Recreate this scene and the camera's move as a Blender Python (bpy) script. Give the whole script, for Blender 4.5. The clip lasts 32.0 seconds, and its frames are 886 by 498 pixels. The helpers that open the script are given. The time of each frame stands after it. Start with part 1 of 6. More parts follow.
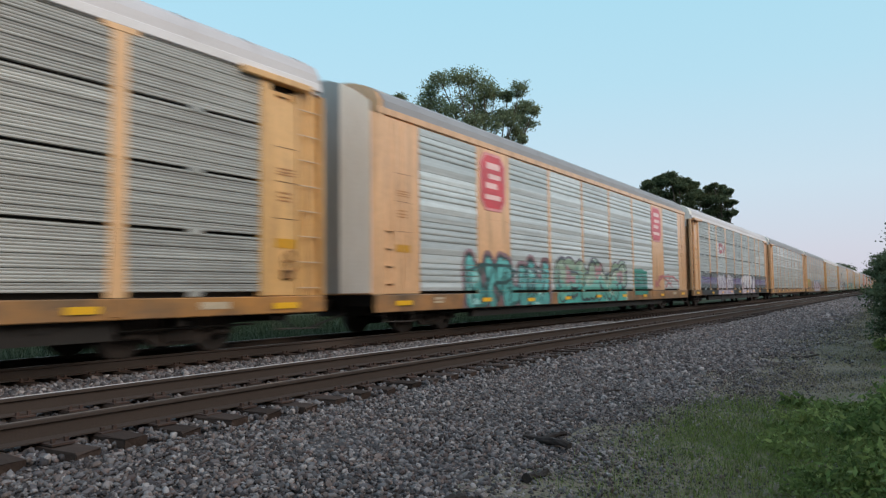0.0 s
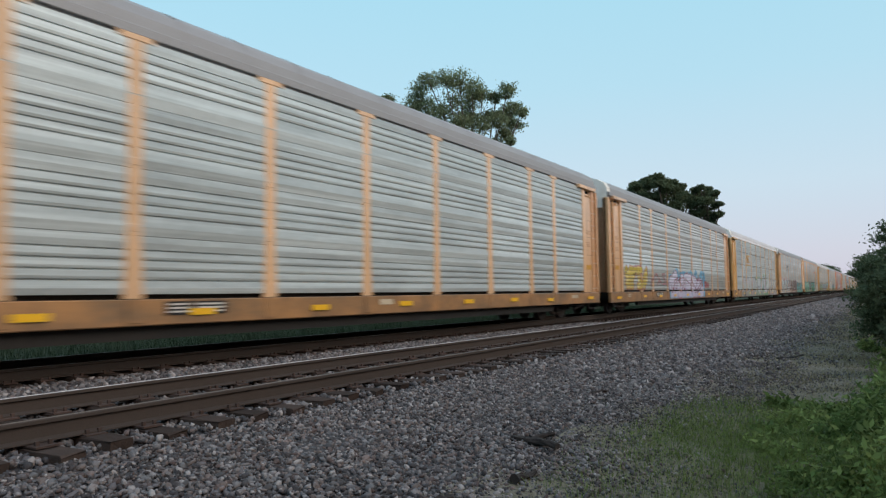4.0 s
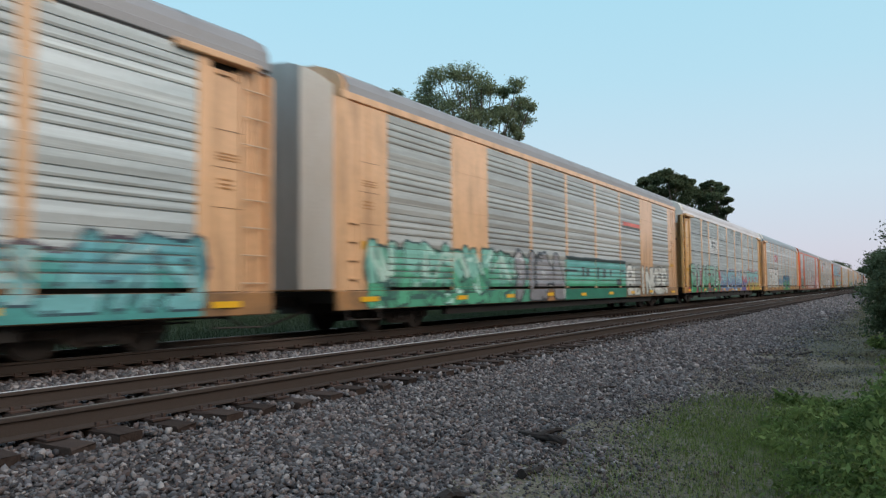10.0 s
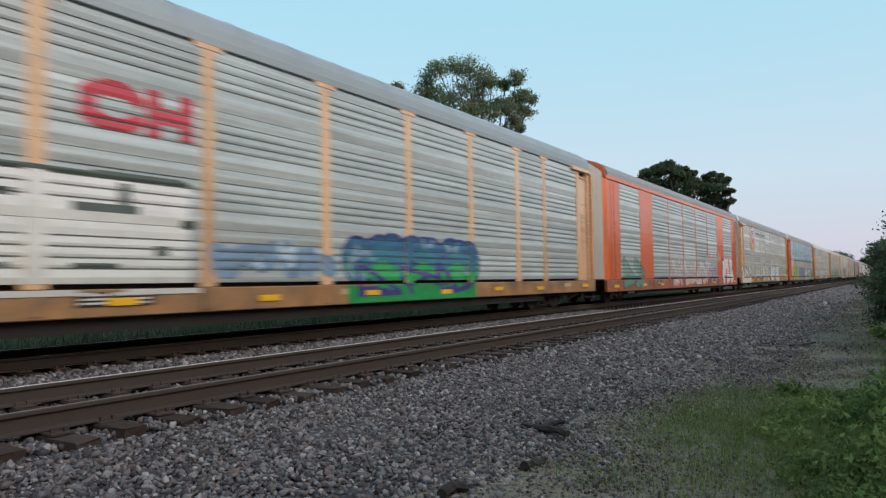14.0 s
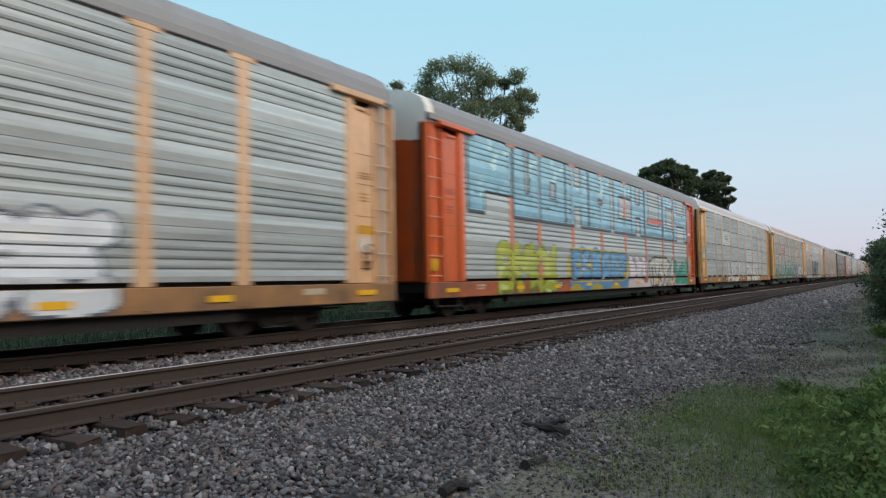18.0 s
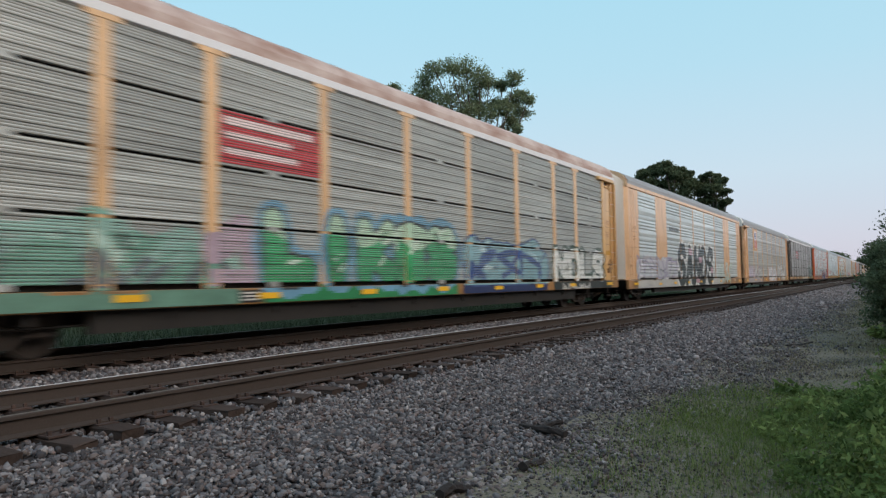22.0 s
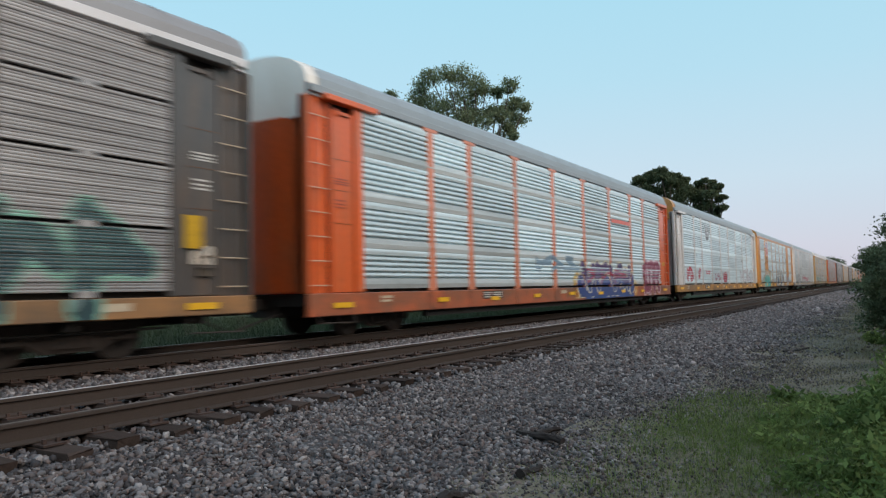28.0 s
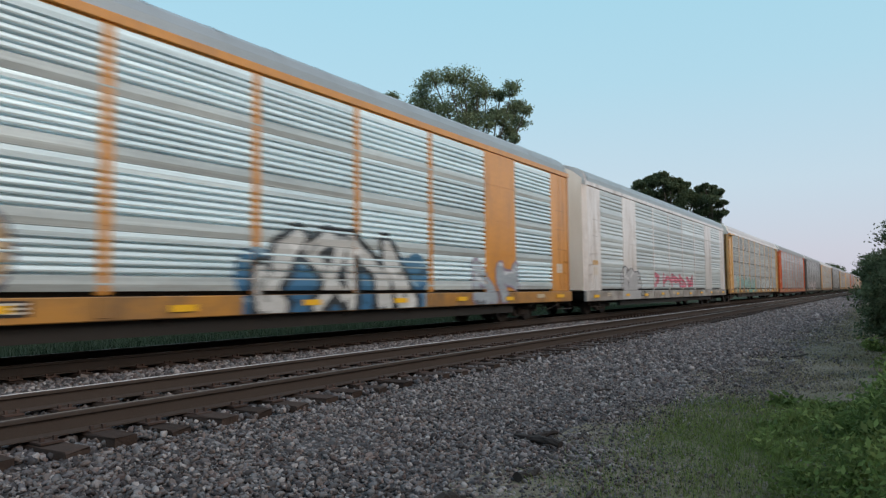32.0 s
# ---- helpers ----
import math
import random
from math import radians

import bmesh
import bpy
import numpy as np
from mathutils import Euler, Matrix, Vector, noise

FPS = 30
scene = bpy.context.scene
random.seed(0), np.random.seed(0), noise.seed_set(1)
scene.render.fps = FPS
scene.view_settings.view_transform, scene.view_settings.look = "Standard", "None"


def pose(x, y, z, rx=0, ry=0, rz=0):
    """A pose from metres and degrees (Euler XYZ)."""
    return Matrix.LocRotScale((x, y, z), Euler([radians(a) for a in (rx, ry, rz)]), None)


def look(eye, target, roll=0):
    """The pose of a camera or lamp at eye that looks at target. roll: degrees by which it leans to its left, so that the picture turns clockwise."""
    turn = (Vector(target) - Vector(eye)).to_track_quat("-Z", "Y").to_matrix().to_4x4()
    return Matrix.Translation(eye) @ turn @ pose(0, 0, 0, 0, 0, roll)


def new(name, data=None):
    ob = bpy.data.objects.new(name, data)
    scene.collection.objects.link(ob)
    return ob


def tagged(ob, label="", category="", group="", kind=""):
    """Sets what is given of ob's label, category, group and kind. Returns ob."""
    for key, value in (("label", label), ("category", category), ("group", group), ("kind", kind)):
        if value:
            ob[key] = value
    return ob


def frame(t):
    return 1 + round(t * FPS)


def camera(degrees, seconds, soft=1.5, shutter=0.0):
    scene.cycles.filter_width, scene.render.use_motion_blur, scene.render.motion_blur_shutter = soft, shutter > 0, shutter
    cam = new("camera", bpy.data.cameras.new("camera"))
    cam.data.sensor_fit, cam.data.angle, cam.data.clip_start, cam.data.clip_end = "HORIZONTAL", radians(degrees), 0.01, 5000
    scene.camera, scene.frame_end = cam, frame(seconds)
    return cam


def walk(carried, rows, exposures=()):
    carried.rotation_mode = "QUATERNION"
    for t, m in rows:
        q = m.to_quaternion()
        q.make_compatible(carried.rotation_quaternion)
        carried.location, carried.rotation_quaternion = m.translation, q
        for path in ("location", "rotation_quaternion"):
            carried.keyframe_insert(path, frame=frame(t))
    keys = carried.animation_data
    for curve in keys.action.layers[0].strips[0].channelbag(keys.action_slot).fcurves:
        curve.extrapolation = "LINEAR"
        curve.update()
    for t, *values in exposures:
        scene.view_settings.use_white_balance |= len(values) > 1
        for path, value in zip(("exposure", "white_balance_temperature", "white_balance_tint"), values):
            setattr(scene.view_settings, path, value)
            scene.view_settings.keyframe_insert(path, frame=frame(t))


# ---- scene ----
# World: x to the right of the line, y along the line, z up from the top of the rails.
EYE = (0.0, 0.0, 0.99)


def aim(yaw, pitch, roll):
    """The hand-held camera at EYE, turned left from the line by yaw, up by pitch."""
    return pose(*EYE, 90 + pitch, 0, yaw) @ pose(0, 0, 0, 0, 0, roll)


cam = camera(64.82, 32.0, soft=1.3, shutter=0.42)
walk(cam, [
    (0, aim(33.062, 3.580, -0.708)),
    (0.5, aim(32.853, 3.664, -0.777)),
    (1, aim(32.658, 3.664, -0.781)),
    (1.5, aim(32.552, 3.711, -0.764)),
    (2, aim(32.425, 3.698, -0.765)),
    (2.5, aim(32.355, 3.685, -0.761)),
    (3, aim(32.252, 3.700, -0.769)),
    (3.5, aim(32.147, 3.681, -0.760)),
    (5.5, aim(32.000, 3.605, -0.687)),
    (6, aim(32.036, 3.493, -0.657)),
    (6.5, aim(32.101, 3.421, -0.652)),
    (7, aim(32.220, 3.405, -0.706)),
    (7.5, aim(32.286, 3.405, -0.666)),
    (8, aim(32.337, 3.332, -0.553)),
    (8.5, aim(32.452, 3.306, -0.473)),
    (9, aim(32.571, 3.290, -0.433)),
    (9.5, aim(32.667, 3.209, -0.427)),
    (10, aim(32.740, 3.261, -0.495)),
    (10.5, aim(32.781, 3.253, -0.501)),
    (11, aim(32.887, 3.158, -0.498)),
    (11.5, aim(32.945, 3.053, -0.509)),
    (12, aim(32.957, 3.010, -0.600)),
    (12.5, aim(32.959, 2.923, -0.601)),
    (13, aim(32.933, 2.861, -0.742)),
    (13.5, aim(32.883, 2.775, -0.899)),
    (14, aim(32.904, 2.698, -0.881)),
    (14.5, aim(32.913, 2.688, -0.845)),
    (16.5, aim(33.026, 2.637, -0.862)),
    (17, aim(33.018, 2.658, -0.885)),
    (17.5, aim(32.942, 2.620, -0.917)),
    (18, aim(32.921, 2.618, -0.950)),
    (18.5, aim(32.883, 2.597, -0.894)),
    (19, aim(32.874, 2.636, -0.864)),
    (19.5, aim(32.873, 2.650, -0.864)),
    (20, aim(32.826, 2.664, -0.854)),
    (20.5, aim(32.806, 2.687, -0.930)),
    (21, aim(32.800, 2.642, -0.972)),
    (21.5, aim(32.750, 2.743, -0.918)),
    (22, aim(32.700, 2.770, -1.041)),
    (22.5, aim(32.697, 2.830, -1.075)),
    (23, aim(32.655, 2.818, -0.970)),
    (23.5, aim(32.609, 2.848, -0.988)),
    (24, aim(32.589, 2.905, -0.811)),
    (24.5, aim(32.542, 2.936, -0.840)),
    (25, aim(32.496, 2.956, -1.028)),
    (25.5, aim(32.443, 2.965, -1.073)),
    (27.5, aim(32.387, 3.258, -1.203)),
    (28, aim(32.405, 3.315, -1.197)),
    (28.5, aim(32.394, 3.380, -0.850)),
    (29, aim(32.411, 3.461, -0.904)),
    (29.5, aim(32.381, 3.491, -0.889)),
    (30, aim(32.337, 3.503, -0.770)),
    (30.5, aim(32.344, 3.500, -0.751)),
    (31, aim(32.361, 3.493, -0.680)),
    (31.5, aim(32.370, 3.512, -0.605)),
    (32, aim(32.391, 3.491, -0.549)),
], exposures=[(0, 0.0), (29, 0.0), (30, -0.07), (32, -0.09)])

# ---- light: dusk, the sun just down behind the camera, clear sky ----
SUN_EL, SUN_AZ = radians(4.0), radians(98.0)
world = bpy.data.worlds.new("dusk_sky")
scene.world = world
world.use_nodes = True
wn, wl = world.node_tree.nodes, world.node_tree.links
sky = wn.new("ShaderNodeTexSky")
sky.sky_type = "NISHITA"
sky.sun_disc = False
sky.sun_elevation, sky.sun_rotation = SUN_EL, SUN_AZ
sky.altitude, sky.air_density, sky.dust_density, sky.ozone_density = 100, 1.0, 0.6, 2.0
sky_co = wn.new("ShaderNodeTexCoord")
sky_up = wn.new("ShaderNodeSeparateXYZ")
wl.new(sky_co.outputs["Generated"], sky_up.inputs[0])
dusk = wn.new("ShaderNodeValToRGB")
dusk.color_ramp.elements[0].position, dusk.color_ramp.elements[0].color = 0.0, (0.58, 0.57, 0.69, 1)
dusk.color_ramp.elements[1].position, dusk.color_ramp.elements[1].color = 1.0, (0.42, 0.58, 0.76, 1)
for at, c in ((0.05, (0.59, 0.61, 0.73, 1)), (0.14, (0.56, 0.69, 0.80, 1)), (0.28, (0.45, 0.70, 0.83, 1)), (0.46, (0.37, 0.69, 0.84, 1)), (0.65, (0.42, 0.62, 0.78, 1))):
    dusk.color_ramp.elements.new(at).color = c
wl.new(sky_up.outputs["Z"], dusk.inputs[0])
haze = wn.new("ShaderNodeMix")
haze.data_type = "RGBA"
haze.inputs[0].default_value = 0.97
wl.new(sky.outputs[0], haze.inputs[6])
wl.new(dusk.outputs[0], haze.inputs[7])
wl.new(haze.outputs[2], wn["Background"].inputs["Color"])
wn["Background"].inputs["Strength"].default_value = 1.035
sun = new("sun", bpy.data.lights.new("sun", "SUN"))
sun.data.energy, sun.data.angle, sun.data.color = 2.45, radians(50), (1.0, 0.77, 0.60)
sun.matrix_world = look((0, 0, 0), (-math.sin(SUN_AZ), -math.cos(SUN_AZ), -math.tan(radians(33))))


# ---- materials ----
def srgb(r, g, b):
    f = lambda c: c / 12.92 if c <= 0.04045 else ((c + 0.055) / 1.055) ** 2.4
    return (f(r / 255), f(g / 255), f(b / 255), 1)


def mix(c, k):
    return (min(1, c[0] * k), min(1, c[1] * k), min(1, c[2] * k), 1)


def material(name, base, dirt=None, rough=0.6, metal=0.0, scale=(1, 1, 1), fine=30.0, big=0.8,
             amount=0.5, bump=0.15, spread=0.0, island=0.0, streak=None, spec=0.5, thin=0.0, coat=0.0, grain=1.0):
    """A weathered surface: base colour, dirt in large patches and fine grain, optional streaks."""
    m = bpy.data.materials.new(name)
    m.use_nodes = True
    n, l = m.node_tree.nodes, m.node_tree.links
    bsdf = n["Principled BSDF"]
    bsdf.inputs["Roughness"].default_value = rough
    bsdf.inputs["Metallic"].default_value = metal
    bsdf.inputs["Specular IOR Level"].default_value = spec
    co = n.new("ShaderNodeTexCoord")
    mp = n.new("ShaderNodeMapping")
    mp.inputs["Scale"].default_value = scale
    info = n.new("ShaderNodeObjectInfo")
    off = n.new("ShaderNodeVectorMath")
    off.operation = "MULTIPLY_ADD"
    l.new(info.outputs["Random"], off.inputs[0])
    off.inputs[1].default_value = (37.0, 91.0, 17.0)
    l.new(co.outputs["Object"], off.inputs[2])
    l.new(off.outputs[0], mp.inputs["Vector"])
    n1 = n.new("ShaderNodeTexNoise")
    n1.inputs["Scale"].default_value, n1.inputs["Detail"].default_value = big, 6
    n1.inputs["Roughness"].default_value = 0.65
    l.new(mp.outputs[0], n1.inputs["Vector"])
    n2 = n.new("ShaderNodeTexNoise")
    n2.inputs["Scale"].default_value, n2.inputs["Detail"].default_value = fine, 3
    l.new(off.outputs[0], n2.inputs["Vector"])
    dirt = dirt or mix(base, 0.55)
    ramp = n.new("ShaderNodeMapRange")
    ramp.inputs["From Min"].default_value, ramp.inputs["From Max"].default_value = 0.38, 0.68
    ramp.inputs["To Max"].default_value = amount
    l.new(n1.outputs[0], ramp.inputs["Value"])
    c1 = n.new("ShaderNodeMix")
    c1.data_type = "RGBA"
    c1.inputs[6].default_value, c1.inputs[7].default_value = base, dirt
    l.new(ramp.outputs[0], c1.inputs[0])
    last = c1.outputs[2]
    if streak:
        n3 = n.new("ShaderNodeTexNoise")
        n3.inputs["Scale"].default_value, n3.inputs["Detail"].default_value = 1.0, 4
        mp3 = n.new("ShaderNodeMapping")
        mp3.inputs["Scale"].default_value = streak[1]
        l.new(off.outputs[0], mp3.inputs["Vector"])
        l.new(mp3.outputs[0], n3.inputs["Vector"])
        r3 = n.new("ShaderNodeMapRange")
        r3.inputs["From Min"].default_value, r3.inputs["From Max"].default_value = 0.5, 0.66
        r3.inputs["To Max"].default_value = streak[2]
        l.new(n3.outputs[0], r3.inputs["Value"])
        c3 = n.new("ShaderNodeMix")
        c3.data_type = "RGBA"
        l.new(r3.outputs[0], c3.inputs[0])
        l.new(last, c3.inputs[6])
        c3.inputs[7].default_value = streak[0]
        last = c3.outputs[2]
    hsv = n.new("ShaderNodeHueSaturation")
    l.new(last, hsv.inputs["Color"])
    val = n.new("ShaderNodeMapRange")
    val.inputs["To Min"].default_value, val.inputs["To Max"].default_value = 1 - 0.14 * grain, 1 + 0.12 * grain
    l.new(n2.outputs[0], val.inputs["Value"])
    vout = val.outputs[0]
    for amt, src in ((spread, info.outputs["Random"]), (island, None)):
        if amt:
            if src is None:
                g = n.new("ShaderNodeNewGeometry")
                src = g.outputs["Random Per Island"]
            mr = n.new("ShaderNodeMapRange")
            mr.inputs["To Min"].default_value, mr.inputs["To Max"].default_value = 1 - amt, 1 + amt
            l.new(src, mr.inputs["Value"])
            mu = n.new("ShaderNodeMath")
            mu.operation = "MULTIPLY"
            l.new(vout, mu.inputs[0])
            l.new(mr.outputs[0], mu.inputs[1])
            vout = mu.outputs[0]
    if coat:
        bsdf.inputs["Coat Weight"].default_value, bsdf.inputs["Coat Roughness"].default_value = coat, 0.22
    l.new(vout, hsv.inputs["Value"])
    l.new(hsv.outputs[0], bsdf.inputs["Base Color"])
    if thin:                                  # leaves let light through
        tr = n.new("ShaderNodeBsdfTranslucent")
        l.new(hsv.outputs[0], tr.inputs["Color"])
        mx = n.new("ShaderNodeMixShader")
        mx.inputs[0].default_value = thin
        l.new(bsdf.outputs[0], mx.inputs[1])
        l.new(tr.outputs[0], mx.inputs[2])
        l.new(mx.outputs[0], n["Material Output"].inputs["Surface"])
    if bump:
        b = n.new("ShaderNodeBump")
        b.inputs["Strength"].default_value, b.inputs["Distance"].default_value = bump, 0.01
        l.new(n2.outputs[0], b.inputs["Height"])
        l.new(b.outputs[0], bsdf.inputs["Normal"])
    return m


def frame_paint(name, c, dirt):
    return material(name, c, dirt, rough=0.45, coat=0.7, scale=(1, 1, 0.35), big=1.6, amount=0.5, bump=0.12, spread=0.07, fine=9, grain=1.2,
                    streak=((0.22, 0.13, 0.075, 1), (1.0, 3.5, 0.6), 0.34))


YELLOW = frame_paint("faded_yellow_paint", (0.72, 0.44, 0.18, 1), (0.5, 0.28, 0.1, 1))
TAN = frame_paint("faded_tan_paint", (0.74, 0.455, 0.255, 1), (0.54, 0.32, 0.17, 1))
AMBER = frame_paint("amber_paint", (0.62, 0.27, 0.045, 1), (0.45, 0.2, 0.05, 1))
RED = frame_paint("red_orange_paint", (0.70, 0.125, 0.022, 1), (0.54, 0.13, 0.05, 1))
BROWN = frame_paint("dark_brown_paint", (0.075, 0.068, 0.066, 1), (0.11, 0.095, 0.085, 1))
WHITE = frame_paint("white_paint", (0.72, 0.70, 0.70, 1), (0.5, 0.46, 0.44, 1))

BLEACHED = {"faded_yellow_paint": frame_paint("bleached_yellow_paint", (0.74, 0.465, 0.245, 1), (0.56, 0.34, 0.17, 1)),
            "faded_tan_paint": frame_paint("bleached_tan_paint", (0.74, 0.465, 0.27, 1), (0.57, 0.36, 0.2, 1)),
            "red_orange_paint": frame_paint("bleached_red_paint", (0.66, 0.22, 0.12, 1), (0.5, 0.2, 0.12, 1))}


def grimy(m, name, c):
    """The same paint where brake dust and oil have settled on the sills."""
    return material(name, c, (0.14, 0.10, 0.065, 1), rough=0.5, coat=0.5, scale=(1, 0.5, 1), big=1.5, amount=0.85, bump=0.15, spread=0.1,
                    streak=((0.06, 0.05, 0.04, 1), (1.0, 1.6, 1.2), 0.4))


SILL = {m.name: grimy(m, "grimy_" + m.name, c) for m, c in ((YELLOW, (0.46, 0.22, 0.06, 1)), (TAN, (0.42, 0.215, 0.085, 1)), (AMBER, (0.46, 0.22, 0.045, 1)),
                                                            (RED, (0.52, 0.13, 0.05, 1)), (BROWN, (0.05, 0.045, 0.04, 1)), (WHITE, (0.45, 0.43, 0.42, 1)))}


def panel_paint(name, c, d, metal=0.15):
    return material(name, c, d, rough=0.4, metal=metal, coat=0.6, scale=(1, 0.3, 2.2), big=1.3, amount=0.95, fine=11, bump=0.08, grain=1.7,
                    spread=0.14, streak=((c[0] * 1.3, c[1] * 1.3, c[2] * 1.3, 1), (1.0, 0.06, 9.0), 0.6))


GALV = panel_paint("galvanised_steel", (0.47, 0.515, 0.52, 1), (0.33, 0.362, 0.368, 1))
GALV_LIGHT = panel_paint("bright_galvanised_steel", (0.53, 0.58, 0.595, 1), (0.40, 0.445, 0.455, 1))
GALV_WARM = panel_paint("dull_grey_steel", (0.41, 0.42, 0.405, 1), (0.29, 0.29, 0.275, 1))
GALV_DARK = panel_paint("dirty_and_dimmed_grey_steel", (0.38, 0.37, 0.372, 1), (0.26, 0.25, 0.25, 1))
GALV_WHITE = panel_paint("white_washed_steel", (0.71, 0.83, 0.88, 1), (0.56, 0.68, 0.73, 1), 0.25)
EAVE = material("white_eave_strip", (0.72, 0.72, 0.75, 1), (0.55, 0.53, 0.52, 1), 0.45, 0.1, scale=(1, 0.3, 1))
ROOF_GREY = material("grey_roof_steel", (0.30, 0.305, 0.32, 1), (0.23, 0.225, 0.23, 1), 0.6, 0.2, scale=(1, 0.3, 1))
ROOF_LIGHT = material("pale_roof_steel", (0.56, 0.55, 0.57, 1), (0.42, 0.40, 0.40, 1), 0.55, 0.15, scale=(1, 0.3, 1))
ROOF_BLUE = material("blue_grey_roof_steel", (0.33, 0.37, 0.40, 1), (0.25, 0.28, 0.3, 1), 0.5, 0.3, scale=(1, 0.3, 1))
ROOF_RUST = material("rust_stained_roof_steel", (0.52, 0.43, 0.40, 1), (0.27, 0.15, 0.11, 1), 0.75, 0.1, scale=(1, 0.5, 1), big=1.6, amount=0.9)
DOOR_GREY = material("grey_end_door_steel", (0.48, 0.48, 0.47, 1), (0.3, 0.285, 0.26, 1), 0.5, 0.3, scale=(1, 1, 0.3), big=1.6)
DOOR_WHITE = material("pale_end_door_steel", (0.82, 0.80, 0.76, 1), (0.66, 0.61, 0.53, 1), 0.5, 0.1, scale=(1, 1, 0.3), big=1.6)
UNDER = material("grimy_underframe_and_dark_backing", (0.021, 0.019, 0.018, 1), (0.036, 0.03, 0.025, 1), 0.75, 0.2)
TRUCK = material("brake_dust_cast_steel", (0.055, 0.043, 0.037, 1), (0.03, 0.025, 0.022, 1), 0.8, 0.1)
WHEEL = material("worn_wheel_steel", (0.05, 0.042, 0.038, 1), (0.09, 0.07, 0.06, 1), 0.6, 0.4)
SIGNAL = material("yellow_reflective_sheet", (0.83, 0.47, 0.02, 1), (0.7, 0.38, 0.03, 1), 0.4, amount=0.4)
RUNG = material("worn_rung_steel", (0.62, 0.48, 0.34, 1), (0.7, 0.64, 0.56, 1), 0.45, 0.3)
RAIL = material("rusty_rail_steel", (0.07, 0.055, 0.048, 1), (0.048, 0.039, 0.035, 1), 0.85, 0.0, scale=(1, 0.2, 1), fine=60, spec=0.2)
# non-metal pale base: the sky's sheen on the worn steel is in the colour
RAILHEAD = material("polished_rail_head_sky_sheen", (0.78, 0.77, 0.78, 1), (0.62, 0.6, 0.6, 1), 0.35, 0.0, scale=(1, 0.05, 1))
RAILHEAD_DULL = material("dull_rail_head", (0.16, 0.135, 0.12, 1), (0.1, 0.08, 0.07, 1), 0.5, 0.5, scale=(1, 0.1, 1))
TIE = material("weathered_tie_wood", (0.062, 0.046, 0.04, 1), (0.032, 0.025, 0.023, 1), 0.9, scale=(0.4, 4, 4), big=3, fine=45, bump=0.6, spread=0.3, spec=0.1)
PLATE = material("rusty_tie_plate", (0.075, 0.045, 0.036, 1), (0.05, 0.035, 0.03, 1), 0.85, spread=0.2)


def stone_paint(name, single):
    """Mixed crushed rock: greys and blue-greys, some brownish and pink, a few near white; one tint a stone."""
    m = material(name, (0.165, 0.16, 0.162, 1), (0.10, 0.096, 0.098, 1), 0.8, fine=4 if single else 80, big=0.8 if single else 9, amount=0.7, bump=0.3, spec=0.3)
    n, l = m.node_tree.nodes, m.node_tree.links
    src = n.new("ShaderNodeObjectInfo").outputs["Random"] if single else n.new("ShaderNodeNewGeometry").outputs["Random Per Island"]
    ramp = n.new("ShaderNodeValToRGB")
    cr = ramp.color_ramp
    cr.interpolation = "CONSTANT"
    tints = ((0.0, (0.4, 0.38, 0.4)), (0.2, (0.92, 0.9, 0.95)), (0.32, (1.05, 0.9, 0.84)), (0.42, (0.58, 0.58, 0.6)), (0.54, (1.3, 1.26, 1.26)), (0.64, (0.75, 0.6, 0.57)),
             (0.72, (1.05, 1.08, 1.12)), (0.83, (1.75, 1.68, 1.66)), (0.915, (1.35, 1.1, 1.02)), (0.96, (2.4, 2.32, 2.26)))
    cr.elements[0].color = (*tints[0][1], 1)
    cr.elements.remove(cr.elements[1])
    for at, c in tints[1:]:
        cr.elements.new(at).color = (*c, 1)
    l.new(src, ramp.inputs[0])
    mul = n.new("ShaderNodeMix")
    mul.data_type, mul.blend_type = "RGBA", "MULTIPLY"
    mul.inputs[0].default_value = 1.0
    bsdf = n["Principled BSDF"]
    l.new(bsdf.inputs["Base Color"].links[0].from_socket, mul.inputs[6])
    l.new(ramp.outputs[0], mul.inputs[7])
    l.new(mul.outputs[2], bsdf.inputs["Base Color"])
    return m


STONE = stone_paint("crushed_ballast_stone", False)
STONE_ONE = stone_paint("loose_ballast_stone", True)
BED = material("ballast_bed", (0.10, 0.098, 0.104, 1), (0.05, 0.048, 0.05, 1), 0.95, big=22, fine=45, amount=1.0, bump=1.0, spec=0.2, streak=((0.03, 0.026, 0.025, 1), (9, 9, 9), 0.7))
EARTH = material("gravelly_earth", (0.235, 0.208, 0.17, 1), (0.145, 0.14, 0.09, 1), 0.95, spec=0.2, big=1.6, fine=60, amount=0.95, bump=1.0,
                 streak=((0.05, 0.052, 0.036, 1), (26, 26, 26), 0.85))
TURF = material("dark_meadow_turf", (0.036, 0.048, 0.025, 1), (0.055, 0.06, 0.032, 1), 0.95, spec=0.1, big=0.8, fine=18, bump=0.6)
DRY = material("dry_grass_blades", (0.24, 0.22, 0.135, 1), (0.18, 0.19, 0.095, 1), thin=0.4, spec=0.1, rough=0.8, big=0.9, island=0.45, bump=0)
GRASS = material("grass_blades", (0.15, 0.215, 0.06, 1), (0.2, 0.23, 0.09, 1), thin=0.45, spec=0.15, rough=0.7, big=0.9, island=0.45, bump=0)
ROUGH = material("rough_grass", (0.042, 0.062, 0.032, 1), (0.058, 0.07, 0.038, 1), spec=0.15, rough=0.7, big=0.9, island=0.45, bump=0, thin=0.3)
WEED = material("weed_leaves", (0.115, 0.18, 0.055, 1), (0.18, 0.235, 0.08, 1), thin=0.45, spec=0.15, rough=0.6, big=1.5, island=0.45, bump=0)
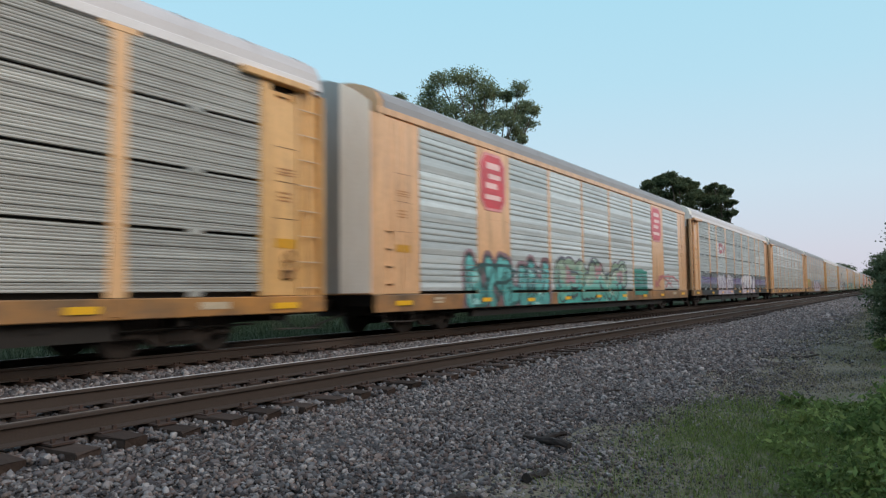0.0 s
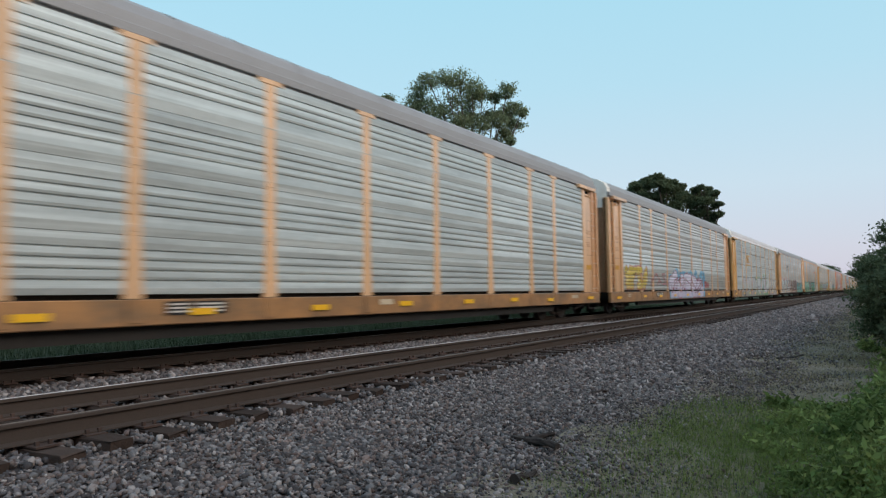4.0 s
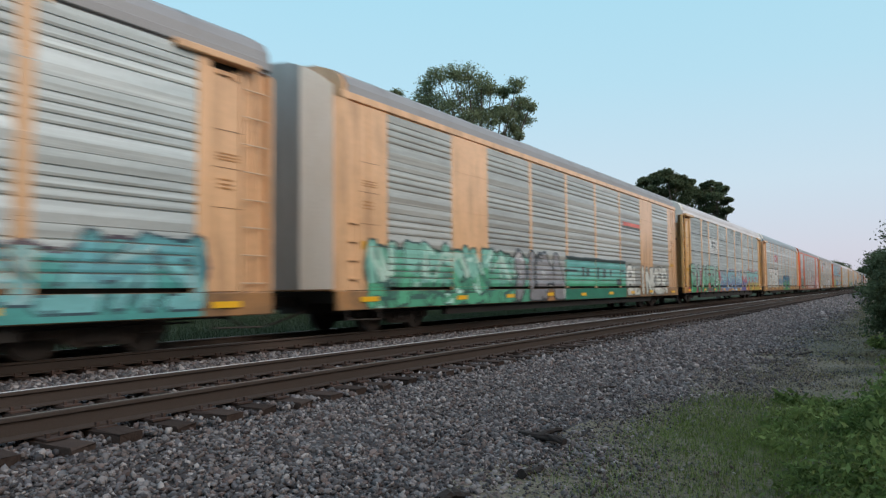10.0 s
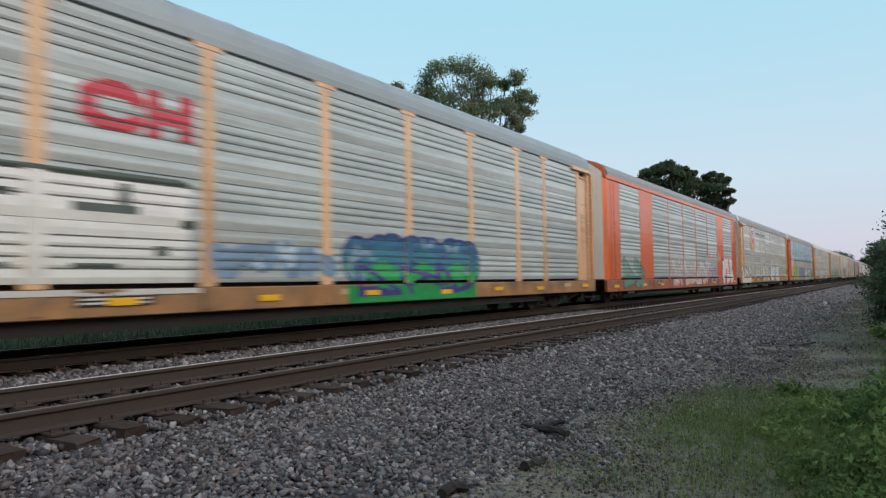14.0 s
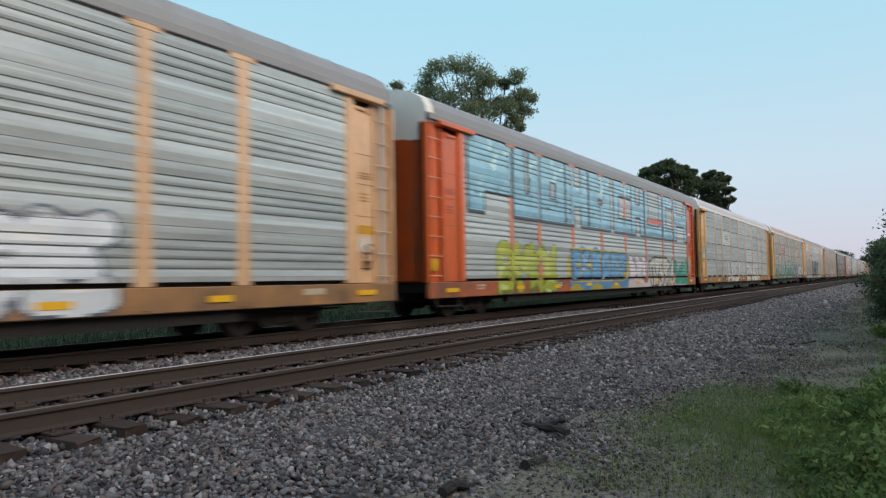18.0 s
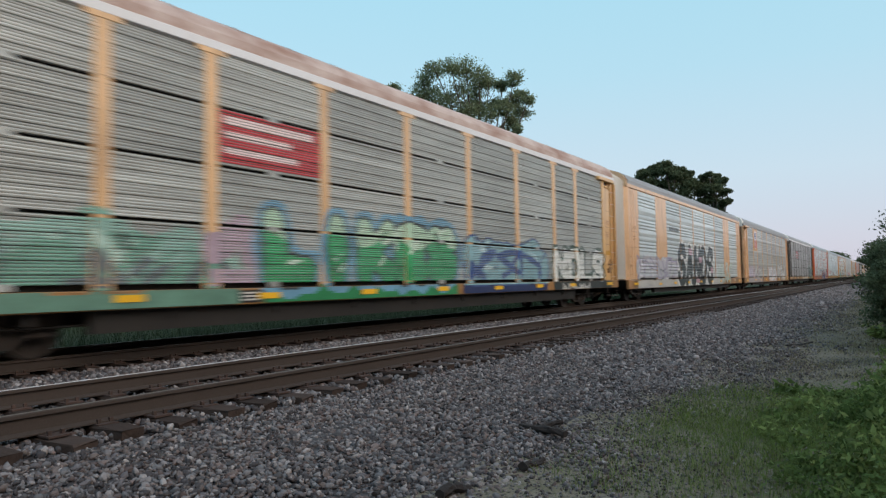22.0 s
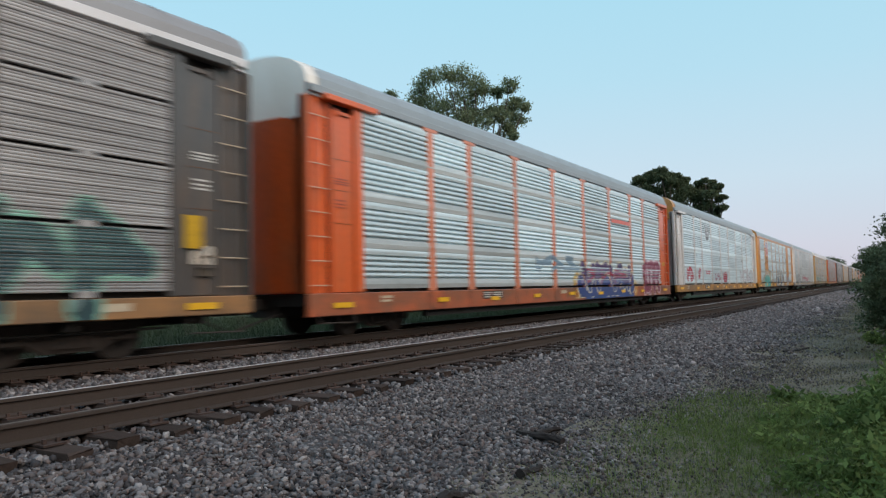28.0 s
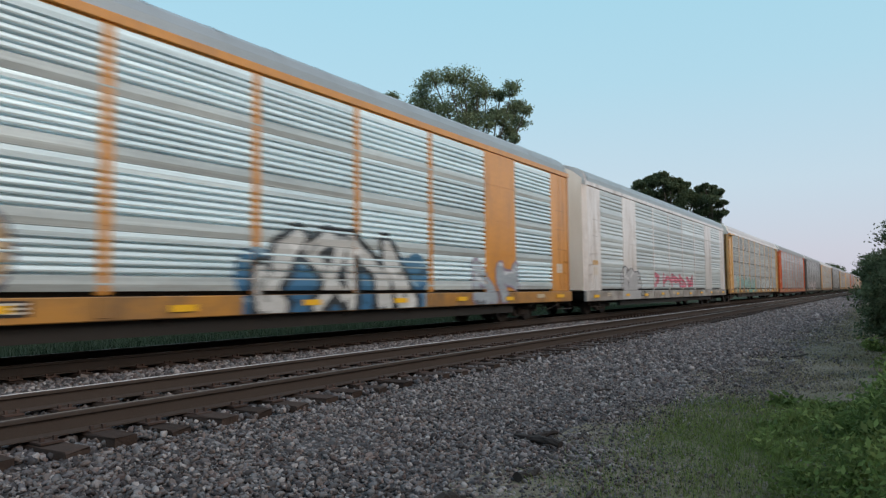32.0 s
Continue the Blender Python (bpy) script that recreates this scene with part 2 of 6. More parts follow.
WEED_PALE = material("pale_weed_leaves", (0.235, 0.305, 0.105, 1), (0.14, 0.205, 0.06, 1), thin=0.45, spec=0.15, rough=0.6, big=1.5, island=0.45, bump=0)
LEAF = material("tree_leaves", (0.2, 0.25, 0.15, 1), (0.25, 0.29, 0.18, 1), thin=0.6, spec=0.15, rough=0.65, big=0.5, island=0.4, bump=0)
LEAF_DARK = material("dark_tree_leaves", (0.095, 0.13, 0.075, 1), (0.125, 0.155, 0.085, 1), thin=0.45, spec=0.15, rough=0.7, big=0.5, island=0.4, bump=0)
BARK = material("bark", (0.10, 0.085, 0.07, 1), (0.055, 0.045, 0.04, 1), 0.9, big=4, bump=0.6)
WOOD = material("rotten_wood", (0.032, 0.025, 0.023, 1), (0.018, 0.015, 0.014, 1), 0.95, scale=(5, 5, 1), big=4, bump=0.7)


# ---- mesh helpers ----
def mesh_of(name, bm, *mats):
    me = bpy.data.meshes.new(name)
    bm.to_mesh(me)
    bm.free()
    for m in mats:
        me.materials.append(m)
    return me


def part(name, data, mat, parent, label="", at=None):
    """Links a bmesh or a shared mesh as one object under a thing or part."""
    me = mesh_of(name, data, *(mat if isinstance(mat, (list, tuple)) else [mat])) if isinstance(data, bmesh.types.BMesh) else data
    ob = new(name, me)
    ob.parent = parent
    if at is not None:
        ob.location = at
    if label:
        ob["label"] = label
    return ob


def thing(name, label, category, group="", kind="", at=(0, 0, 0)):
    ob = new(name)
    ob.location = at
    ob.empty_display_size = 0.2
    return tagged(ob, label, category, group, kind)


def box(bm, a, b, bevel=0.0, mat=0):
    """A box between the corners a and b."""
    c = [(a[i] + b[i]) / 2 for i in range(3)]
    s = [abs(b[i] - a[i]) for i in range(3)]
    r = bmesh.ops.create_cube(bm, size=1.0, matrix=Matrix.Translation(c) @ Matrix.Diagonal((*s, 1)))
    fs = {f for v in r["verts"] for f in v.link_faces}
    if bevel:
        es = {e for v in r["verts"] for e in v.link_edges}
        q = bmesh.ops.bevel(bm, geom=list(es), offset=bevel, segments=1, affect="EDGES")
        fs = set(q["faces"]) | {f for f in fs if f.is_valid}
    for f in fs:
        if f.is_valid:
            f.material_index = mat
    return bm


def boxes(*rows, bevel=0.0):
    bm = bmesh.new()
    for a, b in rows:
        box(bm, a, b, bevel)
    return bm


def tube(bm, p, q, r, r2=None, seg=8, caps=True):
    p, q = Vector(p), Vector(q)
    d = q - p
    m = Matrix.Translation((p + q) / 2) @ d.to_track_quat("Z", "Y").to_matrix().to_4x4()
    bmesh.ops.create_cone(bm, cap_ends=caps, segments=seg, radius1=r, radius2=r if r2 is None else r2, depth=d.length, matrix=m)
    return bm


def sweep(bm, prof, y0, y1, closed=False, caps=False, mats=None):
    """A profile of (x, z) pulled along y."""
    a = [bm.verts.new((x, y0, z)) for x, z in prof]
    b = [bm.verts.new((x, y1, z)) for x, z in prof]
    n = len(prof)
    for i in range(n if closed else n - 1):
        j = (i + 1) % n
        f = bm.faces.new((a[i], a[j], b[j], b[i]))
        if mats:
            f.material_index = mats[i]
    if caps:
        bm.faces.new(a[::-1])
        bm.faces.new(b)
    return bm


# ---- auto-rack rail cars ----
CAR_L, PITCH = 27.2, 28.67
XC = -11.28                # middle of the train's track
HALF = 1.607               # half the width of a car
SILL0 = {"tier": 0.64, "rib": 0.55, "plate": 0.56}    # bottom of the side sill
LOW = {3: 0.51, 4: 0.43, 5: 0.55, 6: 0.55, 9: 0.48, 12: 0.60, 13: 0.67, 17: 0.49, 18: 0.57, 19: 0.60}    # and of cars that differ
Z_SILL1, Z_PAN0, Z_PAN1, Z_EAVE = 0.96, 1.03, 5.03, 5.24
BAYS = [1.72, 4.47, 6.43, 9.25, 12.16, 15.04, 17.95, 20.77, 22.73, 25.48]
SLACK = {-1: -0.32, 0: -0.15, 1: -0.36, 2: -0.3, 3: -0.36, 4: -0.37, 5: -0.12, 6: 0.22, 7: 0.2, 8: 0.11, 10: 0.08, 12: -0.06, 14: -0.07, 15: -0.05, 19: -0.05}    # give in the couplers
ROOF_PROF = [(1.60, 5.24), (1.575, 5.42), (1.45, 5.62), (1.15, 5.80), (0.75, 5.93), (0.3, 5.99), (0, 6.0)]
ROOF_PROF = ROOF_PROF + [(-x, z) for x, z in ROOF_PROF[-2::-1]]

cache = {}


# stacked sheets of a ribbed side: bottom, top and the grooves between
SHEETS = ((1.04, 1.936, (0.215, 0.37, 0.525, 0.68)), (1.944, 2.981, (0.32, 0.485, 0.64, 0.80)), (2.989, 3.976, (0.32, 0.47, 0.625, 0.78)), (3.984, 5.03, (0.385, 0.54, 0.70, 0.86)))


GROOVES = {"r": (0.026, 0.03), "w": (0.025, 0.026), "b": (0.046, 0.09)}     # width and depth of the grooves: worn, shallow and bold
TIERS = ((1.055, 2.03), (2.08, 3.05), (3.10, 4.085), (4.135, 5.05))     # panels of a tiered side, with dark gaps between


def rib_sheet(i, groove=0.03, depth=0.04):
    """Side profile of one sheet: a wide flat band, then four grooves with plain slats between."""
    z0, z1, cuts = SHEETS[i]
    if depth > 0.07:                      # bold sheets have more and closer slats
        cuts = [0.25 + 0.122 * k for k in range(6 if z1 - z0 > 0.95 else 5)]
    pts = [(0.0, 0.0)]
    for k, z in enumerate(cuts):
        a, e = pts[-1][1], z - groove / 2
        pts += [(0.016, a + 0.45 * (e - a)), (0.012, a + 0.6 * (e - a))] if k == 0 else [(0.010, a + 0.3 * (e - a))]
        pts += [(0.0, e), (-depth, z - groove * 0.2), (-depth, z + groove * 0.35), (0.0, z + groove / 2)]
    return pts + [(0.008, (pts[-1][1] + z1 - z0) / 2), (0.0, z1 - z0)]


def rib_profile(z0, z1, step, groove, depth, flats=()):
    """Side profile of a ribbed sheet: slightly bellied slats with an overhanging groove between them."""
    pts = [(0.0, z0)]
    n = max(1, round((z1 - z0) / step))
    h = (z1 - z0) / n
    for i in range(n):
        a = z0 + i * h
        if i in flats:
            pts += [(0.004, a + h)]
            continue
        pts += [(0.012, a + 0.25 * (h - groove)), (0.0, a + h - groove), (-depth, a + h - groove * 0.65), (-depth, a + h - groove * 0.12), (0.0, a + h)]
    return pts


def tier_profile(z0, z1):
    """Side profile of a tiered panel: fine ribs, every fourth groove wide and deep."""
    n = round((z1 - z0) / 0.0485)
    h = (z1 - z0) / n
    pts = [(0.0, z0)]
    for i in range(n):
        a, g, d = z0 + i * h, *((0.022, 0.035) if i % 4 == 2 else (0.012, 0.009))
        pts += [(0.004, a + 0.4 * h), (0.0, a + h - g), (-d, a + h - g * 0.5), (0.0, a + h)]
    return pts


def panel_mesh(w, z0, z1, style, mat, flat=None):
    key = ("panel", round(w, 3), round(z0, 3), round(z1, 3), style, mat.name, flat and flat.name)
    if key not in cache:
        bm = bmesh.new()
        if style == "tier":
            prof = tier_profile(0, z1 - z0)
        elif style == "plain":
            prof = rib_profile(0, z1 - z0, 0.155, 0.034, 0.035)
        else:
            prof = rib_sheet(int(style[-1]), *GROOVES[style[0]])
        prof = prof + [(-0.08, z1 - z0), (-0.08, 0)]
        sweep(bm, prof, 0, w, closed=True, caps=False, mats=[1 if flat and i < 3 else 0 for i in range(len(prof))])
        cache[key] = mesh_of("side_panel", bm, mat, *([flat] if flat else []))
    return cache[key]


def shared(key, build, mat, *more):
    key = (key, mat.name)
    if key not in cache:
        cache[key] = mesh_of(key[0], build(), mat, *more)
    return cache[key]


def roof_mesh():
    bm = bmesh.new()
    sweep(bm, ROOF_PROF, 0.35, CAR_L - 0.35)
    inner = [(x * 0.985, z - 0.05) for x, z in ROOF_PROF]
    sweep(bm, inner[::-1], 0.35, CAR_L - 0.35)
    for k in range(1, 19):            # raised seams across the roof sheets
        y = 0.35 + k * (CAR_L - 0.7) / 19
        sweep(bm, [(x * 1.003, z + 0.014) for x, z in ROOF_PROF], y - 0.03, y + 0.03)
    return bm


def end_mesh(flip):
    """End bulkhead with the folded door leaves standing proud of it."""
    bm = bmesh.new()
    prof = [(x * 0.96, min(z, 6.0) - 0.02) for x, z in ROOF_PROF]
    pts = [(1.52, 0.96)] + prof + [(-1.52, 0.96)]
    y0, y1 = (0.28, 0.4) if not flip else (CAR_L - 0.4, CAR_L - 0.28)
    a = [bm.verts.new((x, y0, z)) for x, z in pts]
    b = [bm.verts.new((x, y1, z)) for x, z in pts]
    bm.faces.new(a)
    bm.faces.new(b[::-1])
    for i in range(len(pts)):
        j = (i + 1) % len(pts)
        bm.faces.new((a[i], b[i], b[j], a[j]))
    return bm


def leaf_mesh(side, flip, tall=False):
    """One curved end-door leaf; the tall ones reach up under the roof's arch."""
    bm = bmesh.new()
    arch = lambda x: float(np.interp(abs(x), [0, 0.3, 0.75, 1.15, 1.45, 1.6], [5.9, 5.89, 5.83, 5.68, 5.45, 5.2])) - 0.04
    prof = []
    for k in range(7):
        t = k / 6
        prof.append((side * (0.03 + (2.04 * min(t, 0.5) + 0.9 * max(0.0, t - 0.5) if tall else 1.35 * t)), -0.02 + (1.06 * max(0.0, t - 0.5) - 0.53 if tall else 0.22 * t ** 3)))
    z0, z1 = 1.0, 4.62
    for zz, zt in ((z0, z1),):
        rows = []
        for zc in (zz, zz + 0.04, zt - 0.04, zt):
            rows.append([bm.verts.new((x, y if not flip else CAR_L - y, arch(x) - (zt - zc) if tall and zc > 3 else zc)) for x, y in prof])
        for r0, r1 in zip(rows, rows[1:]):
            for i in range(len(prof) - 1):
                bm.faces.new((r0[i], r0[i + 1], r1[i + 1], r1[i]))
    for f in bm.faces:
        if abs(f.calc_center_median().x) < (1.04 if tall else 0.76):
            f.material_index = 1
    bmesh.ops.solidify(bm, geom=bm.faces[:], thickness=0.02)
    return bm


def hood_mesh(flip, arch=False):
    """Pale cap that closes the roof's end above the doors, or the painted arch round tall doors."""
    bm = bmesh.new()
    near, far = (0.26, 0.62) if arch else (0.05, 0.5)
    ys = (near, far) if not flip else (CAR_L - far, CAR_L - near)
    pts = [(x * 0.995, z + 0.01) for x, z in ROOF_PROF]
    a = [bm.verts.new((x * 0.97, ys[0], z)) for x, z in pts]
    b = [bm.verts.new((x, ys[1], z)) for x, z in pts]
    if flip:
        a, b = [bm.verts.new((x, ys[0], z)) for x, z in pts], [bm.verts.new((x * 0.97, ys[1], z)) for x, z in pts]
    for i in range(len(pts) - 1):
        bm.faces.new((a[i], b[i], b[i + 1], a[i + 1]))
    cap, y = (a, ys[0]) if not flip else (b[::-1], ys[1])
    low = 4.88 if arch else 4.58
    side = 1 if cap[-1].co.x > 0 else -1
    bm.faces.new(cap + [bm.verts.new((side * 1.5, y, low)), bm.verts.new((-side * 1.5, y, low))])
    return bm


def post_mesh():
    """Upright side post: flanged channel, wider foot and a T-shaped head."""
    bm = bmesh.new()
    box(bm, (-0.05, -0.13, 0.98), (0.014, 0.13, 5.03), 0.01)
    v = [bm.verts.new(p) for p in ((0.016, -0.17, 0.97), (0.016, 0.17, 0.97), (0.016, 0.12, 2.0), (0.016, -0.12, 2.0))]
    bm.faces.new(v)
    w = [bm.verts.new(p) for p in ((-0.02, -0.17, 0.97), (-0.02, 0.17, 0.97), (-0.02, 0.12, 2.0), (-0.02, -0.12, 2.0))]
    for i in range(4):
        j = (i + 1) % 4
        bm.faces.new((v[j], v[i], w[i], w[j]))
    box(bm, (-0.03, -0.3, 4.99), (0.024, 0.3, 5.09), 0.01)
    for z in (2.06, 3.09, 4.2):
        box(bm, (0.008, -0.11, z - 0.06), (0.019, 0.11, z + 0.06), 0.004)
    return bm


def slim_post_mesh():
    bm = bmesh.new()
    box(bm, (-0.05, -0.09, 0.98), (0.014, 0.09, 5.05), 0.01)
    for z in (2.1, 3.1, 4.2):
        box(bm, (0.008, -0.1, z - 0.1), (0.018, 0.1, z + 0.1), 0.006)
    return bm


def ladder_mesh():
    bm = bmesh.new()
    box(bm, (-0.03, 0.0, 0.9), (0.02, 0.03, 5.0))
    box(bm, (-0.03, 0.60, 0.9), (0.02, 0.63, 5.0))
    return bm


def prism(ring, z0, z1):
    """An upright prism over a ring of (x, y)."""
    bm = bmesh.new()
    a = [bm.verts.new((x, y, z0)) for x, y in ring]
    b = [bm.verts.new((x, y, z1)) for x, y in ring]
    bm.faces.new(a[::-1])
    bm.faces.new(b)
    for i in range(len(ring)):
        j = (i + 1) % len(ring)
        bm.faces.new((a[i], a[j], b[j], b[i]))
    return bm


def corner_meshes(inset):
    """The pieces of the closed side between the end and the first bay: name and mesh."""
    if inset:
        return (("ladder_recess", boxes(((-0.24, 0.0, 0.97), (-0.13, 0.69, 5.0)))),
                ("corner_plate", boxes(((-0.13, 0.755, 0.97), (-0.03, 1.44, 4.84)), bevel=0.012)),
                ("door_latch", boxes(((-0.03, 0.86, 4.70), (0.03, 0.92, 4.86)), ((-0.03, 1.0, 4.74), (0.02, 1.3, 4.80)), bevel=0.008)),
                ("door_post", boxes(((-0.12, 1.46, 0.97), (0.03, 1.72, 5.03)), bevel=0.012)),
                ("corner_post", boxes(((-0.26, 0.0, 0.97), (0.0, 0.06, 5.0)), bevel=0.01)))
    bm = boxes(((-0.1, 0.30, 0.97), (0.0, 1.72, 5.05)), bevel=0.012)
    for y in (0.62, 1.0):
        box(bm, (-0.02, y, 1.05), (0.012, y + 0.03, 4.95))
    return (("corner_post", prism([(-0.16, 0.0), (0.02, 0.2), (0.02, 0.28), (-0.16, 0.28)], 0.97, 5.1)), ("corner_plate", bm),
            ("grab_rung", boxes(*[((0.0, 0.34, z), (0.05, 0.62, z + 0.025)) for z in (1.2, 1.6, 2.0, 2.4)])))


def wheelset_mesh():
    bm = bmesh.new()
    tube(bm, (-0.75, 0, 0), (0.75, 0, 0), 0.08, seg=10)
    for s in (-1, 1):
        tube(bm, (s * 0.69, 0, 0), (s * 0.82, 0, 0), 0.455, seg=28)
        tube(bm, (s * 0.66, 0, 0), (s * 0.69, 0, 0), 0.48, seg=28)
        tube(bm, (s * 0.82, 0, 0), (s * 0.9, 0, 0), 0.14, seg=12)
        for k in range(6):
            a = k * math.pi / 3
            tube(bm, (s * 0.815, 0.29 * math.cos(a), 0.29 * math.sin(a)), (s * 0.83, 0.29 * math.cos(a), 0.29 * math.sin(a)), 0.05, seg=8)
    return bm


def frame_mesh():
    """Cast side frame with its spring nest and bearing boxes."""
    bm = bmesh.new()
    top = [(-1.15, 0.42), (-1.1, 0.62), (-0.55, 0.72), (0.55, 0.72), (1.1, 0.62), (1.15, 0.42)]
    low = [(-0.75, 0.36), (-0.45, 0.17), (0.45, 0.17), (0.75, 0.36)]
    ring = top + low[::-1]
    a = [bm.verts.new((-0.07, y, z)) for y, z in ring]
    b = [bm.verts.new((0.07, y, z)) for y, z in ring]
    bm.faces.new(a[::-1])
    bm.faces.new(b)
    for i in range(len(ring)):
        j = (i + 1) % len(ring)
        bm.faces.new((a[i], b[i], b[j], a[j])[::-1])
    for y in (-0.22, 0, 0.22):
        tube(bm, (0.1, y, 0.24), (0.1, y, 0.55), 0.085, seg=10)
    for y in (-0.89, 0.89):
        box(bm, (-0.12, y - 0.17, 0.30), (0.13, y + 0.17, 0.62), 0.03)
    bmesh.ops.recalc_face_normals(bm, faces=bm.faces[:])
    return bm


def coupler_mesh(flip):
    bm = bmesh.new()
    s = -1 if not flip else 1
    y0 = 0.3 if not flip else CAR_L - 0.3
    box(bm, (-0.16, y0, 0.62), (0.16, y0 + s * 0.75, 0.86), 0.03)
    box(bm, (-0.24, y0 + s * 0.7, 0.55), (0.2, y0 + s * 1.02, 0.92), 0.05)
    tube(bm, (0.5, y0, 0.55), (0.2, y0 + s * 0.9, 0.25), 0.025, seg=6)
    return bm


WHEELSETS = []
CARS = []


def rail_car(k, kind, paint, panel, roof, label, hood=None, leaf=None, sill=None, door=None, tiers={}, flat=None):
    """One auto-rack. k counts back from the car that passes the camera at the start."""
    car = thing("autorack_car", label, "rail car", "auto-rack cars of the train")
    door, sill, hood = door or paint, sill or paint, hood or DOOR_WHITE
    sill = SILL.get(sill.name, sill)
    plates = kind == "plate"
    z_low = LOW.get(k, SILL0[kind])
    # underframe
    bm = bmesh.new()
    box(bm, (-1.5, 0.25, 0.70), (1.5, CAR_L - 0.25, 0.94))
    box(bm, (-0.42, 0.3, 0.46), (0.42, CAR_L - 0.3, 0.72))
    for s in (-1, 1):
        box(bm, (s * 1.3, 4.4, 0.33), (s * 1.46, CAR_L - 4.4, 0.72))
    for y in [1.2 + 2.27 * i for i in range(12)]:
        box(bm, (-1.5, y, 0.50), (1.5, y + 0.12, 0.72))
    for y in (9.2, 13.3, 16.8):
        box(bm, (0.45, y, 0.44), (1.05, y + 1.1, 0.66), 0.06)
    tube(bm, (1.25, 1.5, 0.46), (1.25, CAR_L - 1.5, 0.46), 0.02, seg=6)
    part("underframe", shared("underframe", lambda: bm, UNDER), UNDER, car, "black underframe with brake gear")
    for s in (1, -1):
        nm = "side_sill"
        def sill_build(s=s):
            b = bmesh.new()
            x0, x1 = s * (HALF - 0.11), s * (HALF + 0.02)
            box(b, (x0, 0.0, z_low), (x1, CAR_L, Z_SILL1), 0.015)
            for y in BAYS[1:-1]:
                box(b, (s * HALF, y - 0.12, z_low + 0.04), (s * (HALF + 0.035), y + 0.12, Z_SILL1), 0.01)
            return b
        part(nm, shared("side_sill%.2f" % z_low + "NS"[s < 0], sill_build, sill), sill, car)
        def chord_build(s=s):
            b = bmesh.new()
            box(b, (s * (HALF - 0.1), 0.1, 5.08), (s * (HALF + 0.02), CAR_L - 0.1, Z_EAVE), 0.012)
            box(b, (s * (HALF - 0.12), 0.1, 5.02), (s * (HALF - 0.05), CAR_L - 0.1, 5.1))
            return b
        part("top_chord", shared("top_chord" + "NS"[s < 0], chord_build, paint if plates else EAVE if kind == "tier" else roof), paint, car)
    part("roof", shared("roof", roof_mesh, roof), roof, car)
    # near-black sheet behind the panels: the shade inside the car is its colour
    part("liner", shared("liner", lambda: boxes(((HALF - 0.2, 0.3, 0.92), (HALF - 0.14, CAR_L - 0.3, 5.1)), ((-HALF + 0.14, 0.3, 0.92), (-HALF + 0.2, CAR_L - 0.3, 5.1))), UNDER), None, car, "near-black backing sheet, the unlit inside put into colour")
    # sides
    for s in (1, -1):
        rot = 0 if s > 0 else math.pi
        def put(name, me, y, z=0.0, lab="", x=HALF):
            o = part(name, me, None, car, lab)
            o.location = (s * x, y, z)
            o.rotation_euler = (0, 0, rot)
            return o
        edges = BAYS
        for i in range(9):
            a, b = edges[i], edges[i + 1]
            w = b - a
            y = a if s > 0 else b
            if plates and i in (1, 7):
                def plate_build(w=w):
                    q = bmesh.new()
                    box(q, (-0.06, 0.0, 0.98), (0.012, w, 5.06), 0.012)
                    for z in (2.06, 3.05, 4.1):
                        box(q, (0.01, 0.03, z), (0.018, w - 0.03, z + 0.02))
                    return q
                put("side_plate", shared("side_plate%.2f" % w, plate_build, paint), y)
            elif kind == "tier" and s > 0:
                for z0, z1 in TIERS:
                    put("side_panel", panel_mesh(w, z0, z1, "tier", panel), y, z0)
                    if i % 2 == 0:
                        cl = put("panel_clip", shared("panel_clip", lambda: boxes(((-0.03, -0.14, -0.05), (0.012, 0.14, 0.05)), bevel=0.005), panel), (a + b) / 2, z0 - 0.035)
            elif s > 0:
                for j, (z0, z1, cuts) in enumerate(SHEETS):
                    put("side_panel", panel_mesh(w, z0, z1, ("b%d" if panel is GALV_WHITE else "w%d" if plates else "r%d") % j, tiers.get(j, panel), flat), y, z0)
            else:
                put("side_panel", panel_mesh(w, 1.04, 5.03, "plain", panel), y, 1.04)
        for i, y in enumerate(edges):
            if plates:
                if i in (3, 4, 5, 6):
                    put("post", shared("slim_post", slim_post_mesh, BLEACHED.get(paint.name, paint)), y)
            elif i not in (0, 9):
                put("post", shared("post", post_mesh, BLEACHED.get(paint.name, paint)), y)
        for flip in (0, 1):
            key = ("corner", plates, paint.name)
            if key not in cache:
                cache[key] = [(nm, mesh_of(nm, b, paint)) for nm, b in corner_meshes(not plates)]
            for nm, me in cache[key]:
                o = part(nm, me, None, car)
                o.location = (s * HALF, CAR_L if flip else 0, 0)
                if s < 0:
                    o.rotation_euler = (0, 0, math.pi)
                if flip != (s < 0):
                    o.scale = (1, -1, 1)
            if s > 0 and not plates:
                ld = part("ladder", shared("ladder", ladder_mesh, paint), None, car)
                ld.location = (HALF - 0.04, 0.05 if not flip else CAR_L - 0.72, 0)
                for r in range(8):
                    q = part("rung", shared("rung", lambda: tube(bmesh.new(), (0, 0.02, 0), (0, 0.62, 0), 0.012, seg=6), RUNG), None, ld)
                    q.location = (0.0, 0, 1.12 + r * 0.5)
                def hd_build():
                    b = bmesh.new()
                    box(b, (-0.1, 0, 4.97), (0.12, 1.75, 5.1), 0.015)
                    return b
                hb = part("door_track_cover", shared("door_track_cover", hd_build, paint), None, car)
                hb.location = (HALF, 0.45 if not flip else CAR_L - 2.2, 0)
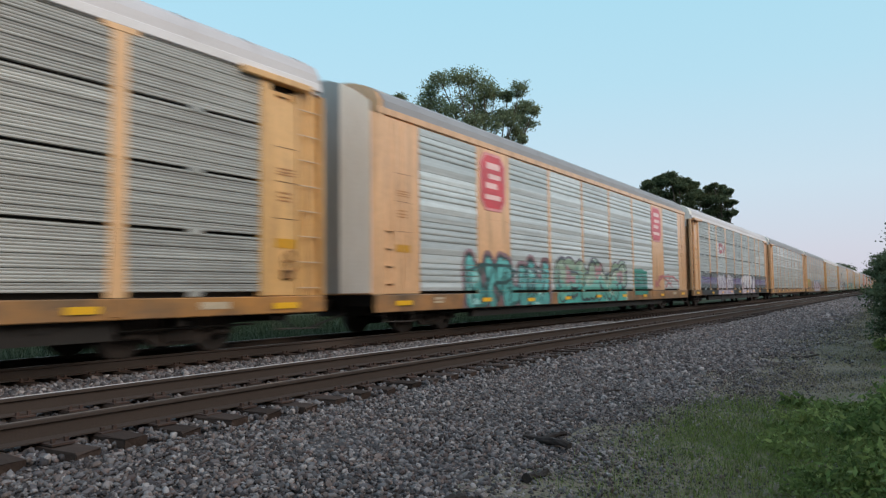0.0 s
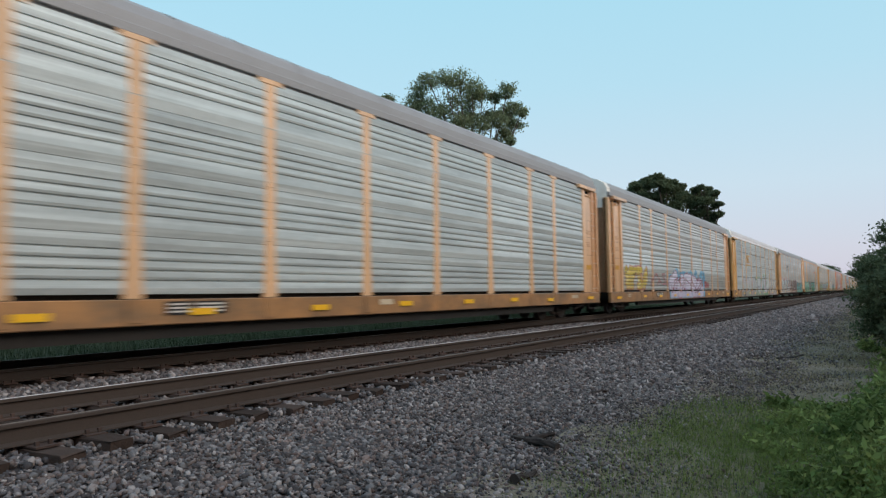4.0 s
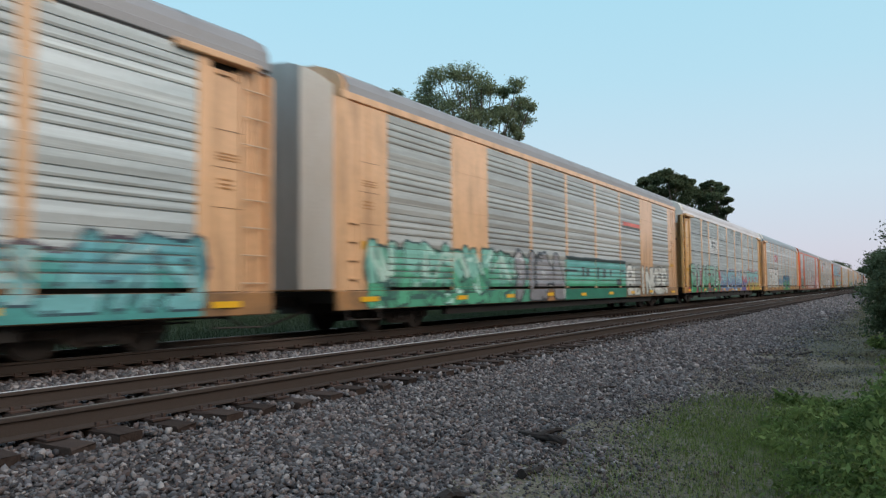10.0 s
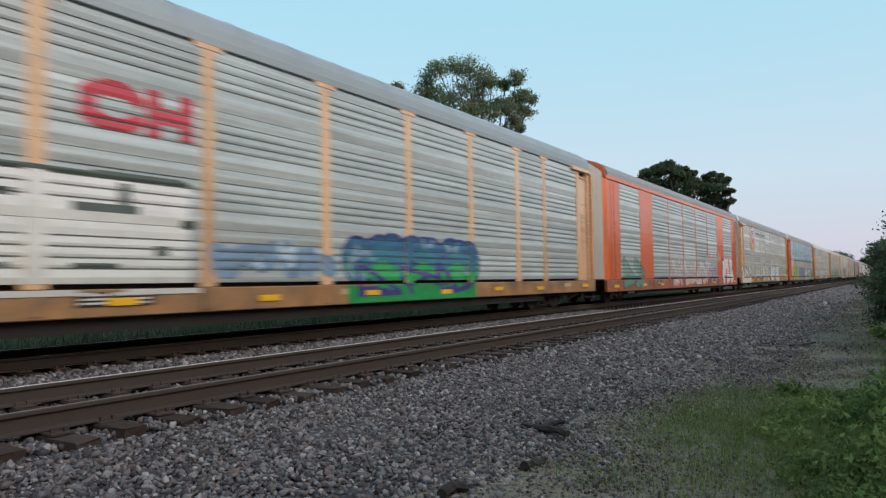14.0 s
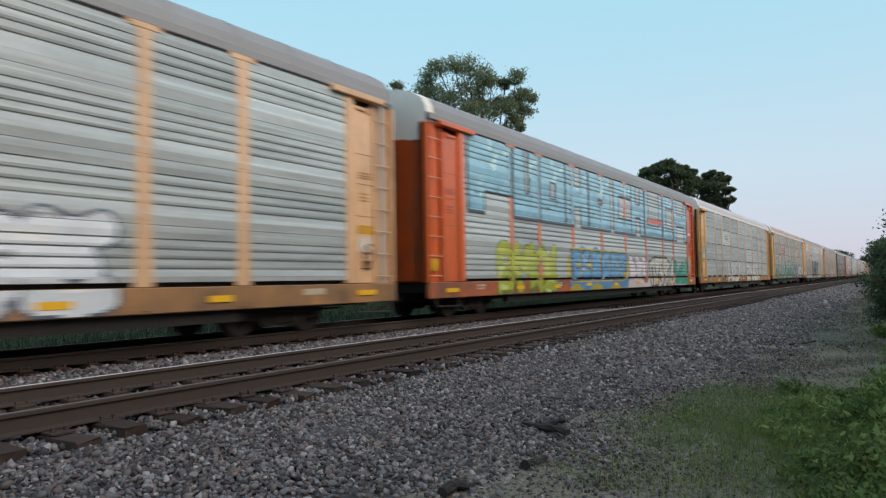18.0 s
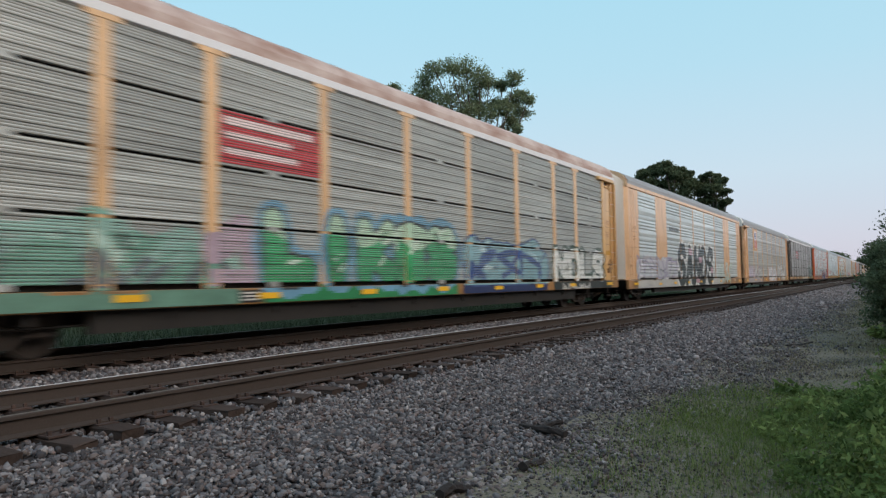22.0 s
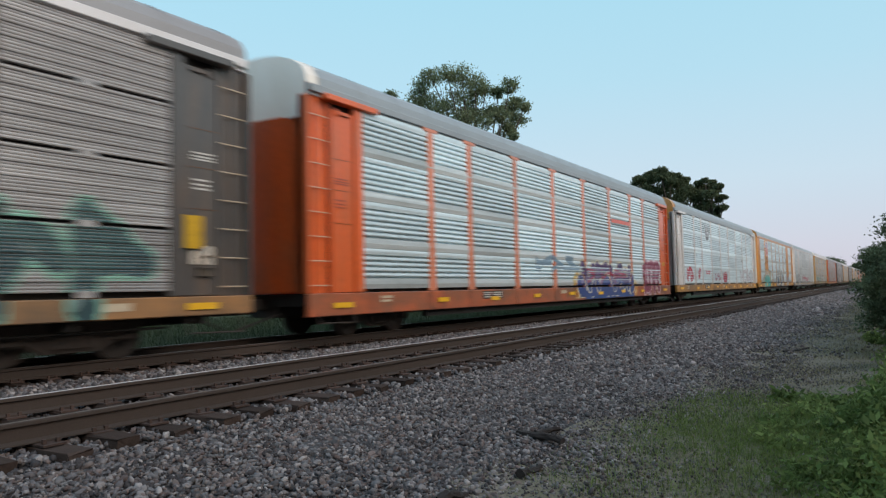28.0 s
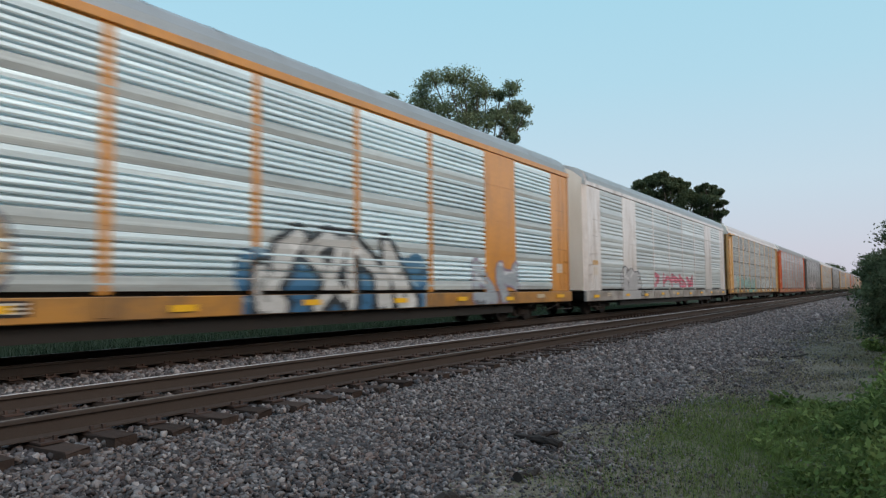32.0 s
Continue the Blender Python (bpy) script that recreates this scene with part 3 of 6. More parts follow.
    for flip in (0, 1):
        part("end_wall", shared("end_wall%d" % flip, lambda: end_mesh(flip), door), None, car)
        for sd in (1, -1):
            lf = (leaf if sd > 0 else DOOR_GREY) if leaf else door
            part("door_leaf", shared("door_leaf%d%d%d" % (flip, sd, bool(leaf)), lambda: leaf_mesh(sd, flip, bool(leaf)), lf, DOOR_GREY if leaf else lf), None, car)
        part("end_hood", shared("end_hood%d%d" % (flip, plates), lambda: hood_mesh(flip, plates), paint if plates else roof if flip else hood), None, car)
        part("coupler", shared("coupler%d" % flip, lambda: coupler_mesh(flip), UNDER), None, car)
    if kind == "tier":
        part("grab_slot", shared("grab_slot", lambda: boxes(((0.7, -0.03, 3.58), (1.22, 0.16, 3.70))), UNDER), None, car)
    # running gear
    for y in (3.0, CAR_L - 3.0):
        bolster = shared("bogie", lambda: boxes(((-0.9, -0.18, 0.35), (0.9, 0.18, 0.6)), ((-0.35, -0.5, 0.3), (0.35, 0.5, 0.42))), TRUCK)
        bogie = part("bogie", bolster, None, car, "rust-brown two-axle truck")
        bogie.location = (0, y, 0)
        for s in (1, -1):
            f = part("side_frame", shared("side_frame", frame_mesh, TRUCK), None, bogie)
            f.location = (s * 1.0, 0, 0)
            f.rotation_euler = (0, 0, 0 if s > 0 else math.pi)
        for dy in (-0.89, 0.89):
            w = part("wheelset", shared("wheelset", wheelset_mesh, WHEEL), None, bogie)
            w.location = (0, dy, 0.455)
            WHEELSETS.append((w, k, dy, y))
    CARS.append((car, k))
    return car


# ---- painted lettering and spray paint on the cars' sides ----
PAINTS = {}


def spray(r, g, b):
    """Sun-bleached spray paint or lettering paint, from a display colour."""
    if (r, g, b) not in PAINTS:
        c = srgb(r, g, b)
        pale = min(c[:3]) > 0.42                # white enamel covers and stays cleaner than thin colour
        c = tuple(min(0.86, (1.1 if pale else 0.94) * v) for v in c[:3]) + (1,)
        PAINTS[(r, g, b)] = material("sprayed_paint", c, mix(c, 0.8 if pale else 0.62), rough=0.45, coat=0.6, scale=(1, 0.5, 1), big=2.6, amount=0.8, fine=16, bump=0.06, grain=1.5)
    return PAINTS[(r, g, b)]


GLYPH = {
    "A": "00 26 40;12 32", "B": "00 06 36 45 44 33 03;33 42 41 30 00", "C": "45 36 16 05 01 10 30 41", "D": "00 06 26 44 42 20 00",
    "E": "40 00 06 46;03 33", "F": "00 06 46;03 33", "O": "10 01 05 16 36 45 41 30 10", "I": "20 26", "K": "00 06;46 03 40", "L": "06 00 40", "N": "00 06 40 46",
    "P": "00 06 36 45 44 33 03", "R": "00 06 36 45 44 33 03;13 40", "S": "45 36 16 05 04 13 33 42 41 30 10 01", "T": "06 46;26 20",
    "U": "06 01 10 30 41 46", "V": "06 20 46", "M": "00 06 23 46 40", "Y": "06 23 46;23 20", "W": "06 10 23 30 46", "G": "45 36 16 05 01 10 30 41 43 23",
}


def strokes(ch, seed):
    """Polylines of one glyph on a 4 x 6 grid; '*' is a wild, unreadable one, '#' a block one of bars."""
    rnd = random.Random(seed)
    if ch == "*":
        pts = [(rnd.choice((0, 0, 4, 4, 2)), rnd.choice((0, 1, 3, 5, 6))) for _ in range(6)]
        pts[0], pts[2] = (rnd.choice((0, 1)), 0), (rnd.choice((0, 4)), 6)
        return [pts[:4], pts[3:]]
    if ch in "#01234":
        kind = rnd.randrange(5) if ch == "#" else int(ch)
        bars = [[(0, 0), (0, 6)]]
        if kind in (0, 1, 3):
            bars.append([(4, 0), (4, 6)])
        if kind in (0, 2):
            bars.append([(0, 0), (4, 0)])
        if kind in (0, 2, 4):
            bars.append([(0, 6), (4, 6)])
        if kind in (1, 4):
            bars.append([(0, 3), (4, 3)])
        if kind == 3:
            bars.append([(0, 0), (4, 0)])
        return bars
    return [[(int(p[0]), int(p[1])) for p in line.split()] for line in GLYPH[ch].split(";")]


def seg_dist(U, Z, a, b):
    ax, az, bx, bz = *a, *b
    dx, dz = bx - ax, bz - az
    t = np.clip(((U - ax) * dx + (Z - az) * dz) / max(dx * dx + dz * dz, 1e-9), 0, 1)
    return np.hypot(U - ax - t * dx, Z - az - t * dz)


def surface_rows(kind, low):
    """Strips of a car's side from sill to eave: z0, z1, offset at both, and whether they lie on the sheet or only on posts."""
    out = []
    def add(z0, z1, x0, x1, sheet):
        n = max(1, math.ceil((z1 - z0) / 0.045))
        for i in range(n):
            out.append((z0 + (z1 - z0) * i / n, z0 + (z1 - z0) * (i + 1) / n, x0 + (x1 - x0) * i / n, x0 + (x1 - x0) * (i + 1) / n, sheet))
    add(low + 0.02, 0.955, 0.04, 0.04, 1)
    add(0.965, 1.035, 0, 0, 0)
    stacks = TIERS if kind == "tier" else [c[:2] for c in SHEETS]
    for j, (a, b) in enumerate(stacks):
        if kind == "tier":
            prof = tier_profile(a, b)
        else:
            prof = [(x, z + a) for x, z in rib_sheet(j, *GROOVES["w" if kind == "plate" else "r"])]
        for (x0, z0), (x1, z1) in zip(prof, prof[1:]):
            if z1 - z0 > 0.002:
                add(z0, z1, x0 + 0.004, x1 + 0.004, 1 if min(x0, x1) > -0.001 else 0)
    return out


def raised(kind, u):
    """How far posts and plates stand proud at u, or None on the bare sheet."""
    e = min(u, CAR_L - u)
    if e < 1.73:
        return 0.012 if kind == "plate" else -0.126 if e < 0.73 else -0.026 if e < 1.45 else 0.036
    if kind == "plate":
        if BAYS[1] < u < BAYS[2] or BAYS[7] < u < BAYS[8]:
            return 0.022
        return 0.018 if any(abs(u - e) < 0.09 for e in BAYS[3:7]) else None
    return 0.02 if any(abs(u - e) < 0.13 for e in BAYS[1:9]) else None


ROWS = {}
DU = 0.03


def tint(c, k):
    """A display colour moved towards white (k > 0) or black."""
    return tuple(int(v + (255 - v) * k) if k > 0 else int(v * (1 + k)) for v in c)


def graffiti(car, kind, low, pieces, label, name="graffiti"):
    """Paint that follows the ribs and posts of the side: each piece is a dict, later ones on top."""
    if (kind, low) not in ROWS:
        ROWS[kind, low] = surface_rows(kind, low)
    rows = ROWS[kind, low]
    u0 = min(p["u"][0] for p in pieces) - 0.5
    u1 = max(p["u"][1] for p in pieces) + 0.5
    us = np.arange(max(u0, 0.05), min(u1, CAR_L - 0.05), DU)
    zs = np.array([(r[0] + r[1]) / 2 for r in rows])
    U, Z = np.meshgrid(us + DU / 2, zs)
    ID = np.zeros(U.shape, int)
    mats, accents, spans = [], [], []
    group = 0
    def colour(c):
        m = (group, c)
        if m not in mats:
            mats.append(m)
        return mats.index(m) + 1
    for p in pieces:
        lo, hi = p["u"]
        fit = [g for g, (a, b) in enumerate(spans) if min(hi, b) - max(lo, a) > 0.5 * min(hi - lo, b - a)]
        if fit:
            group = fit[-1]
            spans[group] = (min(lo, spans[group][0]), max(hi, spans[group][1]))
        else:
            group = len(spans)
            spans.append((lo, hi))
        (a, b), (z0, z1) = p["u"], p["z"]
        seed = p.get("seed", 1)
        ph = seed * 1.7
        wob = 0.05 * np.sin(U * 2.1 + ph) + 0.03 * np.sin(U * 5.3 + 2 * ph)
        if "band" in p:                       # plain field with an uneven top
            z0 = 0.4 if z0 < 0.62 else z0
            soft = p.get("rough", 0.0)
            ok = (U > a) & (U < b) & (Z > z0) & (Z < z1 + soft * wob * 3)
            n = len(p["band"])
            k = np.clip(((Z - z0) / max(z1 - z0, 1e-6) * n + soft * np.sin(U * 3 + ph)).astype(int), 0, n - 1)
            for i, c in enumerate(p["band"]):
                ID[ok & (k == i)] = colour(c)
            continue
        if "cloud" in p:                      # a cloud of round puffs
            rnd = random.Random(seed)
            r = p.get("r", 0.4)
            d = np.full(U.shape, 9.0)
            n = max(2, int((b - a) / r * 1.1))
            for i in range(n):
                cu, cz = a + r + (b - a - 2 * r) * (i + rnd.uniform(-.3, .3)) / max(1, n - 1), rnd.uniform(z0 + r * .8, max(z0 + r, z1 - r))
                d = np.minimum(d, np.hypot(U - cu, Z - cz) - r * rnd.uniform(0.8, 1.1))
            low = (U > a + 0.2) & (U < b - 0.2) & (Z < z0 + r) & (Z > z0)
            d = np.where(low, np.minimum(d, -0.2), d)
            if p.get("line"):
                ID[(d < p.get("o", 0.07)) & (Z > z0 - 0.05)] = colour(p["line"])
            ok = (d < 0) & (Z > z0)
            cs = p["cloud"]
            k = np.clip(((Z - z0) / (z1 - z0) * len(cs) + 0.35 * np.sin(U * 4 + ph)).astype(int), 0, len(cs) - 1)
            for i, c in enumerate(cs):
                ID[ok & (k == i)] = colour(c)
            if b - a > 2:
                accents.append((group, a, b, z0, z1, tint(cs[-1], 0.38), p.get("line") or tint(cs[0], -0.35), [colour(c) for c in cs], seed))
            continue
        word = p["word"]
        n, r, o = len(word), p.get("r", 0.16), p.get("o", 0.06)
        w = (b - a) / n
        lean = p.get("lean", 0.0)
        d = np.full(U.shape, 9.0)
        for i, ch in enumerate(word):
            tall = 1 - p.get("shrink", 0.0) * i / max(1, n - 1)
            for line in strokes(ch, seed * 31 + i):
                m = r + o + 0.04 if p.get("square") else r * 0.95
                q = [(a + i * w + m + gx / 4 * (w - 2 * m) + lean * gz / 6, z1 - (z1 - z0) * tall + r + gz / 6 * ((z1 - z0) * tall - 2 * r)) for gx, gz in line]
                for s0, s1 in zip(q, q[1:]):
                    if p.get("square"):
                        lo_u, hi_u = min(s0[0], s1[0]), max(s0[0], s1[0])
                        lo_z, hi_z = min(s0[1], s1[1]), max(s0[1], s1[1])
                        dd = np.maximum(np.maximum(lo_u - U, U - hi_u), np.maximum(lo_z - Z, Z - hi_z))
                        d = np.minimum(d, dd)
                    else:
                        d = np.minimum(d, seg_dist(U, Z, s0, s1))
        d = d + 0.25 * r * np.sin(U * 7 + ph) * np.sin(Z * 6 + ph) * (0 if p.get("square") else 1)
        if p.get("glow"):
            ID[d < r + o + p.get("g", 0.12)] = colour(p["glow"])
        if p.get("line"):
            if p.get("drop"):
                sh = int(round(p["drop"] / DU))
                ds = np.roll(d, sh, axis=1)
                ID[ds < r + o * 0.3] = colour(p["line"])
            ID[d < r + o] = colour(p["line"])
        cs = p["fill"]
        k = np.clip(((Z - z0) / (z1 - z0) * len(cs) + 0.3 * np.sin(U * 3.1 + ph)).astype(int), 0, len(cs) - 1)
        for i, c in enumerate(cs):
            ID[(d < r) & (k == i)] = colour(c)
        if b - a > 2 and r > 0.1:
            accents.append((group, a, b, z0, z1, tint(cs[-1], 0.38), tint(cs[0], -0.18 if min(cs[0]) > 180 else -0.35), [colour(c) for c in cs], seed))
    # sprayed highlights, cuts and shadows inside the larger shapes
    for group, a, b, z0, z1, light, dark, own, seed in accents:
        rnd = random.Random(seed * 7 + 5)
        inside = np.isin(ID, own)
        for i in range(int((b - a) * 3.4)):
            cu, cz, ang, ln = rnd.uniform(a, b), rnd.uniform(z0, z1), rnd.uniform(0, math.pi), rnd.uniform(0.1, 0.34)
            p0 = (cu - ln * math.cos(ang), cz - 0.8 * ln * math.sin(ang))
            p1 = (cu + ln * math.cos(ang), cz + 0.8 * ln * math.sin(ang))
            th = rnd.uniform(0.025, 0.075)
            j0, j1 = max(0, int((cu - 0.5 - us[0]) / DU)), max(0, int((cu + 0.5 - us[0]) / DU))
            cut = seg_dist(U[:, j0:j1], Z[:, j0:j1], p0, p1) + 0.02 * np.sin(U[:, j0:j1] * 13 + i) < th
            ID[:, j0:j1][cut & inside[:, j0:j1]] = colour(dark if i % 3 == 0 else light)
    lift = [raised(kind, u + DU / 2) for u in us]
    out = [([], [], [], []) for _ in spans]
    for j, (za, zb, xa, xb, sheet) in enumerate(rows):
        i, n = 0, len(us)
        while i < n:
            c = ID[j, i]
            h = lift[i]
            if c == 0 or (h is None and not sheet):
                i += 1
                continue
            e = i
            while e < n and ID[j, e] == c and lift[e] == h:
                e += 1
            sill = zb < 0.97
            p0 = HALF + (xa if h is None or sill else h + 0.004)
            p1 = HALF + (xb if h is None or sill else h + 0.004)
            g, col = mats[c - 1]
            verts, faces, fm, cols = out[g]
            if col not in cols:
                cols.append(col)
            v = len(verts)
            y0, y1 = us[i], us[0] + e * DU
            verts += [(p0, y0, za), (p0, y1, za), (p1, y1, zb), (p1, y0, zb)]
            faces.append((v, v + 1, v + 2, v + 3))
            fm.append(cols.index(col))
            i = e
    for verts, faces, fm, cols in out:
        if not faces:
            continue
        me = bpy.data.meshes.new(name)
        me.from_pydata(verts, [], faces)
        me.polygons.foreach_set("material_index", fm)
        for c in cols:
            me.materials.append(spray(*c))
        words = []
        for c in cols[::-1]:
            w = colour_word(c)
            if w not in words:
                words.append(w)
        part(name, me, None, car, " and ".join(words[:3]) + " sprayed graffiti")


def colour_word(c):
    """An everyday word for a paint."""
    r, g, b = [v / 255 for v in c]
    hi, lo = max(r, g, b), min(r, g, b)
    if hi - lo < 0.13:
        return "white" if hi > 0.72 else "grey" if hi > 0.4 else "black"
    if hi < 0.3:
        return "black"
    if r == hi:
        return "yellow" if g > 0.75 * r and b < 0.6 * r else "tan" if g > 0.72 * r else "pink" if b > 0.75 * r else "red"
    if g == hi:
        return "turquoise" if b > 0.85 * g else "green"
    return "purple" if r > g * 1.05 else "turquoise" if g > 0.93 * b else "blue"


def field(back, bars_of, front, u0=6.56, u1=9.12, z0=3.14, z1=4.13):
    """Pieces of a painted sign: a plain field with bars on it."""
    return [dict(band=[back], u=(u0, u1), z=(z0, z1), fixed=True)] + [dict(band=[front], u=(a, b), z=(c, d), fixed=True) for a, b, c, d in bars_of]


# ---- signs and small fittings of the cars ----
def poly_plate(pts, x0, x1):
    """A flat plate from an outline of (u, z)."""
    bm = bmesh.new()
    a = [bm.verts.new((x1, u, z)) for u, z in pts]
    b = [bm.verts.new((x0, u, z)) for u, z in pts]
    bm.faces.new(a)
    for i in range(len(pts)):
        j = (i + 1) % len(pts)
        bm.faces.new((b[i], b[j], a[j], a[i]))
    bmesh.ops.recalc_face_normals(bm, faces=bm.faces[:])
    return bm


def bars(car, name, rows, col, label="", x=HALF + 0.022, t=0.006):
    """Plain painted bars (u0, u1, z0, z1) standing for lettering."""
    bm = bmesh.new()
    for u0, u1, z0, z1 in rows:
        box(bm, (x, u0, z0), (x + t, u1, z1))
    return tagged(part(name, bm, spray(*col), car, label), kind="stuff" if name == "lettering" else "")


def sign(car, name, u0, u1, z0, z1, col, label="", x=HALF + 0.018, cut=0.0):
    c = cut
    pts = [(u0 + c, z0), (u1 - c, z0), (u1, z0 + c), (u1, z1 - c), (u1 - c, z1), (u0 + c, z1), (u0, z1 - c), (u0, z0 + c)] if c else [(u0, z0), (u1, z0), (u1, z1), (u0, z1)]
    return part(name, poly_plate(pts, x - 0.03, x), spray(*col), car, label)


def shield(car, u0, u1, z0, z1, x):
    """Two-coloured shield: blue above with a pale bar, red and white stripes below."""
    w, h = u1 - u0, z1 - z0
    out = lambda k: [(u0 + w * a + (0.5 - a) * k, z0 + h * b + (0.5 - b) * k) for a, b in
                     ((0.5, 0), (0.72, 0.03), (0.95, 0.12), (0.93, 0.4), (1.0, 0.62), (0.93, 0.86), (0.8, 0.93), (0.5, 1.0), (0.2, 0.93), (0.07, 0.86), (0, 0.62), (0.07, 0.4), (0.05, 0.12), (0.28, 0.03))]
    s = part("emblem", poly_plate(out(0), x - 0.02, x), spray(225, 215, 212), car, "white-edged shield, blue over red and white stripes")
    bm = bmesh.new()
    box(bm, (x, u0 + 0.12 * w, z0 + 0.55 * h), (x + 0.005, u1 - 0.12 * w, z0 + 0.87 * h))
    part("emblem_field", bm, spray(58, 68, 128), s)
    bars(s, "emblem_stripe", [(u0 + w * (0.12 + 0.175 * i), u0 + w * (0.12 + 0.175 * i + 0.085), z0 + (0.1 if i in (0, 4) else 0.05) * h, z0 + 0.51 * h) for i in range(5)], (204, 78, 82), x=x)
    bars(s, "lettering", [(u0 + 0.2 * w, u1 - 0.2 * w, z0 + 0.75 * h, z0 + 0.8 * h), (u0 + 0.2 * w, u1 - 0.2 * w, z0 + 0.62 * h, z0 + 0.67 * h)], (214, 214, 222), x=x + 0.006, t=0.004)


def lettering(parent, text, u, z, size, col, x):
    """Words in the built-in font, centred at u."""
    cu = bpy.data.curves.new("lettering", "FONT")
    cu.body, cu.size, cu.align_x, cu.extrude = text, size, "CENTER", 0.002
    tmp = bpy.data.objects.new("lettering", cu)
    me = bpy.data.meshes.new_from_object(tmp)
    bpy.data.objects.remove(tmp)
    for v in me.vertices:
        v.co = Vector((x + v.co.z, u + v.co.x, z + v.co.y))
    me.materials.clear()
    me.materials.append(spray(*col))
    return part("lettering", me, None, parent)


def fittings(car, kind, low, seed, paint, lever):
    """Reflectors, placards, stencilled bars, grab irons and the brake gear on one car."""
    rnd = random.Random(seed)
    for u in (1.0, 4.9, 7.7, 10.6, 13.6, 16.6, 19.4, 22.2, 26.1):
        w = 0.62 if u in (1.0, 26.1) else 0.5
        me = shared("reflector%.2f" % w, lambda: boxes(((0.0, -w / 2, -0.055), (0.008, w / 2, 0.055))), SIGNAL)
        o = part("reflector", me, None, car)
        o.location = (HALF + 0.045, u, (low + 0.96) / 2 + rnd.uniform(-0.02, 0.03))
    x = HALF - 0.026 if kind != "plate" else HALF + 0.004
    for u, flip in ((1.04, 0), (CAR_L - 1.04, 1)):
        zs = rnd.uniform(1.55, 1.75)
        bars(car, "lettering", [(u - 0.22, u + 0.22, z, z + 0.025) for z in (3.25, 3.3, 3.36)] + [(u - 0.2, u + 0.12, z, z + 0.03) for z in (2.75, 2.82, 2.9)], (206, 204, 200) if paint is BROWN else (190, 184, 180) if paint is WHITE else (172, 82, 54) if paint is RED else (188, 134, 78), x=x)
        bars(car, "lettering", [(u - 0.3, u + 0.32, z, z + 0.01) for z in (2.42, 3.12, 3.78)], (118, 80, 48) if paint is not WHITE else (120, 118, 116), x=x, t=0.003)
        if rnd.random() < 0.4:
            sign(car, "placard", u - 0.26, u + 0.26, zs + 0.3, zs + 0.48, (216, 160, 40), "yellow notice with plain bars", x=x + 0.006)
        if rnd.random() < 0.4:
            sign(car, "placard", u - 0.25, u + 0.2, zs - 0.1, zs + 0.22, (205, 196, 184), "white notice board", x=x + 0.006)
    bars(car, "lettering", [(7.0, 7.5, 0.70, 0.92), (7.55, 8.2, 0.70, 0.92)], (38, 36, 36), "black stencil panels", x=HALF + 0.021)
    bars(car, "lettering", [(7.05, 7.45, z, z + 0.03) for z in (0.74, 0.8, 0.86)] + [(7.6, 8.15, z, z + 0.03) for z in (0.74, 0.8, 0.86)], (200, 198, 192), x=HALF + 0.028)
    bars(car, "lettering", [(2.3, 2.75, 0.82, 0.88), (2.3, 2.7, 0.74, 0.79), (12.6, 13.1, 0.76, 0.88), (24.2, 24.8, 0.76, 0.88)], (205, 190, 165), x=HALF + 0.021)
    bm = bmesh.new()
    tube(bm, (HALF + 0.06, 0.25, 0.36), (HALF + 0.06, 1.35, 0.33), 0.014, seg=6)
    for u in (0.25, 1.35):
        tube(bm, (HALF + 0.06, u, 0.34), (HALF, u, 0.6), 0.014, seg=6)
    part("step_iron", shared("step_iron", lambda: bm, TRUCK), None, car)
    bm = bmesh.new()
    tube(bm, (HALF + 0.06, CAR_L - 1.35, 0.36), (HALF + 0.06, CAR_L - 0.25, 0.33), 0.014, seg=6)
    for u in (CAR_L - 0.25, CAR_L - 1.35):
        tube(bm, (HALF + 0.06, u, 0.34), (HALF, u, 0.6), 0.014, seg=6)
    part("step_iron", shared("step_iron_rear", lambda: bm, TRUCK), None, car)
    if lever:
        g = bmesh.new()
        u = CAR_L - 1.02
        tube(g, (HALF - 0.05, u, 1.62), (HALF + 0.08, u, 1.62), 0.03, seg=8)
        for k in range(12):
            a0, a1 = k * math.pi / 6, (k + 1) * math.pi / 6
            tube(g, (HALF + 0.07, u + 0.2 * math.cos(a0), 1.62 + 0.2 * math.sin(a0)), (HALF + 0.07, u + 0.2 * math.cos(a1), 1.62 + 0.2 * math.sin(a1)), 0.014, seg=5, caps=False)
        for k in range(3):
            a0 = k * 2 * math.pi / 3
            tube(g, (HALF + 0.07, u, 1.62), (HALF + 0.07, u + 0.2 * math.cos(a0), 1.62 + 0.2 * math.sin(a0)), 0.012, seg=5)
        box(g, (HALF - 0.04, u - 0.14, 1.28), (HALF + 0.04, u + 0.14, 1.46), 0.02)
        part("hand_brake", shared("hand_brake", lambda: g, SILL[paint.name]), None, car, "grimy hand-brake wheel and chain box")


WHITE_S = (226, 226, 228)

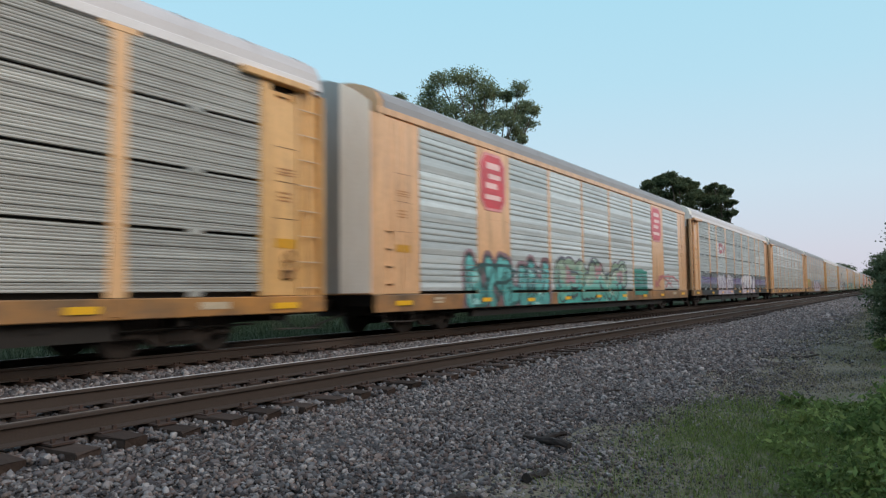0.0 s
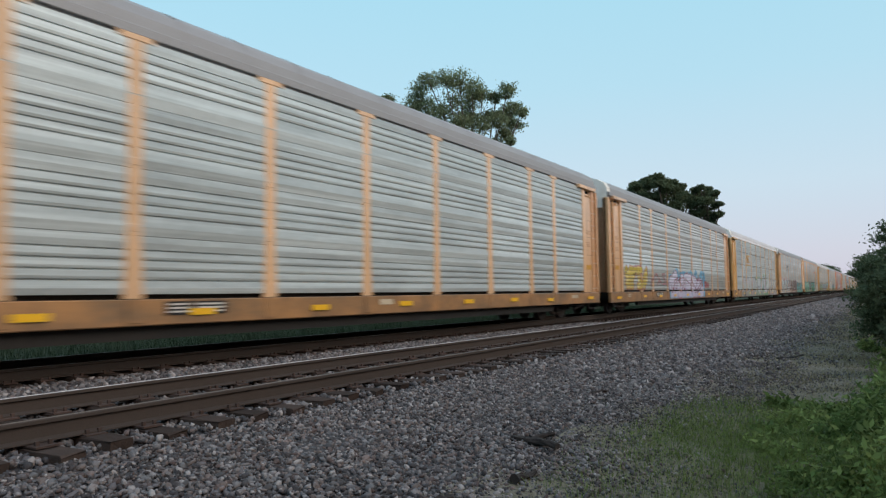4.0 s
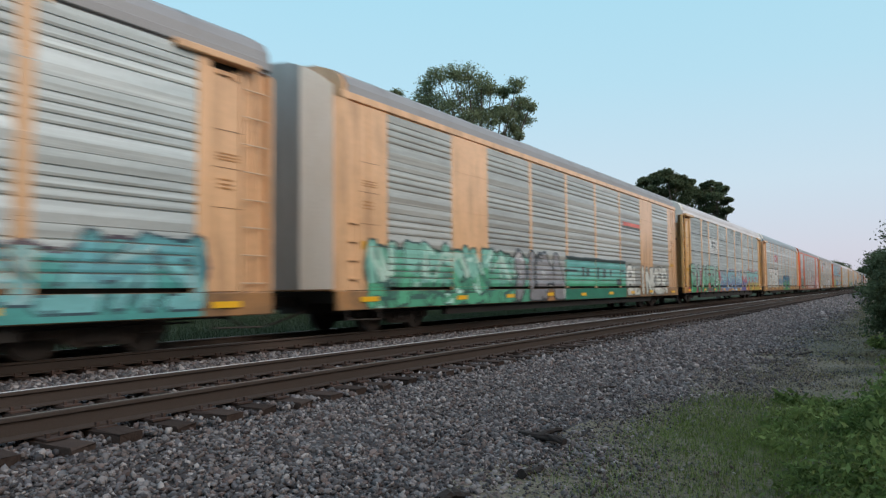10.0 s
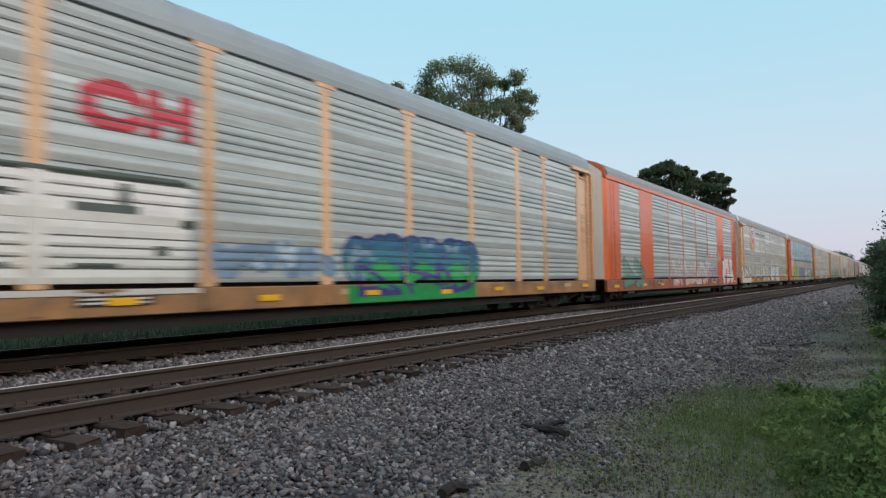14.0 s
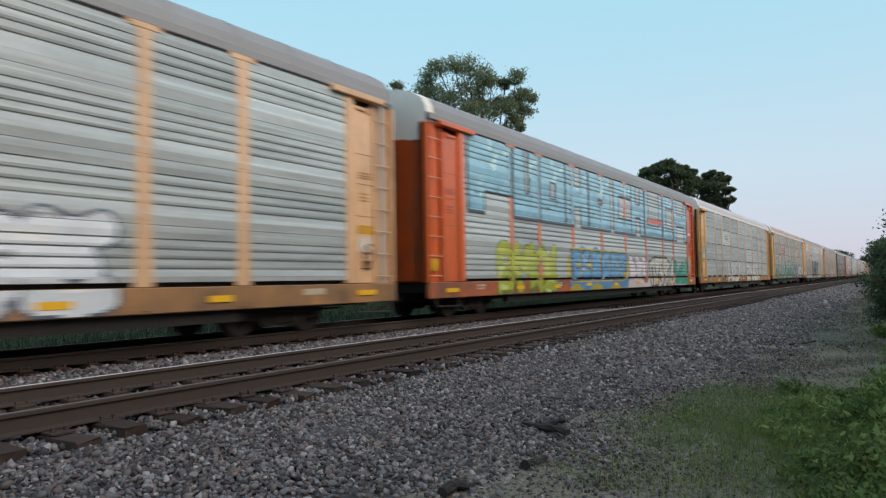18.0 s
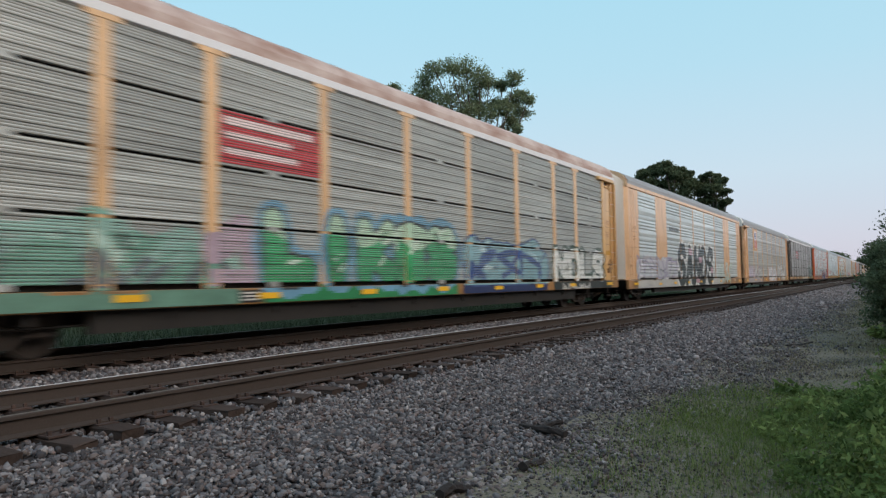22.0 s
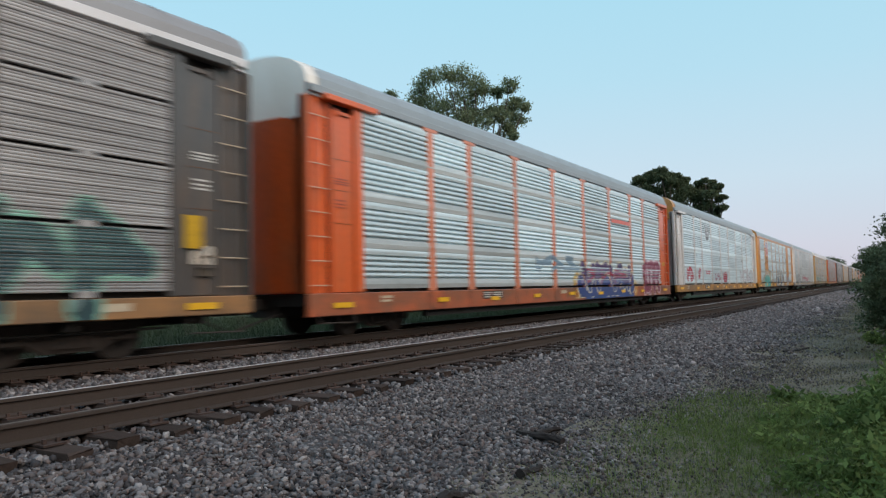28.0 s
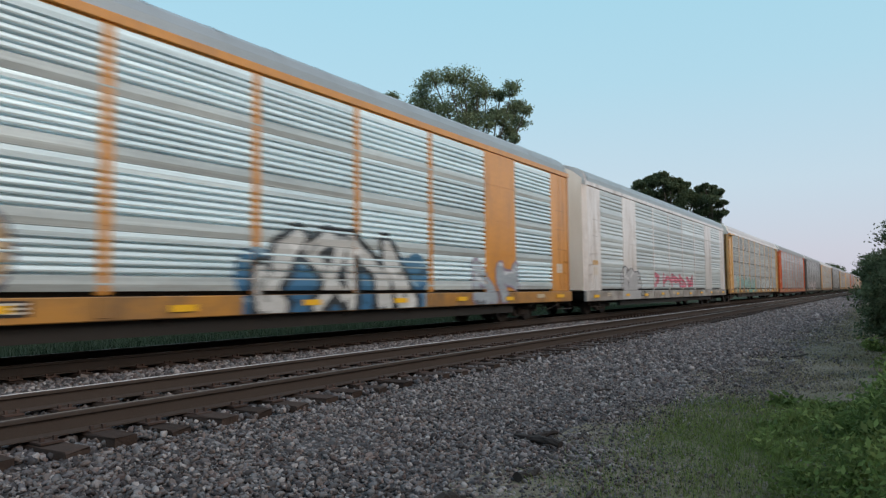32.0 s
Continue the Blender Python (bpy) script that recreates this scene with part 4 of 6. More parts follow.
TRAIN = [
    # number, kind, frame paint, panels, roof, extras, label
    (-1, "tier", YELLOW, GALV_WARM, ROOF_LIGHT, {}, "yellow auto-rack with grey tiered side panels and pale roof"),
    (0, "plate", TAN, GALV_LIGHT, ROOF_GREY, dict(leaf=DOOR_WHITE), "tan auto-rack with red signs and turquoise graffiti"),
    (1, "tier", TAN, GALV, ROOF_LIGHT, {}, "tan auto-rack with purple and black painted band and white graffiti"),
    (2, "rib", TAN, GALV, ROOF_GREY, {}, "plain tan auto-rack with ribbed grey sides, no graffiti"),
    (3, "rib", TAN, GALV_WARM, ROOF_GREY, dict(tiers={1: GALV_LIGHT}), "tan auto-rack with dull sides, yellow and lilac bubble graffiti"),
    (4, "tier", YELLOW, GALV, ROOF_LIGHT, {}, "yellow auto-rack with tiered panels, overpainted sill and pale graffiti"),
    (5, "rib", TAN, GALV, ROOF_GREY, dict(flat=GALV_LIGHT), "tan auto-rack with a long row of white and maroon graffiti"),
    (6, "plate", TAN, GALV_WARM, ROOF_GREY, dict(leaf=DOOR_WHITE), "tan auto-rack with plain plates and green graffiti along the sill"),
    (7, "tier", YELLOW, GALV, ROOF_LIGHT, {}, "yellow auto-rack with green and red lettered graffiti"),
    (8, "rib", TAN, GALV, ROOF_BLUE, {}, "tan auto-rack with white block graffiti and a green one"),
    (9, "plate", RED, GALV, ROOF_GREY, dict(leaf=DOOR_WHITE), "red-orange auto-rack with white and red graffiti"),
    (10, "rib", TAN, GALV, ROOF_GREY, dict(flat=GALV_LIGHT, leaf=DOOR_GREY, door=DOOR_GREY), "tan auto-rack with a blue and red shield and white graffiti"),
    (11, "rib", RED, GALV, ROOF_GREY, {}, "red-orange auto-rack covered with huge light-blue block graffiti"),
    (12, "tier", YELLOW, GALV, ROOF_LIGHT, {}, "yellow auto-rack with a white sign and white graffiti"),
    (13, "tier", YELLOW, GALV_WARM, ROOF_RUST, {}, "yellow auto-rack with rust-stained roof, red sign and green graffiti"),
    (14, "plate", TAN, GALV_LIGHT, ROOF_GREY, dict(leaf=DOOR_WHITE), "tan auto-rack with large black and white graffiti"),
    (15, "rib", TAN, GALV_WARM, ROOF_GREY, {}, "tan auto-rack with a shield emblem and faded white graffiti"),
    (16, "tier", BROWN, GALV_DARK, ROOF_GREY, dict(sill=TAN), "dark brown auto-rack with dirty grey panels and tan sill"),
    (17, "rib", RED, GALV_WHITE, ROOF_BLUE, dict(flat=GALV_LIGHT), "red-orange auto-rack with bright ribbed sides and purple graffiti"),
    (18, "rib", WHITE, GALV_WHITE, ROOF_BLUE, dict(sill=AMBER, hood=AMBER), "white auto-rack on an amber sill with small red tags"),
    (19, "plate", AMBER, GALV_WHITE, ROOF_BLUE, dict(flat=GALV, leaf=DOOR_WHITE), "amber auto-rack with shield emblem, turquoise and black graffiti"),
    (20, "plate", WHITE, GALV_LIGHT, ROOF_BLUE, dict(leaf=DOOR_WHITE), "white auto-rack with plain plates and a small red tag"),
    (21, "tier", YELLOW, GALV_WARM, ROOF_LIGHT, {}, "yellow auto-rack with tiered panels and teal graffiti"),
    # far back, darker steel and brown paint stand in for grazing-angle dimness
    (22, "rib", RED, GALV_DARK, ROOF_GREY, {}, "red auto-rack with ribbed sides darkened for distance, far back"),
    (23, "rib", BROWN, GALV_DARK, ROOF_GREY, {}, "dark brown auto-rack with ribbed sides darkened for distance, far back"),
    (24, "tier", TAN, GALV_WARM, ROOF_LIGHT, {}, "tan auto-rack with dull tiered panels, far back"),
    (25, "rib", BROWN, GALV_DARK, ROOF_GREY, {}, "dark brown auto-rack with grey ribbed sides, far back"),
    (26, "tier", YELLOW, GALV_DARK, ROOF_GREY, {}, "yellow auto-rack with tiered panels, far back"),
    (27, "plate", TAN, GALV_DARK, ROOF_GREY, dict(leaf=DOOR_WHITE), "tan auto-rack with plain plates, far back"),
    (28, "rib", RED, GALV_DARK, ROOF_GREY, {}, "red auto-rack with grey roof, far back"),
    (29, "tier", TAN, GALV_DARK, ROOF_GREY, {}, "tan auto-rack with tiered panels darkened for distance, far back"),
    (30, "rib", TAN, GALV_WARM, ROOF_GREY, {}, "tan auto-rack with grey roof, far back"),
    (31, "tier", TAN, GALV_DARK, ROOF_GREY, {}, "tan auto-rack at the far end of the train"),
]
CAR, KIND = {}, {}
for k, kind, paint, panel, roof, extra, label in TRAIN:
    CAR[k] = rail_car(k, kind, paint, panel, roof, label, **extra)
    KIND[k] = kind
    if k < 24:
        fittings(CAR[k], kind, LOW.get(k, SILL0[kind]), k + 40, paint, k in (-1, 4, 10, 13, 16))


def tag(k, label, *pieces):
    g = SLACK.get(k, 0.0)
    for p in pieces:
        if not p.get("fixed"):
            p["u"] = (p["u"][0] - g, p["u"][1] - g)
    graffiti(CAR[k], KIND[k], LOW.get(k, SILL0[KIND[k]]), pieces, label)


# car 0
for u0, u1 in ((4.64, 6.1), (20.75, 22.3)):
    s = sign(CAR[0], "sign", u0, u1, 3.3, 4.96, (228, 150, 150), "red sign with a pale edge and plain bars", x=HALF + 0.03, cut=0.28)
    part("sign_field", poly_plate([(u0 + 0.33, 3.38), (u1 - 0.33, 3.38), (u1 - 0.08, 3.63), (u1 - 0.08, 4.63), (u1 - 0.33, 4.88), (u0 + 0.33, 4.88), (u0 + 0.08, 4.63), (u0 + 0.08, 3.63)], HALF + 0.03, HALF + 0.036), spray(214, 62, 72), s)
    bars(s, "lettering", [(u0 + 0.35, u1 - 0.35, 4.5, 4.68), (u0 + 0.45, u1 - 0.3, 4.22, 4.36), (u0 + 0.3, u1 - 0.5, 3.94, 4.1), (u0 + 0.25, u1 - 0.3, 3.62, 3.76)], (236, 190, 188), x=HALF + 0.037)
tag(0, "turquoise graffiti letters with dark outlines",
    dict(word="*****", u=(3.7, 8.9), z=(0.56, 1.95), fill=[(96, 176, 174), (112, 200, 200)], line=(58, 74, 78), r=0.19, o=0.08, glow=(150, 120, 128), seed=3),
    dict(word="*******", u=(3.8, 8.8), z=(0.7, 1.8), fill=[(58, 90, 92)], r=0.05, seed=8),
    dict(cloud=[(86, 186, 178), (132, 176, 160), (150, 176, 156)], u=(9.4, 17.0), z=(0.55, 2.25), r=0.62, line=(84, 72, 88), seed=5),
    dict(word="****", u=(9.8, 16.6), z=(0.7, 2.05), fill=[(112, 190, 178), (160, 184, 164)], line=(52, 60, 66), r=0.24, o=0.1, seed=11),
    dict(word="*", u=(10.4, 11.2), z=(1.25, 1.9), fill=[(184, 138, 146)], r=0.1, seed=15), dict(word="*", u=(13.2, 13.9), z=(1.4, 2.05), fill=[(184, 138, 146)], r=0.1, seed=4), dict(word="*", u=(15.6, 16.3), z=(1.3, 1.8), fill=[(184, 138, 146)], r=0.09, seed=8),
    dict(band=[(60, 150, 138)], u=(17.85, 19.75), z=(0.8, 1.92), rough=0.3, seed=4),
    dict(word="**", u=(17.95, 19.6), z=(1.05, 1.75), fill=[(42, 112, 108)], r=0.07, seed=2),
    dict(word="***", u=(20.95, 25.2), z=(1.1, 1.75), fill=[(196, 122, 122)], r=0.06, o=0, seed=6))
# car 1
tag(1, "black and purple painted band with white graffiti letters",
    dict(band=[(48, 48, 52)], u=(1.62, 25.6), z=(0.545, 0.955)),
    dict(band=[(46, 48, 50), (52, 46, 66), (140, 122, 168), (106, 82, 152), (92, 64, 140), (66, 62, 66), (70, 76, 74)], u=(1.62, 25.6), z=(1.06, 2.02), rough=0.12, seed=2),
    dict(band=[(188, 178, 196)], u=(6.1, 11.0), z=(0.6, 0.95), rough=0.1),
    dict(cloud=[(200, 190, 208), (214, 210, 220)], u=(5.9, 11.1), z=(0.96, 2.03), r=0.32, seed=5),
    dict(word="*****", u=(6.0, 11.0), z=(0.7, 2.0), fill=[(160, 144, 176)], r=0.05, seed=5),
    dict(word="*****", u=(14.1, 19.6), z=(0.62, 2.0), fill=[(206, 198, 216), (218, 216, 224)], line=(120, 104, 144), r=0.2, o=0.04, seed=8),
    *field((214, 216, 216), [], WHITE_S), dict(word="2", u=(6.75, 7.75), z=(3.32, 3.98), fill=[(206, 74, 92)], r=0.12),
    dict(word="V", u=(7.8, 8.7), z=(3.32, 3.98), fill=[(206, 74, 92)], r=0.11))
# car 3
tag(3, "yellow tag and a lilac bubble-letter piece",
    dict(word="****", u=(1.65, 5.1), z=(1.08, 2.15), fill=[(206, 178, 66), (220, 196, 84)], line=(176, 92, 84), r=0.17, o=0.05, seed=9),
    dict(word="***", u=(5.6, 8.9), z=(1.2, 1.9), fill=[(168, 104, 108)], r=0.04, seed=4),
    dict(cloud=[(112, 176, 214)], u=(9.0, 18.1), z=(0.56, 2.3), r=0.55, seed=3),
    *[dict(cloud=[(190, 186, 212), (202, 198, 220), (208, 206, 226)], u=(a, a + 1.95), z=(0.6, 2.12 - 0.12 * (i % 2)), r=0.5, line=(156, 92, 116), seed=3 + i, o=0.05) for i, a in enumerate((9.2, 10.85, 12.5, 14.15, 15.75))],
    dict(word="*****", u=(9.6, 17.4), z=(0.85, 1.75), fill=[(150, 74, 98)], r=0.035, seed=6),
    dict(band=[(176, 84, 84)], u=(18.0, 19.3), z=(1.15, 1.55), rough=0.3))
# car 4
bars(CAR[4], "emblem", [(6.9, 8.4, 3.82, 3.94), (6.75, 7.05, 3.3, 3.9), (7.15, 7.6, 3.55, 3.68), (7.2, 7.45, 3.3, 3.75), (7.7, 8.3, 3.3, 3.42), (7.9, 8.1, 3.42, 3.8), (6.75, 8.5, 3.06, 3.16)], (222, 164, 46), "faded yellow emblem of plain bars", x=HALF + 0.012)
tag(4, "pale graffiti letters with green edges",
    dict(band=[(150, 148, 146), (166, 166, 166)], u=(3.2, 20.4), z=(0.545, 0.955), rough=0.6, seed=3),
    dict(band=[(176, 168, 172)], u=(20.4, 25.2), z=(0.545, 0.955), rough=0.6, seed=4),
    *[dict(cloud=[c], u=(a, a + 0.9), z=(0.5, 0.9), r=0.18, seed=int(a)) for a, c in ((4.4, (70, 66, 64)), (6.6, (150, 176, 150)), (8.3, (186, 150, 160)), (12.0, (186, 182, 180)), (17.6, (120, 160, 120)), (19.2, (160, 110, 70)))],
    dict(word="*******", u=(4.4, 10.6), z=(0.95, 2.0), fill=[(170, 186, 178), (176, 170, 188)], r=0.05, seed=14),
    dict(word="****", u=(4.6, 10.4), z=(1.1, 1.9), fill=[(174, 182, 186), (186, 176, 190)], r=0.08, seed=3),
    dict(word="*****", u=(10.9, 18.2), z=(0.6, 2.0), fill=[(176, 184, 196), (196, 200, 208)], line=(78, 84, 96), r=0.22, o=0.07, glow=(136, 190, 140), g=0.1, seed=7),
    dict(word="*", u=(16.0, 17.8), z=(0.6, 2.25), fill=[(190, 190, 208)], line=(78, 92, 100), r=0.3, o=0.1, glow=(128, 196, 120), g=0.14, seed=9),
    dict(word="A*V", u=(20.2, 25.3), z=(0.58, 2.02), fill=[(196, 190, 178), (206, 200, 190)], line=(96, 84, 108), r=0.22, o=0.08, drop=0.15, seed=4))
# car 5
bars(CAR[5], "emblem", [(7.05, 8.0, 3.78, 3.84), (7.1, 8.1, 3.68, 3.74), (7.15, 7.9, 3.55, 3.62), (7.05, 7.6, 3.42, 3.48), (8.35, 8.5, 3.3, 3.9), (8.5, 8.7, 3.4, 3.85), (8.75, 9.05, 3.66, 3.85), (8.85, 9.15, 3.32, 3.5), (7.3, 9.1, 3.2, 3.25)], (44, 50, 56), "black emblem of slanted bars", x=HALF + 0.012)
tag(5, "long row of white, pink and maroon graffiti",
    dict(band=[(182, 184, 186)], u=(0.7, 9.6), z=(0.545, 0.955), rough=0.2),
    dict(cloud=[(190, 206, 208), (196, 196, 202), (214, 160, 164)], u=(1.6, 9.5), z=(0.98, 2.5), r=0.6, seed=8),
    dict(word="******", u=(1.6, 9.4), z=(0.62, 2.3), fill=[(210, 212, 216), (196, 214, 220)], line=(82, 84, 100), r=0.22, o=0.07, seed=12),
    dict(word="*********", u=(1.6, 9.2), z=(0.7, 2.2), fill=[(72, 76, 96), (92, 96, 118)], r=0.05, seed=17),
    *[dict(cloud=[(206, 150, 156)], u=(c, c + 0.7), z=(z, z + 0.4), r=0.2, seed=int(c)) for c, z in ((2.2, 2.1), (4.6, 2.0), (6.9, 2.1), (8.2, 1.4))],
    dict(cloud=[(150, 170, 130), (176, 192, 156)], u=(9.4, 18.0), z=(0.55, 2.35), r=0.6, seed=2),
    dict(band=[(92, 56, 66), (148, 120, 80)], u=(9.6, 18.0), z=(0.545, 0.955), rough=0.5, seed=5),
    dict(word="DA**B*R", u=(9.5, 18.0), z=(0.75, 2.2), fill=[(150, 110, 118), (116, 70, 86), (130, 80, 94)], line=(214, 206, 206), r=0.15, o=0.09, seed=6),
    dict(word="*******", u=(9.6, 17.8), z=(0.85, 2.0), fill=[(60, 46, 58)], r=0.05, seed=11),
    dict(cloud=[(84, 168, 166), (110, 184, 190)], u=(18.2, 25.7), z=(0.55, 1.95), r=0.5, line=(96, 90, 104), seed=4),
    dict(word="********", u=(18.3, 25.5), z=(0.7, 1.85), fill=[(128, 200, 206), (106, 178, 190)], line=(60, 88, 100), r=0.12, o=0.05, seed=9))
# car 6
bars(CAR[6], "emblem", [(18.35, 20.7, 3.66, 3.82)], (226, 92, 62), "red stripe over a thin black one", x=HALF + 0.012)
bars(CAR[6], "emblem", [(18.3, 20.7, 3.56, 3.6)], (52, 50, 50), x=HALF + 0.012)
tag(6, "mint green graffiti, a framed green block and white letters",
    dict(cloud=[(90, 172, 140), (112, 190, 166)], u=(1.0, 10.4), z=(0.55, 2.1), r=0.5, line=(70, 92, 90), seed=6),
    dict(word="*********", u=(1.2, 10.3), z=(0.6, 2.1), fill=[(96, 182, 146), (140, 204, 190)], line=(62, 88, 84), r=0.14, o=0.06, seed=21),
    dict(word="**********", u=(1.2, 9.0), z=(0.75, 1.95), fill=[(70, 110, 104), (176, 206, 196)], r=0.05, seed=13),
    dict(word="*#**", u=(8.3, 12.2), z=(0.62, 2.1), fill=[(150, 150, 156), (160, 160, 166)], line=(52, 54, 60), r=0.2, o=0.1, seed=5),
    dict(band=[(44, 134, 110)], u=(12.1, 18.8), z=(0.545, 0.955)),
    dict(band=[(84, 178, 138), (86, 182, 146), (104, 188, 172), (108, 190, 180), (112, 190, 184), (112, 190, 186), (112, 190, 188), (54, 70, 72)], u=(12.2, 18.8), z=(1.04, 2.12), rough=0.08),
    *[dict(band=[(52, 66, 66)], u=(u0, u1), z=(z0, z1)) for u0, u1, z0, z1 in ((12.1, 13.3, 1.56, 1.64), (13.75, 14.0, 1.42, 1.75), (14.2, 14.5, 1.42, 1.72), (15.3, 15.55, 1.35, 1.76),
                                                                               (16.0, 16.3, 1.36, 1.74), (16.8, 17.0, 1.45, 1.74), (17.6, 18.2, 1.06, 1.34), (18.1, 18.6, 1.62, 1.7))],
    dict(word="BLINKER", u=(18.95, 25.3), z=(0.66, 1.92), fill=[(200, 204, 198), (212, 214, 208)], line=(104, 108, 104), r=0.14, o=0.06, seed=5))
# car 7
tag(7, "green graffiti word BIAFRA on red, then blue and yellow pieces",
    *field((226, 230, 230), [(7.2, 7.7, 3.5, 3.62), (7.2, 7.3, 3.5, 3.85), (7.2, 7.7, 3.75, 3.85), (7.85, 8.25, 3.5, 3.6), (7.85, 8.25, 3.72, 3.85), (8.4, 8.5, 3.5, 3.85), (8.6, 8.7, 3.5, 3.85), (7.5, 8.4, 3.32, 3.36)], (84, 88, 90)),
    dict(band=[(206, 66, 92)], u=(1.0, 9.9), z=(0.545, 0.955), rough=0.4),
    dict(cloud=[(214, 62, 92), (206, 74, 100)], u=(1.5, 9.9), z=(0.98, 2.1), r=0.45, seed=7),
    dict(word="BIAFRA", u=(1.7, 9.6), z=(0.6, 2.28), fill=[(60, 168, 110), (84, 184, 134), (140, 206, 176), (156, 210, 190)], line=(40, 48, 50), r=0.22, o=0.06, drop=-0.2, seed=1),
    dict(band=[(96, 92, 92)], u=(5.6, 7.6), z=(0.72, 0.88), rough=0.2),
    dict(cloud=[(196, 150, 66), (104, 150, 196), (96, 176, 196)], u=(9.9, 18.3), z=(0.55, 1.9), r=0.45, seed=4),
    dict(word="*****", u=(10.2, 18.0), z=(0.65, 2.15), fill=[(96, 140, 190), (128, 190, 206)], line=(150, 110, 150), r=0.2, o=0.08, seed=14),
    dict(band=[(186, 166, 52)], u=(19.6, 25.7), z=(0.6, 0.955), rough=0.1),
    dict(band=[(96, 84, 158)], u=(17.6, 19.8), z=(0.6, 0.955), rough=0.4),
    dict(band=[(190, 172, 60), (184, 176, 90)], u=(19.4, 25.6), z=(1.04, 1.45), rough=0.2),
    dict(word="**", u=(17.8, 20.4), z=(1.0, 1.75), fill=[(96, 84, 158), (190, 44, 70)], r=0.26, seed=3),
    dict(cloud=[(112, 198, 200), (124, 206, 208)], u=(19.9, 25.7), z=(1.3, 2.32), r=0.42, line=(186, 44, 70), o=0.08, seed=5),
    *[dict(word="*", u=(c, c + 0.9), z=(1.15, 1.75), fill=[(190, 44, 70)], r=0.07, seed=int(c)) for c in (20.9, 22.0, 23.6, 24.7)],
    dict(band=[(70, 160, 156)], u=(21.2, 21.6), z=(0.7, 0.9)), dict(band=[(206, 60, 80)], u=(20.2, 20.7), z=(0.6, 0.955)), dict(band=[(206, 60, 80)], u=(22.9, 23.2), z=(0.6, 0.955)))
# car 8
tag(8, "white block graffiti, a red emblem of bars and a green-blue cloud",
    dict(word="C", u=(7.15, 8.15), z=(3.3, 4.05), fill=[(206, 62, 78)], r=0.12),
    dict(band=[(206, 62, 78)], u=(8.2, 8.45), z=(3.3, 4.05)), dict(band=[(206, 62, 78)], u=(8.45, 8.8), z=(3.55, 3.8)), dict(band=[(206, 62, 78)], u=(8.8, 9.05), z=(3.3, 4.05)),
    dict(band=[(196, 196, 194)], u=(2.2, 9.2), z=(0.86, 0.955), rough=0.3),
    dict(band=[(206, 210, 206), (214, 216, 214), (220, 220, 220), (78, 88, 80)], u=(3.0, 9.0), z=(1.05, 2.68), rough=0.1, seed=2),
    dict(band=[(216, 218, 216), (220, 220, 220)], u=(3.0, 9.0), z=(1.7, 2.6)),
    *[dict(band=[(84, 92, 86)], u=(u0, u1), z=(z0, z1)) for u0, u1, z0, z1 in ((4.1, 4.6, 1.75, 2.0), (4.9, 5.1, 1.1, 2.5), (6.0, 6.25, 2.2, 2.3), (7.05, 8.1, 2.08, 2.2), (7.75, 7.95, 2.2, 2.55), (8.35, 8.6, 1.45, 1.62),
                                                                              (7.05, 7.75, 1.24, 1.34), (8.85, 9.1, 1.9, 2.05), (5.5, 6.2, 1.24, 1.34), (3.4, 3.6, 1.3, 2.3))],
    dict(word="**", u=(9.4, 12.6), z=(1.1, 1.8), fill=[(128, 156, 186)], r=0.2, seed=4),
    dict(band=[(40, 160, 84)], u=(12.9, 18.2), z=(0.545, 0.955), rough=0.2),
    dict(cloud=[(50, 176, 92), (56, 124, 150), (60, 110, 150)], u=(12.8, 18.3), z=(0.98, 2.1), r=0.5, line=(70, 70, 140), seed=3),
    dict(word="***", u=(13.2, 18.0), z=(0.7, 1.5), fill=[(74, 66, 140)], r=0.06, seed=3))
# car 9
tag(9, "teal tag, a row of white graffiti and red-edged white letters",
    dict(word="**", u=(2.0, 4.9), z=(0.62, 1.9), fill=[(120, 156, 140)], line=(80, 116, 104), r=0.18, seed=2),
    dict(word="*******", u=(9.8, 18.6), z=(0.62, 2.05), fill=[(206, 186, 186), (214, 206, 206)], line=(150, 100, 110), r=0.14, o=0.03, seed=3),
    dict(word="**", u=(18.7, 20.9), z=(0.62, 1.7), fill=[(190, 150, 190)], r=0.16, seed=5),
    dict(band=[(206, 176, 168)], u=(17.6, 21.6), z=(2.05, 2.5), rough=0.8, seed=5),
    dict(word="***", u=(22.2, 25.8), z=(0.58, 2.35), fill=[(226, 214, 220), (230, 222, 226)], line=(204, 44, 72), r=0.3, o=0.1, seed=4))
